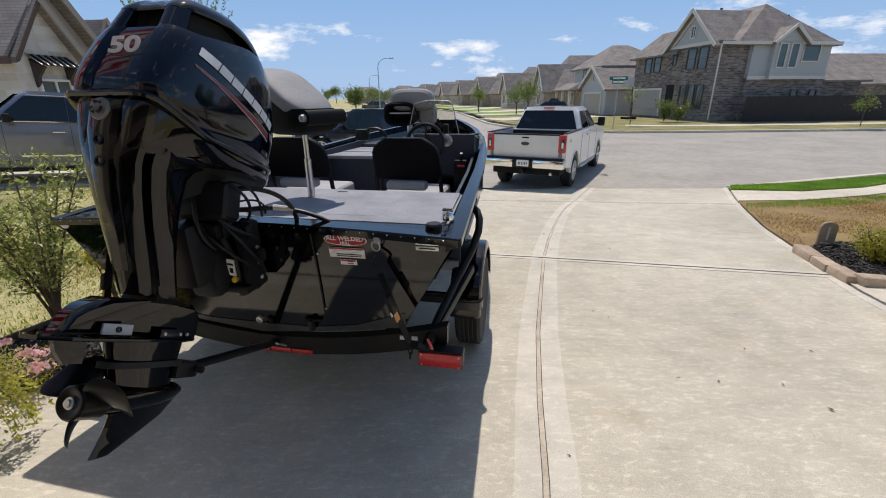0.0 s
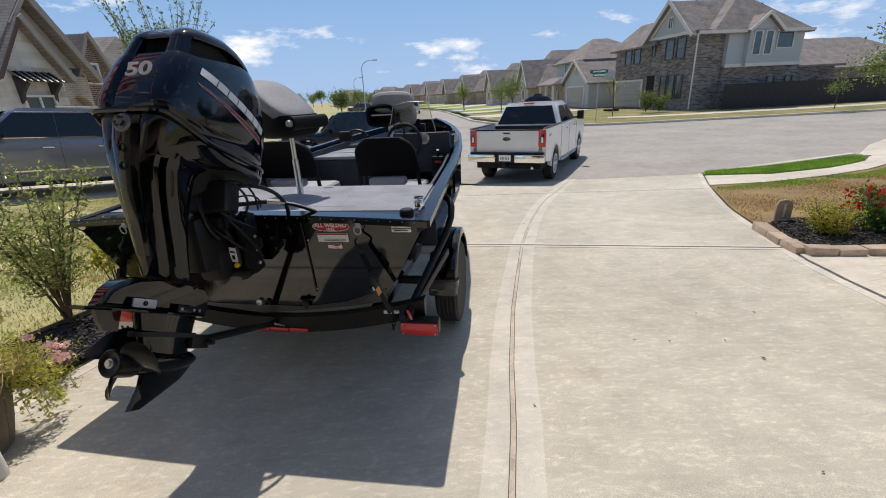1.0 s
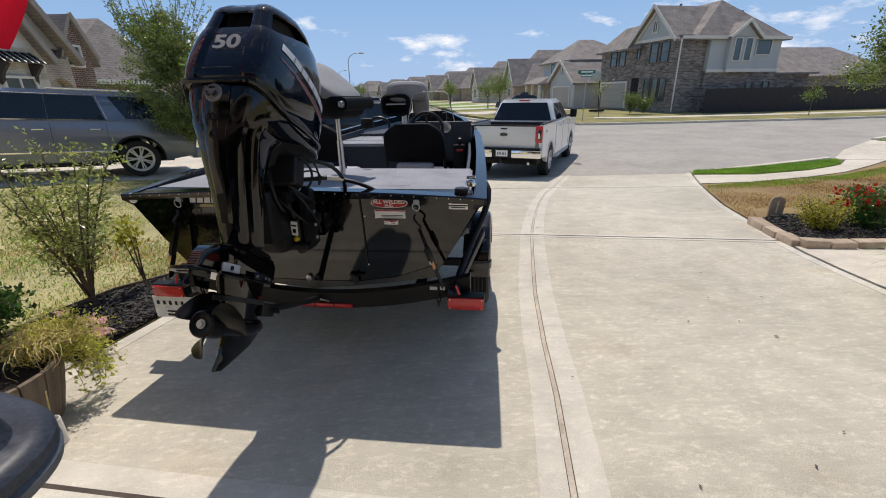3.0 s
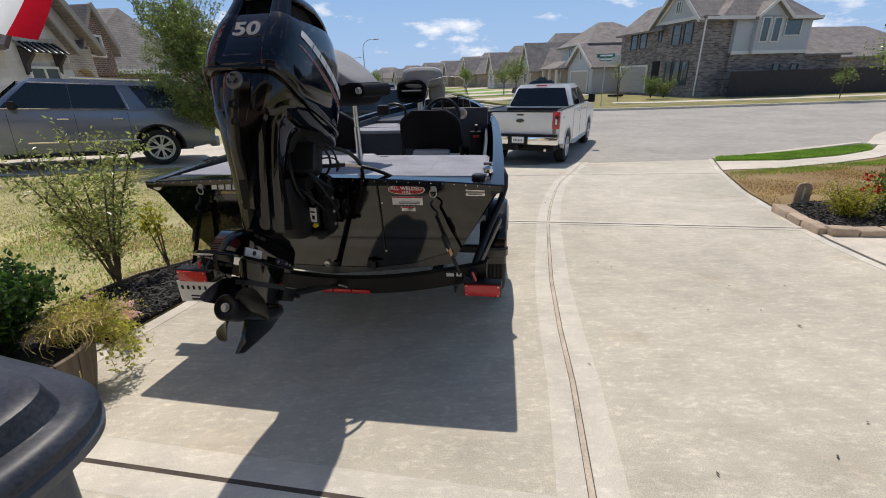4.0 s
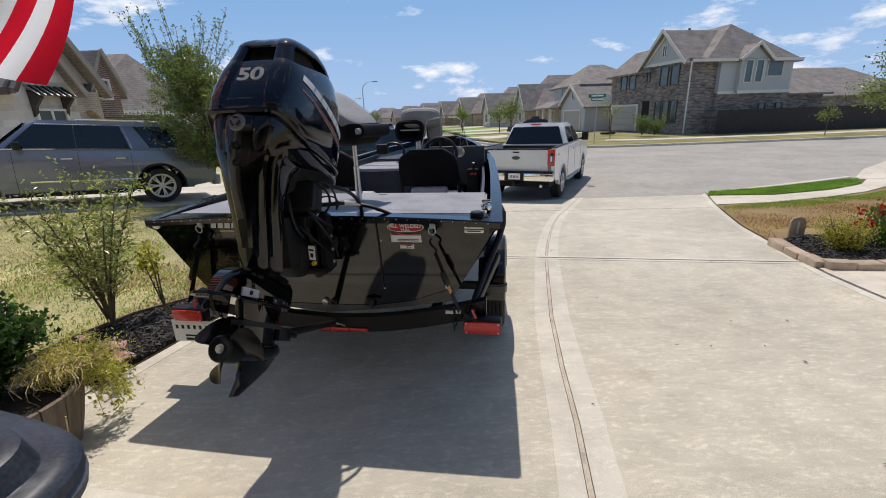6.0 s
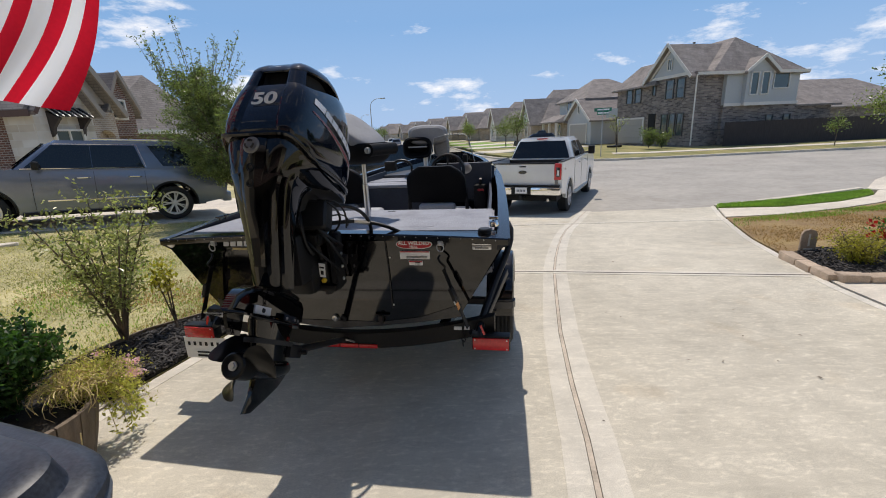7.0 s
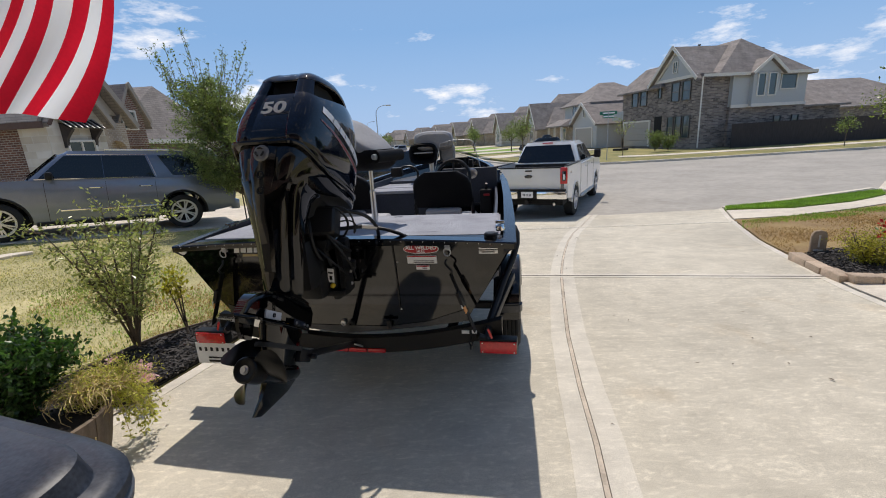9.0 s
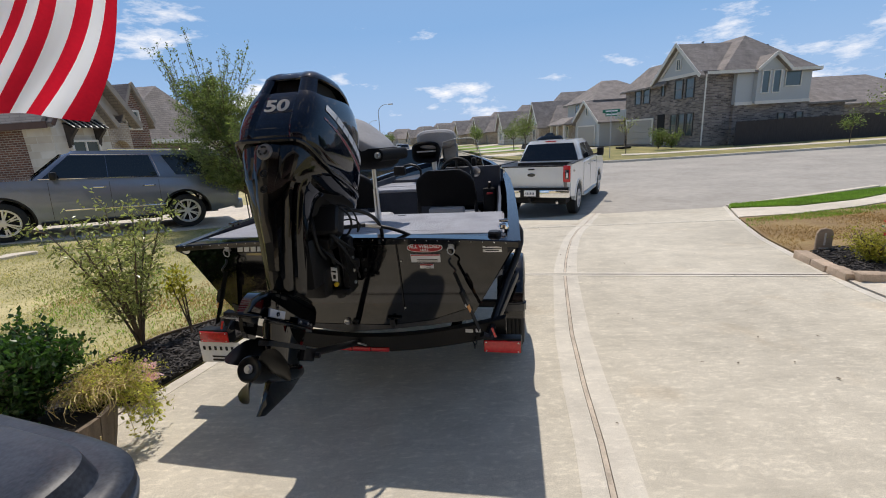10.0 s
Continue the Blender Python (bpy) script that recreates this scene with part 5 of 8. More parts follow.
# rod and gear by the port side
rod = thing("tiller_extension", "black coiled cable and clamp standing in the cockpit", "cable", BOAT @ pose(-.12, 2.2, .66))
bm = nb()
tube(bm, bez((.05, 0, 0), (.02, 0, .4), (.12, 0, .55), (.10, 0, .64)), .012, 8)
tube(bm, bez((.10, 0, .64), (.05, 0, .72), (-.06, 0, .70), (-.12, 0, .66)), .014, 8)
part("cable", bm, M_FLAT, rod)
bm = nb()
box(bm, (-.12, 0, .64), (.12, .08, .10), .02)
part("clamp", bm, M_FLAT, rod)
# storage box on the port bow
bx = thing("storage_locker", "low dark storage locker on the port side of the cockpit", "locker", BOAT @ pose(-.35, 2.62, .66))
bm = nb()
box(bm, (0, 0, .19), (.8, .3, .38), .03)
part("locker_body", bm, M_INNER, bx)
bm = nb()
box(bm, (0, 0, .397), (.82, .32, .035), .012)
part("lid", bm, M_CARPET, bx)

# ---- outboard motor ----
M_DULL = mat("dull_grey_badge", (0.17, 0.165, 0.16), 0.4, vary=0.2)
M_PRINT = mat("red_stripe_print", (0.26, 0.012, 0.018), 0.3, vary=0.2)
MOT = BOAT @ pose(-.020, -.770, .752, -25, 0, 0)
motor = thing("outboard_motor", "glossy black tilted outboard with a blue-black cowl on the transom", "outboard motor", MOT)


def power(v, p):
    return math.copysign(abs(v) ** (2 / p), v)


def cowl_outline(y0, y1, hw, wr, ridge=1.0):
    """Half of a level section, from the middle of the rear to the middle of the front: flat panel, ridge, rounded corner, flank."""
    pts = [(0, y0 + .009 * ridge), (wr * .55, y0 + .008 * ridge), (wr - .004, y0 + .010 * ridge), (wr + .004, y0 - .001 * ridge), (wr + .013, y0 - .006 * ridge), (wr + .026, y0 - .004 * ridge)]
    yc = y0 + .40 * (y1 - y0)
    cx, a, b = wr + .026, hw - wr - .026, yc - y0 + .004 * ridge
    for k in range(1, 10):
        g = math.pi / 2 * k / 9
        pts.append((cx + a * power(math.sin(g), 2.5), yc - b * power(math.cos(g), 2.5)))
    for k in range(1, 15):
        g = math.pi / 2 * k / 14
        pts.append((hw * power(math.cos(g), 2.45), yc + (y1 - yc) * power(math.sin(g), 2.45)))
    return pts


def both(half):
    """The whole outline from its right half."""
    return half + [(-x, y) for x, y in half[-2:0:-1]]


def cowl_base(y):
    return interp(y, [(-.12, .955), (-.06, .948), (.04, .912), (.124, .886), (.43, .889), (.66, .90)])


def cowl_shoulder(y):
    return interp(y, [(-.08, 1.208), (0, 1.212), (.08, 1.224), (.21, 1.272), (.32, 1.312), (.42, 1.326), (.50, 1.300), (.58, 1.235), (.65, 1.16)])


def cap_edge(y):
    return interp(y, [(-.02, 1.283), (.03, 1.290), (.09, 1.310), (.24, 1.350), (.33, 1.352), (.42, 1.338), (.50, 1.308), (.58, 1.243), (.65, 1.17)])


LEVELS = [(0, -.052, .64, .190, .088), (.04, -.062, .652, .201, .088), (.25, -.064, .665, .208, .087), (.5, -.050, .658, .207, .084), (.75, -.030, .638, .198, .080), (.92, -.012, .606, .182, .077), (1, .0, .575, .168, .075)]


def level(t):
    for a, b in zip(LEVELS, LEVELS[1:]):
        if t <= b[0]:
            k = max(0.0, (t - a[0]) / (b[0] - a[0]))
            return [p + (q - p) * k for p, q in zip(a[1:], b[1:])]
    return LEVELS[-1][1:]


def skin(rows, lo, hi, ridge=1.0):
    """Rings between two height functions: rows of share, y0, y1, half width, panel half width and a lift."""
    return [[(x, y, lo(y) + (hi(y) - lo(y)) * t + dz) for x, y in both(cowl_outline(*d, ridge))] for t, *d, dz in rows]


bm = nb()
ring_loft(bm, skin([(t / 14, *level(t / 14), 0) for t in range(15)] + [(1, .03, .54, .138, .06, -.004), (1, .035, .535, .134, .06, -.03)], cowl_base, cowl_shoulder))
part("cowl", bm, M_COWL, motor, "blue-black glossy moulded cowl")
# solid near-black core carries the shade inside the intake openings
bm = nb()
ring_loft(bm, skin([(0, .055, .48, .115, .05, -.02), (1, .06, .47, .11, .05, .01)], cowl_shoulder, cap_edge))
part("vent_core", bm, M_DARK, motor, "dark air intake recess")
bm = nb()
ring_loft(bm, skin([(1, .045, .54, .13, .06, .004), (1, .028, .566, .148, .066, -.002), (1, .024, .572, .151, .066, .005), (1, .030, .566, .148, .064, .018), (1, .046, .548, .138, .060, .034), (1, .072, .515, .120, .050, .050),
                    (1, .11, .46, .092, .04, .062), (1, .16, .40, .06, .03, .070), (1, .22, .33, .04, .01, .073)], cowl_shoulder, cap_edge, .4))
cap_ob = part("cowl_cap", bm, M_COWL, motor, "blue-black glossy top cap")
bm = nb()
box(bm, (0, .048, 1.325), (.085, .004, .010), 0, Euler((radians(-35), 0, 0)).to_matrix().to_4x4())
part("print_bar", bm, M_SILVER, cap_ob, smooth=0)


def cowl_band(i0, i1, sg):
    """A thick curved post between shoulder and cap, over a run of the outline's points."""
    b = nb()
    rings = []
    for i in range(i0, i1 + 1):
        ring = []
        for k, inset in ((-.06, 0), (.3, 0), (.7, 0), (1.06, 0), (1.06, .03), (-.06, .03)):
            x, y = cowl_outline(lerp(.0, .026, k) + inset, lerp(.575, .569, k) - inset, lerp(.168, .151, k) - inset, lerp(.075, .066, k))[i]
            ring.append((sg * x, y, lerp(cowl_shoulder(y), cap_edge(y), k)))
        rings.append(ring)
    ring_loft(b, rings)
    return b


for sg in (1, -1):
    part("cowl_post", cowl_band(2, 9, sg), M_COWL, motor, "post between the air intakes", smooth=50)
    part("cowl_post", cowl_band(20, 28, sg), M_COWL, motor, "front shoulder under the cap", smooth=50)
# flared lip under the cowl, and the shroud below it
bm = nb()
ring_loft(bm, [[(x, y, cowl_base(y) + dz) for x, y in both(cowl_outline(y0, y1, hw, .085, 0))] for dz, y0, y1, hw in ((-.020, -.066, .655, .186), (-.018, -.084, .676, .200), (-.011, -.091, .683, .204), (-.004, -.091, .683, .204), (.002, -.084, .676, .200), (.005, -.06, .64, .193))])
part("cowl_lip", bm, M_MOTOR, motor, "black flared lip under the cowl")


def shroud_foot(y):
    return interp(y, [(-.08, .775), (.0, .780), (.17, .785), (.24, .798), (.335, .816), (.7, .824)])


bm = nb()
rings = []
for t, y0, y1, hw, dz in ((1, -.066, .665, .190, -.014), (.75, -.067, .68, .191, 0), (.45, -.064, .680, .190, 0), (.2, -.060, .676, .188, 0), (.04, -.057, .668, .184, 0), (0, -.055, .664, .180, 0)):
    ring = []
    for x, y in both(cowl_outline(y0, y1, hw, .06, 0)):
        tuck = 1 - (1 - t) ** 1.5 * .20 * smooth01((.34 - y) / .22)
        ring.append((x * tuck, y, shroud_foot(y) + (cowl_base(y) - shroud_foot(y)) * t + dz))
    rings.append(ring)
ring_loft(bm, rings)
bm.faces.ensure_lookup_table()
# underside painted near-black as if shaded, so it mirrors no bright deck
bm.faces[-1].material_index = 1
part("upper_shroud", bm, [M_MOTOR, M_DARK], motor, "glossy black shroud under the cowl")


# added dark filler, stands for the shade and clutter under the shroud
bm = nb()
ring_loft(bm, [[(hw * x, .34 + dy + half * y, z + .06 * y) for x, y, _ in se_ring(0, 0, 1, 1, 0, 28, 3.0)] for z, half, hw, dy in ((.87, .26, .150, .02), (.845, .26, .148, .02), (.82, .22, .10, .0), (.76, .17, .07, -.05), (.70, .12, .06, -.08))])
part("engine_pan", bm, M_DARK, motor, "dull black pan under the engine")


def leg_ring(z, y0, y1, hw, g, slope):
    """The leg's level section: rounded rear, a groove of depth g, then the flat flank panel."""
    s = hw - .030
    half = [(0, y0 - .004), (s * .45, y0 - .001), (s * .8, y0 + .007), (s, y0 + .022), (s + .006, y0 + .040), (s + .004 - .014 * g, y0 + .050), (s + .004 - .014 * g, y0 + .060), (s + .016, y0 + .066), (hw - .003, y0 + .085),
            (hw, y0 + .11), (hw + .002, (y0 + y1) / 2 + .04), (hw - .003, y1 - .030), (hw - .012, y1 - .010), (hw - .035, y1), (0, y1)]
    return [(x, y, z - .125 * slope * (y - .10)) for x, y in both(half)]


bm = nb()
ring_loft(bm, [leg_ring(*r) for r in ((.830, -.062, .235, .150, 1.4, 0), (.785, -.060, .215, .142, 1.4, 0), (.765, -.058, .185, .134, 1.4, 0), (.735, -.053, .168, .126, 1.3, 0), (.66, -.032, .166, .115, 1.2, 0), (.56, .004, .178, .102, 1.0, .1),
                                        (.46, .042, .197, .094, .6, .35), (.405, .062, .211, .090, .2, .65), (.335, .085, .232, .086, 0, 1), (.325, .088, .230, .080, 0, 1))])
part("leg_shroud", bm, M_MOTOR, motor, "glossy black leg shroud", smooth=28)
# raised rear spine with a round mark and two bolt recesses
bm = nb()
ring_loft(bm, [[(x, y, z) for x, y in ((-w, y0 + .03), (-w, y0), (-w * .6, y0 - .012), (w * .6, y0 - .012), (w, y0), (w, y0 + .03))] for w, y0, z in
               ((.060, -.070, .925), (.056, -.068, .83), (.048, -.045, .71), (.040, -.016, .61), (.032, .026, .50), (.026, .060, .405))])
spine = part("spine", bm, M_MOTOR, motor, "raised black spine down the rear of the leg")
for z, y in ((.80, -.076), (.735, -.063)):
    bm = nb()
    lathe(bm, [(y + .004, .017), (y - .003, .017), (y - .003, .011), (y + .003, .010), (y + .003, 0)], "y", (0, 0, z), 16)
    part("bolt_recess", bm, M_PROP, spine)
bm = nb()
lathe(bm, [(-.094, 0), (-.094, .031), (-.088, .036), (-.07, .036)], "y", (0, .004, .893), 24)
mark = part("round_mark", bm, M_DULL, motor, "round grey embossed mark")
bm = nb()
for k in range(3):
    a = 1.57 + k * 2.094
    tube(bm, [(.018 * math.cos(a + .6 * s), -.096, .893 + .018 * math.sin(a + .6 * s)) for s in (-1, -.5, 0, .5, 1)], .0045, 5)
part("mark_shape", bm, M_DARK, mark)
# numerals on the rear panel
words("50", .100, motor, pose(.004, -.042, 1.098, 104, 0, 0) @ Matrix.Diagonal((1.18, .66, 1, 1)), M_SILVER, "numerals", .0012, .22, "CENTER", .0028)


def flank(sg, y, z, off=.003):
    """The point of the cowl's flank at that distance and height."""
    t = min(1.0, max(0.0, (z - cowl_base(y)) / (cowl_shoulder(y) - cowl_base(y))))
    pts = cowl_outline(*level(t))[5:]
    for (xa, ya), (xb, yb) in zip(pts, pts[1:]):
        if ya <= y <= yb:
            return Vector((sg * (xa + (xb - xa) * (y - ya) / max(1e-6, yb - ya) + off), y, z))
    return Vector((sg * (pts[-1][0] + off), y, z))


# slanting name, as plain blocks, and the stripe under it
for sg in (1, -1):
    p0, p1, up = Vector((0, .062, 1.142)), Vector((0, .500, 1.040)), Vector((0, .017, .036))
    edges = (0, .185, .325, .465, .605, .745, .875, 1.0)
    for a, b in zip(edges, edges[1:]):
        bm = nb()
        n = 4
        row = [p0.lerp(p1, a + (b - a - .010) * k / n) for k in range(n + 1)]
        for q, r in zip(row, row[1:]):
            quad(bm, flank(sg, q.y, q.z), flank(sg, r.y, r.z), flank(sg, r.y + up.y, r.z + up.z), flank(sg, q.y + up.y, q.z + up.z))
        part("name_mark", bm, M_SILVER, motor, "white slanted block mark", smooth=0)
    s0, s1 = Vector((0, .050, 1.100)), Vector((0, .478, 1.012))
    n = 14
    for lo, hi, mt, nm, lb in ((.0, .016, M_PRINT, "stripe", "tapering red stripe"), (.0185, .022, M_SILVER, "stripe_edge", "thin silver edge under the stripe"), (-.010, -.002, M_DULL, "stripe_edge", "grey band over the stripe")):
        bm = nb()
        for k in range(n):
            q, r = s0.lerp(s1, k / n), s0.lerp(s1, (k + 1) / n)
            w0, w1 = .25 + .95 * k / n, .25 + .95 * (k + 1) / n
            quad(bm, flank(sg, q.y, q.z - lo * w0), flank(sg, r.y, r.z - lo * w1), flank(sg, r.y, r.z - hi * w1), flank(sg, q.y, q.z - hi * w0))
        part(nm, bm, mt, motor, lb, smooth=0)
# lower unit, on an axis tilted a little further
LOW = pose(0, 0, 0, -7, 0, 0)
bm = nb()
side_body(bm, [(-.165, .196), (-.135, .262), (-.10, .292), (-.04, .318), (.10, .324), (.30, .322), (.345, .29), (.35, .196)], .056, .018, 3)
for v in bm.verts:
    v.co.x *= interp(v.co.y, [(-.17, .35), (-.08, .85), (.05, 1.1), (.22, 1.2), (.36, .95)])
part("adapter", bm, M_MOTOR, motor, "black housing over the plate", m=LOW)
bm = nb()
side_body(bm, [(.09, .315), (.095, .345), (.24, .325), (.27, .315)], .07, .008, 2)
part("leg_collar", bm, M_PROP, motor, m=LOW)
bm = nb()
rings = [[(x * k, y, z) for x, y in ((-.03, -.21), (-.085, -.16), (-.10, .05), (-.085, .25), (-.03, .36), (.03, .36), (.085, .25), (.10, .05), (.085, -.16), (.03, -.21))] for k, z in ((.97, .186), (1, .189), (1, .195), (.97, .198))]
ring_loft(bm, rings)
part("cavitation_plate", bm, M_MOTOR, motor, "flat black cavitation plate", m=LOW)
for sg in (1, -1):
    bm = nb()
    box(bm, (sg * .060, -.010, .222), (.010, .092, .034), .003, Euler((0, 0, radians(-9 * sg))).to_matrix().to_4x4())
    an = part("anode", bm, M_CUSHION, motor, "grey metal anode", m=LOW)
    bm = nb()
    lathe(bm, [(0, .010), (sg * .004, .009), (sg * .004, .005), (sg * .001, .004), (sg * .001, 0)], "x", (sg * .0645, -.010, .222), 14)
    part("bolt", bm, M_FLAT, an)
    bm = nb()
    box(bm, (sg * .066, .20, .213), (.008, .10, .032), .003)
    cv = part("side_plate", bm, M_GUNW, motor, "small dull side plate", m=LOW)
    for y in (.165, .235, .275):
        bm = nb()
        lathe(bm, [(0, .007), (sg * .004, .006), (sg * .004, 0)], "x", (sg * (.0705 if y < .26 else .064), y, .213), 10)
        part("bolt", bm, M_STEEL, cv)
bm = nb()
ring_loft(bm, [[(hw * x, (a + b) / 2 + (b - a) / 2 * y, z) for x, y, _ in se_ring(0, 0, 1, 1, 0, 28, 2.3)] for z, a, b, hw in ((.192, .008, .325, .046), (.12, .032, .318, .042), (.05, .055, .305, .042), (.0, .05, .31, .045))])
part("strut", bm, M_MOTOR, motor, "glossy black gearcase strut", m=LOW)
bm = nb()
lathe(bm, [(.035, .042), (.045, .050), (.14, .053), (.24, .050), (.32, .036), (.365, .014), (.372, 0)], "y", (0, 0, 0), 24)
part("gearcase", bm, M_MOTOR, motor, "torpedo-shaped gearcase", m=LOW)
bm = nb()
ring_loft(bm, [[(x, y, z) for x, y in ((-w, a + .01), (0, a), (w, a + .01), (w, b - .03), (0, b), (-w, b - .03))] for w, a, b, z in ((.016, .09, .355, -.03), (.011, .083, .30, -.085), (.007, .068, .20, -.14), (.004, .052, .118, -.183))])
part("skeg", bm, M_MOTOR, motor, "swept black skeg", m=LOW)
bm = nb()
ring_loft(bm, [[(x, y, z) for x, y in ((-.008, -.135 + d), (.008, -.135 + d), (.008, -.05), (-.008, -.05))] for z, d in ((.19, -.02), (.15, 0), (.115, .03))])
part("trim_tab", bm, M_MOTOR, motor, "small black trim tab", m=LOW)
prop = nb()
lathe(prop, [(-.048, .030), (-.052, .036), (-.052, .046), (-.046, .052), (.035, .056), (.040, .045)], "y", (0, 0, 0), 28)
prop_ob = part("propeller", prop, M_PROP, motor, "three-bladed black propeller", m=LOW)
bm = nb()
lathe(bm, [(-.040, .034), (-.040, .019), (-.052, .018), (-.052, .012), (-.060, .011), (-.060, .0)], "y", (0, 0, 0), 18)
part("prop_nut", bm, M_ALU, prop_ob, "worn metal nut")
for ang in (136, 16, 256):
    bm = nb()
    rings = []
    for i in range(11):
        t = i / 10
        r = .045 + .090 * t
        c = (.040 + .046 * math.sin(math.pi * (t * .78 + .10))) * (1.0 if t < .75 else max(.12, (1 - ((t - .75) / .27) ** 2) ** .5))
        pit = radians(60 - 30 * t)
        ring = []
        for j in range(12):
            a = 2 * math.pi * j / 12
            q, w = c * math.cos(a), (.0065 - .004 * t) * math.sin(a)
            ring.append((q * math.cos(pit) - w * math.sin(pit) + .012 * t, q * math.sin(pit) + w * math.cos(pit) - .004 + .01 * t, r))
        rings.append(ring)
    ring_loft(bm, rings)
    part("blade", bm, M_PROP, prop_ob, smooth=50, m=pose(0, 0, 0, 0, 90 - ang, 0))
# clamp bracket, rams, hoses (boat frame)
clamp = thing("motor_bracket", "black transom bracket with tilt rams, hoses and warning label", "motor bracket", BOAT)
for sg in (1, -1):
    bm = nb()
    side_body(bm, [(-.01, .83), (-.01, 1.12), (-.08, 1.15), (-.15, 1.12), (-.12, .98), (-.13, .87), (-.08, .82)], .016, .006, 2, -.02 + sg * .13)
    part("bracket_plate", bm, M_FLAT, clamp, "black cast clamp plate")
    for z in (.87, .94, 1.01):
        bm = nb()
        lathe(bm, [(sg * .145, .010), (sg * .152, .010), (sg * .155, .006), (sg * .155, 0)], "x", (-.02, -.05, z), 8)
        part("bolt", bm, M_STEEL, clamp)
bm = nb()
box(bm, (-.03, -.13, 1.13), (.22, .09, .10), .02)
box(bm, (-.03, -.19, 1.04), (.12, .24, .26), .03)
box(bm, (-.03, -.15, .91), (.13, .14, .16), .03)
box(bm, (-.01, -.075, .845), (.27, .15, .035), .010)
part("swivel", bm, M_FLAT, clamp, "black swivel casting")
for sg in (1, -1):
    bm = nb()
    tube(bm, [(-.02 + sg * .074, -.085, .80), (-.02 + sg * .074, -.115, .99)], .025, 12)
    tube(bm, [(-.02 + sg * .074, -.115, .99), (-.02 + sg * .07, -.16, 1.10)], .013, 8)
    tube(bm, [(-.02 + sg * .105, -.05, .84), (-.02 + sg * .105, -.07, 1.06)], .009, 8)
    part("tilt_ram", bm, M_FLAT, clamp)
bm = nb()
box(bm, (.053, -.137, .943), (.034, .004, .080), 0, Euler((.15, .12, 0)).to_matrix().to_4x4())
lb = part("warning_label", bm, M_WHITE, clamp, "white and yellow warning label", smooth=0)
bm = nb()
box(bm, (.054, -.1415, .960), (.026, .003, .009), 0, Euler((.15, .12, 0)).to_matrix().to_4x4())
box(bm, (.052, -.1385, .930), (.014, .003, .022), 0, Euler((.15, .12, 0)).to_matrix().to_4x4())
part("print_bar", bm, M_FLAT, lb, smooth=0)
bm = nb()
lathe(bm, [(-.11, .013), (-.136, .013), (-.140, .008), (-.140, 0)], "y", (.053, 0, .884), 14)
part("knob", bm, M_YELLOW, clamp, "round yellow knob")
bm = nb()
box(bm, (.035, -.165, 1.235), (.21, .11, .15), .03, Euler((radians(-25), 0, .1)).to_matrix().to_4x4(), 3)
part("rigging_boot", bm, M_FLAT, clamp, "black rubber boot where the hoses enter the motor")
HOSES = [((.08, -.13, 1.27), (.19, -.06, 1.30), (.30, .03, 1.23), (.262, .072, 1.086), .010), ((.04, -.13, 1.20), (.09, -.06, 1.17), (.14, -.03, 1.18), (.205, .004, 1.176), .011),
         ((.268, .044, 1.158), (.32, .058, 1.148), (.38, .070, 1.125), (.437, .078, 1.090), .010), ((.06, -.16, 1.30), (.17, -.12, 1.34), (.21, -.08, 1.26), (.17, -.04, 1.15), .005),
         ((.09, -.17, 1.32), (.20, -.16, 1.30), (.20, -.10, 1.20), (.11, -.07, 1.13), .006), ((.02, -.20, 1.26), (.10, -.25, 1.20), (.16, -.20, 1.12), (.15, -.07, 1.06), .008),
         ((.05, -.20, 1.22), (.15, -.24, 1.14), (.19, -.14, 1.02), (.16, -.06, .90), .006), ((-.03, -.20, 1.18), (.06, -.25, 1.10), (.13, -.20, 1.02), (.13, -.09, .93), .006),
         ((.0, -.20, 1.28), (.05, -.27, 1.22), (.03, -.27, 1.12), (.05, -.20, 1.05), .009), ((.10, -.12, 1.22), (.16, -.08, 1.24), (.20, -.03, 1.22), (.16, .0, 1.15), .004)]
for a, b, c, d, r in HOSES:
    bm = nb()
    tube(bm, bez(a, b, c, d, 14), r, 8)
    part("hose", bm, M_FLAT, clamp)
bm = nb()
tube(bm, [(.200, .002, 1.177), (.210, .007, 1.176), (.268, .044, 1.159)], .0135, 10)
part("hose_sleeve", bm, M_ALU, clamp, "bright metal steering sleeve")
for c, d in (((.055, -.20, 1.13), (.05, .03, .06)), ((.125, -.10, 1.10), (.04, .04, .07)), ((.15, -.06, .98), (.03, .03, .06)), ((.10, -.17, 1.17), (.05, .04, .04))):
    bm = nb()
    box(bm, c, d, .008, Euler((.3, .2, 0)).to_matrix().to_4x4())
    part("fitting", bm, M_FLAT, clamp)
# transom saver bar
saver = thing("transom_saver", "black support bar from the gearcase to the trailer frame", "support bar", BOAT)
UNIT = BOAT.inverted() @ MOT @ LOW
bm = nb()
tube(bm, [UNIT @ Vector((0, .37, .078)), (.0, .15, .395)], .019, 12)
part("bar", bm, M_FLAT, saver)
bm = nb()
box(bm, (0, .345, .078), (.085, .11, .062), .01)
part("cradle", bm, M_FLAT, saver, "rubber-lined cradle", m=UNIT)
bm = nb()
ring_loft(bm, [[(k * x, .175 + k * y, z) for x, y, _ in se_ring(0, 0, .056, .158, 0, 32, 2.6)] for k, z in ((.9, .096), (1, .096), (1, .116), (.9, .116))])
part("band", bm, M_RUBBER, saver, "black rubber band round the strut", m=UNIT)
bm = nb()
tube(bm, [UNIT @ Vector((.05, .38, .078)), UNIT @ Vector((.075, .385, .078))], .014, 8)
part("wing_nut", bm, M_FLAT, saver)

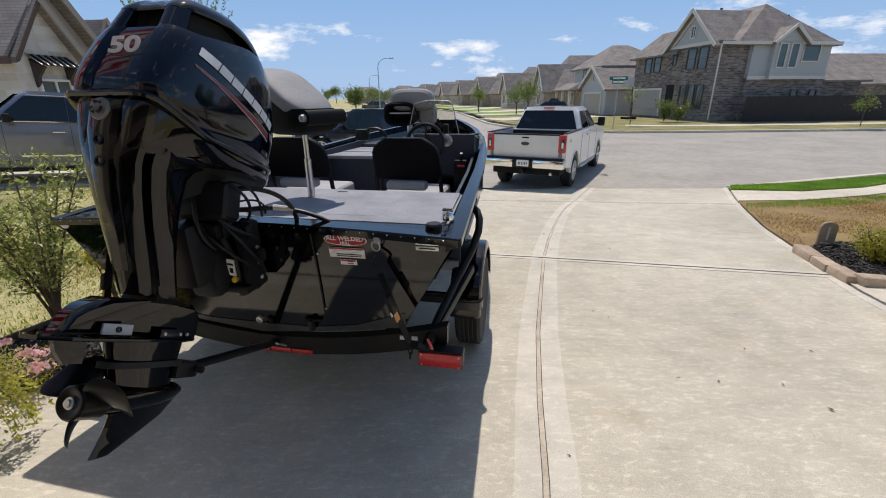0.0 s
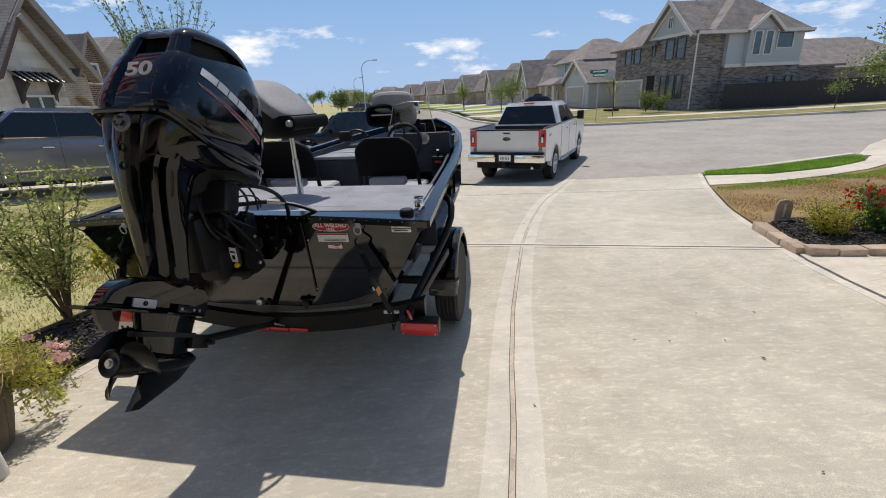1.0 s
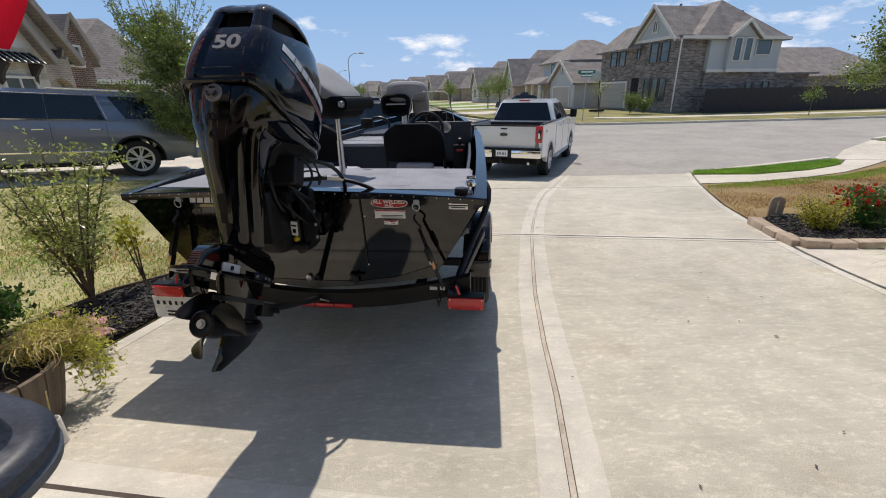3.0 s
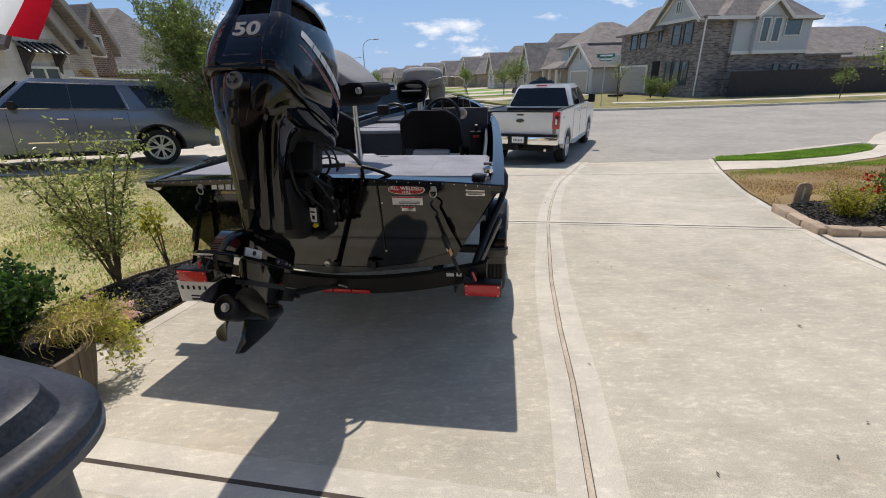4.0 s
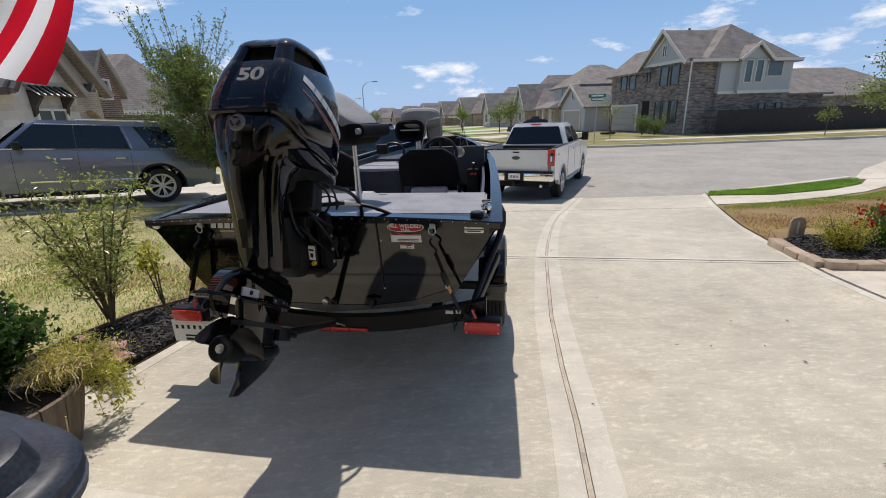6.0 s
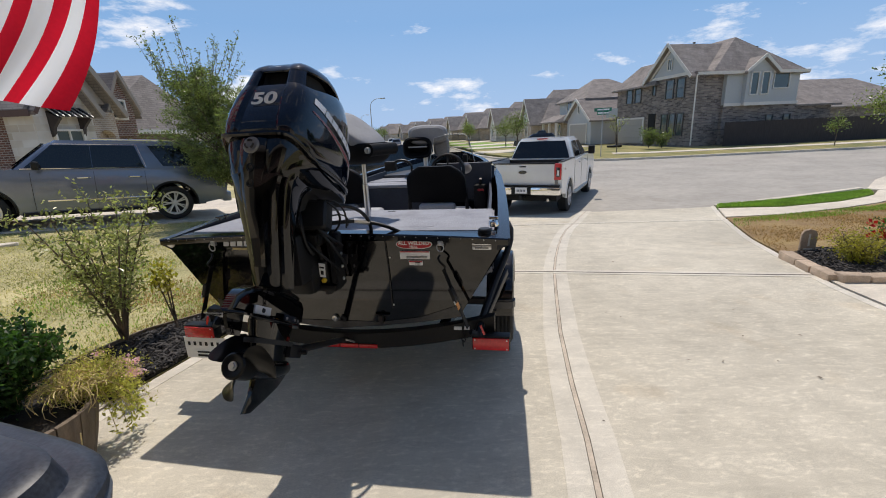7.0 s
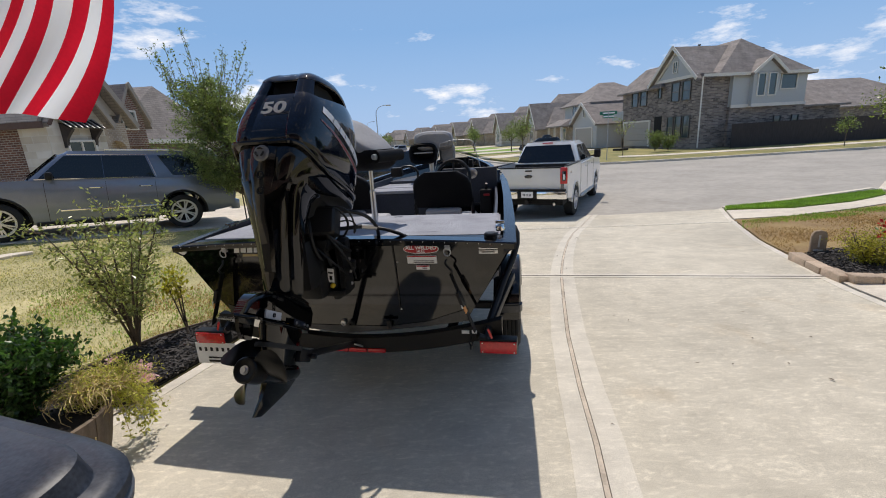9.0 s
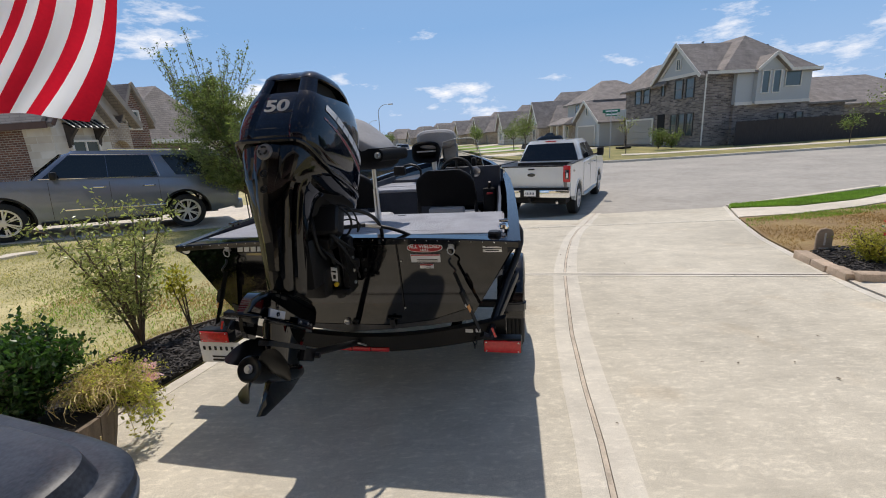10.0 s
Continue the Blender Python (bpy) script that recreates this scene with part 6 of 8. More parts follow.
# ---- trailer ----
trailer = thing("boat_trailer", "black painted single-axle boat trailer with red tail lamps", "trailer", BOAT)
bm = nb()
rings = []
for k in range(17):
    u = -.93 + 1.86 * k / 16
    z = .33 + .17 * abs(u) ** 1.9
    rings.append([(u, .155, z), (u, .215, z), (u, .215, z + .10), (u, .155, z + .10)])
ring_loft(bm, rings)
part("crossmember", bm, M_FLAT, trailer, "black curved rear crossmember")
for sg in (1, -1):
    bm = nb()
    tube(bm, [(sg * .62, .19, .45), (sg * .62, 2.6, .44), (sg * .06, 5.2, .46)], .045, 4)
    part("frame_rail", bm, M_BLACK, trailer)
    bm = nb()
    box(bm, (sg * .45, 1.45, .47), (.10, 2.2, .06), .01)
    part("bunk", bm, M_CARPET, trailer, "carpeted bunk board")
    # tail lamps
    lu = .912 if sg > 0 else -.955
    bm = nb()
    box(bm, (lu, .105, .447), (.215, .065, .085), .006)
    lampb = part("lamp_box", bm, M_FLAT, trailer, "black tail lamp housing")
    bm = nb()
    box(bm, (lu, .068, .444), (.205, .012, .072), .004)
    lens = part("lens", bm, M_LENS, lampb, "red tail lamp lens")
    bm = nb()
    for dx in (-.09, .09):
        for dz in (-.027, .027):
            lathe(bm, [(0, .005), (-.003, .004), (-.003, 0)], "y", (lu + dx, .062, .444 + dz), 6)
    part("screw", bm, M_STEEL, lens)
    bm = nb()
    tube(bm, [(sg * .80, .06, .52), (sg * .88, .11, .46)], .02, 6)
    part("lamp_bracket", bm, M_FLAT, trailer)
    # guide and fender braces, flat bars from one foot
    p, q = Vector((sg * .845, .085, .49)), Vector((sg * .985, .66, .675))
    rot = (q - p).to_track_quat("X", "Z").to_matrix().to_4x4()
    bm = nb()
    box(bm, (p + q) / 2, ((q - p).length + .02, .022, .045), .005, rot)
    part("fender_brace", bm, M_FLAT, trailer, "black flat-bar fender brace")
    bm = nb()
    tube(bm, [(sg * .835, .075, .49), (sg * .87, .28, .57), (sg * .925, .52, .68), (sg * .985, .66, .80), (sg * 1.012, .72, .89), (sg * 1.012, .76, .95), (sg * .992, .80, .985), (sg * .955, .84, 1.0)], .022, 10)
    part("guide_post", bm, M_FLAT, trailer, "black bent loading guide beside the hull")
    for v, z in ((.72, .44), (1.36, .44)):
        bm = nb()
        box(bm, (sg * .76, v, z), (.28, .045, .045), .006)
        part("fender_mount", bm, M_FLAT, trailer)
    bm = nb()
    box(bm, (sg * .868, .058, .535), (.012, .006, .06), 0, Euler((0, sg * -.35, 0)).to_matrix().to_4x4())
    part("reflector_tape", bm, M_LENS, trailer, "red and white reflector tape", smooth=0)
    # fender: rounded shoulders, a flat tread at its rear end
    bm = nb()
    rings = []
    for ang in np.linspace(178, 4, 25):
        ca, sa = math.cos(radians(ang)), math.sin(radians(ang))
        ring = []
        for w, r in ((.842, .352), (.842, .362), (.850, .371), (.868, .377), (1.005, .377), (1.022, .373), (1.030, .362), (1.036, .330), (1.030, .328), (1.024, .355), (1.010, .365), (.870, .365)):
            ring.append((sg * w, 1.04 + r * ca, .335 + r * sa))
        rings.append(ring)
    ring_loft(bm, rings)
    part("fender", bm, M_BLACK, trailer, "black moulded wheel fender")
    bm = nb()
    slab(bm, [(sg * .842, .655), (sg * .842, .74), (sg * 1.045, .74), (sg * 1.045, .70), (sg * 1.03, .672), (sg * .99, .655)][::sg], .405, .465, .010)
    part("fender_step", bm, M_FOOT, trailer, "dull black tread at the fender's rear end")
    # wheel
    bm = nb()
    lathe(bm, [(-.078, .19), (-.084, .24), (-.080, .287), (-.064, .305), (.064, .305), (.080, .287), (.084, .24), (.078, .19)], "x", (sg * .945, 1.04, .300), 36)
    ty = part("tyre", bm, M_RUBBER, trailer, "black trailer tyre")
    bm = nb()
    for k in range(5):
        lathe(bm, [(-.066 + k * .028, .305), (-.060 + k * .028, .310), (-.048 + k * .028, .310), (-.043 + k * .028, .305)], "x", (sg * .945, 1.04, .300), 36)
    part("tread", bm, M_RUBBER, ty)
    bm = nb()
    lathe(bm, [(sg * .09, .19), (sg * .06, .18), (sg * .05, .09), (sg * .085, .05), (sg * .09, 0)], "x", (sg * .930, 1.04, .300), 24)
    part("rim", bm, M_STEEL, ty)
bm = nb()
tube(bm, [(-.85, 1.04, .30), (.85, 1.04, .30)], .03, 8)
part("axle", bm, M_BLACK, trailer)
bm = nb()
for u in (-.10, .024, .148):
    box(bm, (u, .150, .353), (.118, .014, .026), .005)
part("marker_lamp", bm, M_LENS, trailer, "row of low red marker lenses")
for u, s in ((.715, .045), (.768, .03)):
    bm = nb()
    box(bm, (u, .152, .495 + .05 * (u - .715)), (s, .006, .020))
    part("sticker", bm, M_WHITE, trailer, "small white sticker", smooth=0)
bm = nb()
tube(bm, bez((-.03, .145, .392), (.0, .11, .42), (.05, .11, .41), (.06, .145, .38), 12), .006, 6)
part("shackle", bm, M_STEEL, trailer)
bm = nb()
for k in range(3):
    c = Vector((.752 - .003 * k, .135, .458 - .026 * k))
    tube(bm, [c + Vector((.010 * math.cos(a) if k % 2 else 0, .010 * math.cos(a) if not k % 2 else 0, .018 * math.sin(a))) for a in np.linspace(0, 2 * math.pi, 11)], .004, 5)
part("safety_chain", bm, M_FLAT, trailer, "short steel chain")
bm = nb()
box(bm, (-.945, .085, .325), (.30, .004, .15), .002)
pl = part("plate", bm, M_WHITE, trailer, "white paper plate under the tail lamp")
bm = nb()
for k in range(6):
    box(bm, (-1.06 + k * .042, .081, .355), (.016, .003, .026))
box(bm, (-.95, .081, .295), (.12, .003, .010))
box(bm, (-.93, .081, .270), (.16, .003, .014))
part("print_bar", bm, M_FLAT, pl, smooth=0)
bm = nb()
tube(bm, [(0, 5.0, .46), (0, 6.6, .44)], .05, 4)
tube(bm, [(0, 5.1, .46), (0, 5.05, 1.0)], .04, 4)
part("tongue", bm, M_BLACK, trailer)

# ---- vehicles ----
def wheel(parent, x, y, r, w, rim_r, sg, spokes=7, rim_m=None):
    bm = nb()
    lathe(bm, [(-w / 2 + .02, rim_r), (-w / 2, rim_r + .03), (-w / 2 + .01, r - .04), (-w / 2 + .04, r), (w / 2 - .04, r), (w / 2 - .01, r - .04), (w / 2, rim_r + .03), (w / 2 - .02, rim_r)], "x", (x, y, r), 32, False)
    ty = part("tyre", bm, M_RUBBER, parent, "black tyre")
    bm = nb()
    e = sg * (w / 2 - .015)
    lathe(bm, [(e, rim_r + .004), (e + sg * .012, rim_r), (e + sg * .012, rim_r - .022), (e - sg * .05, rim_r - .03), (e - sg * .09, rim_r * .5), (e - sg * .09, 0)], "x", (x, y, r), 32, False)
    rim = part("rim", bm, rim_m or M_RIM, ty, "bright alloy wheel")
    bm = nb()
    lathe(bm, [(e - sg * .06, .075), (e - sg * .005, .07), (e, .05), (e, 0)], "x", (x, y, r), 16)
    for k in range(spokes):
        a = 2 * math.pi * k / spokes
        for da in (-.13, .13):
            p0 = (x + e - sg * .02, y + .05 * math.cos(a), r + .05 * math.sin(a))
            p1 = (x + e - sg * .004, y + (rim_r - .012) * math.cos(a + da), r + (rim_r - .012) * math.sin(a + da))
            tube(bm, [p0, p1], .024, 4, .020)
    part("spokes", bm, rim_m or M_RIM, rim)
    # dark disc painted as the shade behind the spokes
    bm = nb()
    lathe(bm, [(e - sg * .055, rim_r - .026), (e - sg * .058, 0)], "x", (x, y, r), 20, False)
    part("brake_void", bm, M_DARK, rim)


class Cab:
    """The glasshouse: a base and a top rectangle with sloping sides between."""

    def __init__(self, y0, y1, w0, z0, y2, y3, w1, z1):
        self.v = (y0, y1, w0, z0, y2, y3, w1, z1)

    def rear(self, u, t, off=.010):
        y0, y1, w0, z0, y2, y3, w1, z1 = self.v
        return (u * lerp(w0, w1, t), lerp(y0, y2, t) - off, lerp(z0, z1, t))

    def front(self, u, t, off=.010):
        y0, y1, w0, z0, y2, y3, w1, z1 = self.v
        return (u * lerp(w0, w1, t), lerp(y1, y3, t) + off, lerp(z0, z1, t) + off)

    def side(self, sg, y, t, off=.010):
        y0, y1, w0, z0, y2, y3, w1, z1 = self.v
        return (sg * (lerp(w0, w1, t) + off), y, lerp(z0, z1, t))

    def shell(self, parent, material):
        y0, y1, w0, z0, y2, y3, w1, z1 = self.v
        bm = nb()
        rings = []
        for t, dz in ((0, 0), (.5, 0), (.86, 0), (.96, 0), (1.0, .02)):
            k = 1 if t < .9 else (1 - (t - .86) * .5)
            a, b = lerp(y0, y2, t), lerp(y1, y3, t)
            rings.append(se_ring(0, (a + b) / 2, lerp(w0, w1, t) * (k if t > .9 else 1), (b - a) / 2 * (k if t > .9 else 1), lerp(z0, z1, t) + dz, 44, 9))
        ring_loft(bm, rings)
        return part("cab", bm, material, parent, smooth=30)


def pane(parent, pts, name="window_glass", material=None, label=""):
    bm = nb()
    bm.faces.new([bm.verts.new(p) for p in pts])
    return part(name, bm, material or M_AUTOGLASS, parent, label, smooth=0)


M_RIM = mat("bright_alloy", (0.72, 0.72, 0.73), 0.3, metal=0.6, vary=0.05)
# white pickup
truck = thing("pickup_truck", "white crew-cab pickup with chrome bumper standing at the street's edge", "pickup truck", pose(2.24, 11.52, -0.60, 0, 0, -26.8), "vehicles")
R = .41
bm = nb()
side_body(bm, [(.64, .45), (.64, 1.37), (2.95, 1.37), (3.15, 1.40), (4.25, 1.33), (4.52, 1.22), (4.62, .95), (4.62, .55), (4.45, .45)] + arc(3.69, R, .50, 4, 176, 12) + [(3.15, .45)], .99, .05)
part("body", bm, M_TRUCK, truck, "white painted cab body")
for sg in (1, -1):
    bm = nb()
    side_body(bm, [(-1.10, .62), (-1.10, 1.40), (.63, 1.40), (.63, .45), (.52, .45)] + arc(0, R, .51, 4, 176, 12) + [(-.55, .56)], .05, .02, 2, sg * .945)
    part("bed_side", bm, M_TRUCK, truck, "white painted bed side")
    for cy, rr, xx in ((0, .515, .985), (3.69, .505, .975)):
        bm = nb()
        tube(bm, [(sg * xx, y, z) for y, z in arc(cy, R, rr, 2, 178, 14)], .03, 6)
        part("wheel_arch", bm, M_TRUCK, truck)
    bm = nb()
    box(bm, (sg * .95, -.25, 1.41), (.10, 1.7, .025), .008)
    part("bed_rail", bm, M_FLAT, truck, "black bed rail cap")
bm = nb()
box(bm, (0, -.22, .80), (1.8, 1.7, .06))
part("bed_floor", bm, M_DARK, truck)
bm = nb()
box(bm, (0, .60, 1.05), (1.8, .04, .6))
part("bed_front", bm, M_FLAT, truck)
bm = nb()
box(bm, (0, -1.08, 1.09), (1.62, .07, .60), .02)
tg = part("tailgate", bm, M_TRUCK, truck, "white tailgate with an oval badge")
bm = nb()
box(bm, (0, -1.105, 1.375), (1.64, .06, .035), .012)
part("tailgate_cap", bm, M_FLAT, tg)
bm = nb()
rings = [[(.105 * math.cos(a) * k, -1.117 - d, 1.16 + .045 * math.sin(a) * k) for a in np.linspace(0, 2 * math.pi, 25)[:-1]] for k, d in ((1, 0), (1, .012), (.86, .014))]
ring_loft(bm, rings)
part("oval_badge", bm, M_CARDARK, tg, "dark oval badge")
bm = nb()
box(bm, (0, -1.118, 1.30), (.17, .01, .035), .008)
part("tailgate_handle", bm, M_FLAT, tg)
for sg in (1, -1):
    bm = nb()
    box(bm, (sg * .89, -1.085, 1.17), (.18, .09, .41), .03)
    tl = part("tail_lamp", bm, M_LENS, truck, "tall red tail lamp")
    bm = nb()
    box(bm, (sg * .90, -1.1335, 1.14), (.045, .006, .13), .004)
    part("reverse_lens", bm, M_WHITE, tl)
    bm = nb()
    box(bm, (sg * .90, -1.131, 1.16), (.09, .004, .24), .004)
    part("lamp_inner", bm, M_CARDARK, tl)
    bm = nb()
    box(bm, (sg * .62, -1.20, .70), (.75, .16, .20), .04)
    part("bumper", bm, M_CHROME, truck, "bright chrome rear bumper")
bm = nb()
box(bm, (0, -1.19, .69), (.52, .14, .19), .02)
box(bm, (0, -1.14, .82), (1.9, .16, .04), .01)
part("bumper_step", bm, M_FLAT, truck, "black bumper step")
bm = nb()
box(bm, (0, -1.265, .71), (.31, .006, .155), .004)
lp = part("plate", bm, M_WHITE, truck, "pale licence plate")
bm = nb()
for k in range(6):
    box(bm, (-.10 + k * .04, -1.27, .705), (.024, .003, .06))
part("print_bar", bm, M_SUV, lp, smooth=0)
bm = nb()
box(bm, (0, -1.18, .52), (.09, .30, .08), .01)
tube(bm, [(0, -1.32, .55), (0, -1.32, .60)], .02, 8)
part("tow_hitch", bm, M_FLAT, truck)
bm = nb()
tube(bm, [(.55, -.6, .42), (.62, -1.0, .45), (.66, -1.12, .45)], .035, 8)
part("exhaust_pipe", bm, M_STEEL, truck)
bm = nb()
box(bm, (0, 1.6, .48), (1.7, 5.2, .14))
part("chassis", bm, M_DARK, truck)
for sg in (1, -1):
    for y in (0, 3.69):
        wheel(truck, sg * .86, y, R, .28, .255, sg, 6)
    bm = nb()
    tube(bm, [(sg * .95, .75, .42), (sg * .98, 1.0, .40), (sg * .98, 2.9, .40), (sg * .95, 3.1, .42)], .05, 8)
    part("running_board", bm, M_STEEL, truck, "tubular running board")
    for y in (1.35, 2.45):
        bm = nb()
        tube(bm, [(sg * 1.0, y - .11, 1.22), (sg * 1.02, y, 1.225), (sg * 1.0, y + .11, 1.22)], .016, 6)
        part("door_handle", bm, M_CHROME, truck, "chrome door handle")
    for y in (.72, 1.85, 3.0):
        bm = nb()
        box(bm, (sg * .991, y, .92), (.004, .012, .82))
        part("door_gap", bm, M_DARK, truck, smooth=0)
    bm = nb()
    box(bm, (sg * 1.14, 2.75, 1.50), (.20, .12, .26), .04)
    tube(bm, [(sg * .95, 2.80, 1.42), (sg * 1.08, 2.78, 1.44)], .03, 6)
    part("wing_mirror", bm, M_FLAT, truck, "black tow mirror")
    bm = nb()
    box(bm, (sg * .994, -.70, 1.22), (.004, .22, .06))
    part("side_mark", bm, M_CARDARK, truck, smooth=0)
cabt = Cab(.64, 3.30, .95, 1.36, .92, 2.42, .74, 1.93)
cabt.shell(truck, M_TRUCK)
pane(truck, [cabt.rear(-.90, .05), cabt.rear(.90, .05), cabt.rear(.86, .88), cabt.rear(-.86, .88)], "rear_window", None, "dark rear window")
pane(truck, [cabt.front(.90, .06), cabt.front(-.90, .06), cabt.front(-.88, .92), cabt.front(.88, .92)], "windscreen")
for sg in (1, -1):
    pane(truck, [cabt.side(sg, .95, .08), cabt.side(sg, 1.80, .08), cabt.side(sg, 1.78, .84), cabt.side(sg, 1.12, .84)], "side_window")
    pane(truck, [cabt.side(sg, 1.90, .08), cabt.side(sg, 2.85, .08), cabt.side(sg, 2.30, .84), cabt.side(sg, 1.88, .84)], "side_window")
bm = nb()
box(bm, (0, .91, 1.925), (.30, .05, .035), .01)
part("high_brake_lamp", bm, M_LENS, truck, "red high brake lamp")


def waist(z):
    """How far the flank bulges at each height, as a share of the half width."""
    return interp(z, [(.25, .955), (.45, .985), (.62, 1.0), (.80, 1.0), (.95, .992), (1.08, .975), (1.2, .95), (1.4, .93)])


def suv(name, label, m, paint, L=1.22, belt=1.25, top=1.88, wb=3.30, hw=1.0, big=True, trim=True):
    s = thing(name, label, "suv", m, "vehicles")
    R = .405
    f = wb
    bm = nb()
    side_body(bm, [(-L + .06, .46), (-L, .80), (-L + .05, belt - .05), (-L + .12, belt), (f - .85, belt), (f - .55, belt + .01), (f + .75, belt - .03), (f + 1.0, belt - .13), (f + 1.06, .92), (f + 1.06, .50), (f + .9, .32), (f + .52, .30)]
              + arc(f, R, .525, -8, 188, 14) + [(f - .56, .31), (.56, .31)] + arc(0, R, .525, -8, 188, 14) + [(-.6, .36)], hw, .07, 4)
    for k in range(1, 10):
        bmesh.ops.bisect_plane(bm, geom=bm.verts[:] + bm.edges[:] + bm.faces[:], plane_co=(0, 0, .30 + .1 * k), plane_no=(0, 0, 1))
    for v in bm.verts:
        v.co.x *= waist(v.co.z)
    part("body", bm, paint, s, smooth=40)
    for y in (0, f):
        for sg in (1, -1):
            wheel(s, sg * (hw - .15), y, R, .28, .285, sg, 7)
            # black tube stands for the shaded gap round the wheel
            bm = nb()
            pts = arc(y, R, .515, -2, 182, 16)
            tube(bm, [(sg * (hw * waist(z) - .025), a, z) for a, z in pts], .034, 8)
            part("wheel_arch", bm, M_FLAT, s)
    bm = nb()
    box(bm, (0, f / 2, .42), (hw * 2 - .3, f + 1.4, .18))
    part("underbody", bm, M_DARK, s)
    cab = Cab(-L + .08, f - .45, hw - .065, belt - .01, -L + .30, f - 1.12, hw - .24, top - .03)
    cab.shell(s, paint)
    pane(s, [cab.rear(.85, .12), cab.rear(-.85, .12), cab.rear(-.8, .85), cab.rear(.8, .85)], "rear_window")
    pane(s, [cab.front(.86, .08), cab.front(-.86, .08), cab.front(-.84, .90), cab.front(.84, .90)], "windscreen")
    a = f - 1.02
    for sg in (1, -1):
        pane(s, [cab.side(sg, 1.470, .08), cab.side(sg, f - .72, .08), cab.side(sg, f - 1.20, .87), cab.side(sg, 1.465, .87)], "side_window", None, "front door window")
        pane(s, [cab.side(sg, .52, .08), cab.side(sg, 1.462, .08), cab.side(sg, 1.457, .87), cab.side(sg, .65, .87)], "side_window", None, "rear door window")
        pane(s, [cab.side(sg, -.98, .10), cab.side(sg, .14, .10), cab.side(sg, .40, .87), cab.side(sg, -.80, .87)], "side_window", None, "rear quarter window")
        if trim:
            bm = nb()
            tube(bm, [cab.side(sg, .50, .055, .014), cab.side(sg, f - .66, .055, .014)], .011, 4)
            part("belt_trim", bm, M_CHROME, s, "chrome belt trim")
            bm = nb()
            tube(bm, [cab.side(sg, .48, .06, .016), cab.side(sg, .61, .90, .016), cab.side(sg, f - 1.24, .90, .016)], .007, 4)
            part("pillar_trim", bm, M_CHROME, s)
            bm = nb()
            box(bm, (sg * (hw + .006), 1.35, .60), (.02, 1.9, .035), .008)
            part("side_moulding", bm, M_CHROME, s, "bright door moulding")
            bm = nb()
            tube(bm, [cab.side(sg, -.7, 1.0, -.02), cab.side(sg, f - 1.9, 1.0, -.02)], .018, 6)
            rr = part("roof_rail", bm, M_CHROME, s, "bright roof rail")
            rr.location.z = .05
        for y in (.72, 1.66):
            bm = nb()
            tube(bm, [(sg * hw * .97, y - .12, belt - .18), (sg * (hw + .018), y - .09, belt - .175), (sg * (hw + .018), y + .09, belt - .175), (sg * hw * .97, y + .12, belt - .18)], .018, 6)
            part("door_handle", bm, M_CHROME if trim else paint, s)
        for y in (.52, 1.46, 2.50):
            bm = nb()
            tube(bm, [(sg * (hw * waist(z) - .003), y, z) for z in (.34, .5, .62, .8, .95, 1.08, belt - .05)], .006, 4)
            part("door_gap", bm, M_DARK, s, smooth=0)
        bm = nb()
        box(bm, (sg * (hw + .11), f - .92, belt + .09), (.22, .12, .17), .04)
        tube(bm, [(sg * (hw - .08), f - .90, belt + .03), (sg * (hw + .06), f - .91, belt + .05)], .03, 6)
        part("wing_mirror", bm, M_FLAT, s, "dark wing mirror")
        bm = nb()
        box(bm, (sg * (hw - .10), -L + .035, belt - .10), (.09, .10, .36), .02)
        part("tail_lamp", bm, M_LENS, s, "tall red tail lamp")
        bm = nb()
        box(bm, (sg * (hw - .16), f + 1.03, .82), (.34, .12, .30), .03)
        part("headlamp", bm, M_ALU, s)
        bm = nb()
        box(bm, (sg * (hw - .03), f / 2, .33), (.12, f - 1.15, .08), .02)
        part("sill", bm, M_FLAT, s, "black sill step")
    bm = nb()
    box(bm, (0, -L + .03, .50), (hw * 2 - .08, .22, .26), .05)
    part("rear_bumper", bm, paint, s)
    bm = nb()
    box(bm, (0, f + 1.06, .82), (1.2, .05, .36), .02)
    part("grille", bm, M_CHROME, s)
    return s


suv("suv", "long grey sport utility vehicle with bright wheels on the neighbouring drive", pose(-7.58, 10.70, -0.14, 3.8, 0, 127.7), M_SUV)
suv("suv", "dark sport utility vehicle parked across the street", pose(-2.15, 17.55, -0.60, 0, 0, 88), M_CARDARK, 1.1, 1.12, 1.85, 2.95, .98, trim=False)


def far_car(x, y, z, rz, paint, label, tall=False):
    s = thing("car", label, "car", pose(x, y, z, 0, 0, rz), "vehicles")
    bm = nb()
    side_body(bm, [(-.9, .35), (-.95, .95), (3.5, .9), (3.65, .4)] + arc(2.75, .33, .38, 0, 180, 8) + arc(0, .33, .38, 0, 180, 8), .9, .05)
    part("body", bm, paint, s)
    c = Cab(-.7 if not tall else .7, 2.5, .86, .92, -.3 if not tall else .95, 1.7, .68, 1.5 if not tall else 1.75)
    c.shell(s, paint)
    pane(s, [c.rear(-.85, .1), c.rear(.85, .1), c.rear(.82, .85), c.rear(-.82, .85)], "rear_window")
    for sg in (1, -1):
        pane(s, [c.side(sg, -.3 if not tall else .95, .1), c.side(sg, 2.1, .1), c.side(sg, 1.55, .82), c.side(sg, -.1 if not tall else 1.05, .82)], "side_window")
    for sg in (1, -1):
        for yy in (0, 2.75):
            bm = nb()
            lathe(bm, [(-.1, .2), (-.11, .33), (.11, .33), (.1, .2)], "x", (sg * .78, yy, .33), 16)
            part("tyre", bm, M_RUBBER, s)
    return s


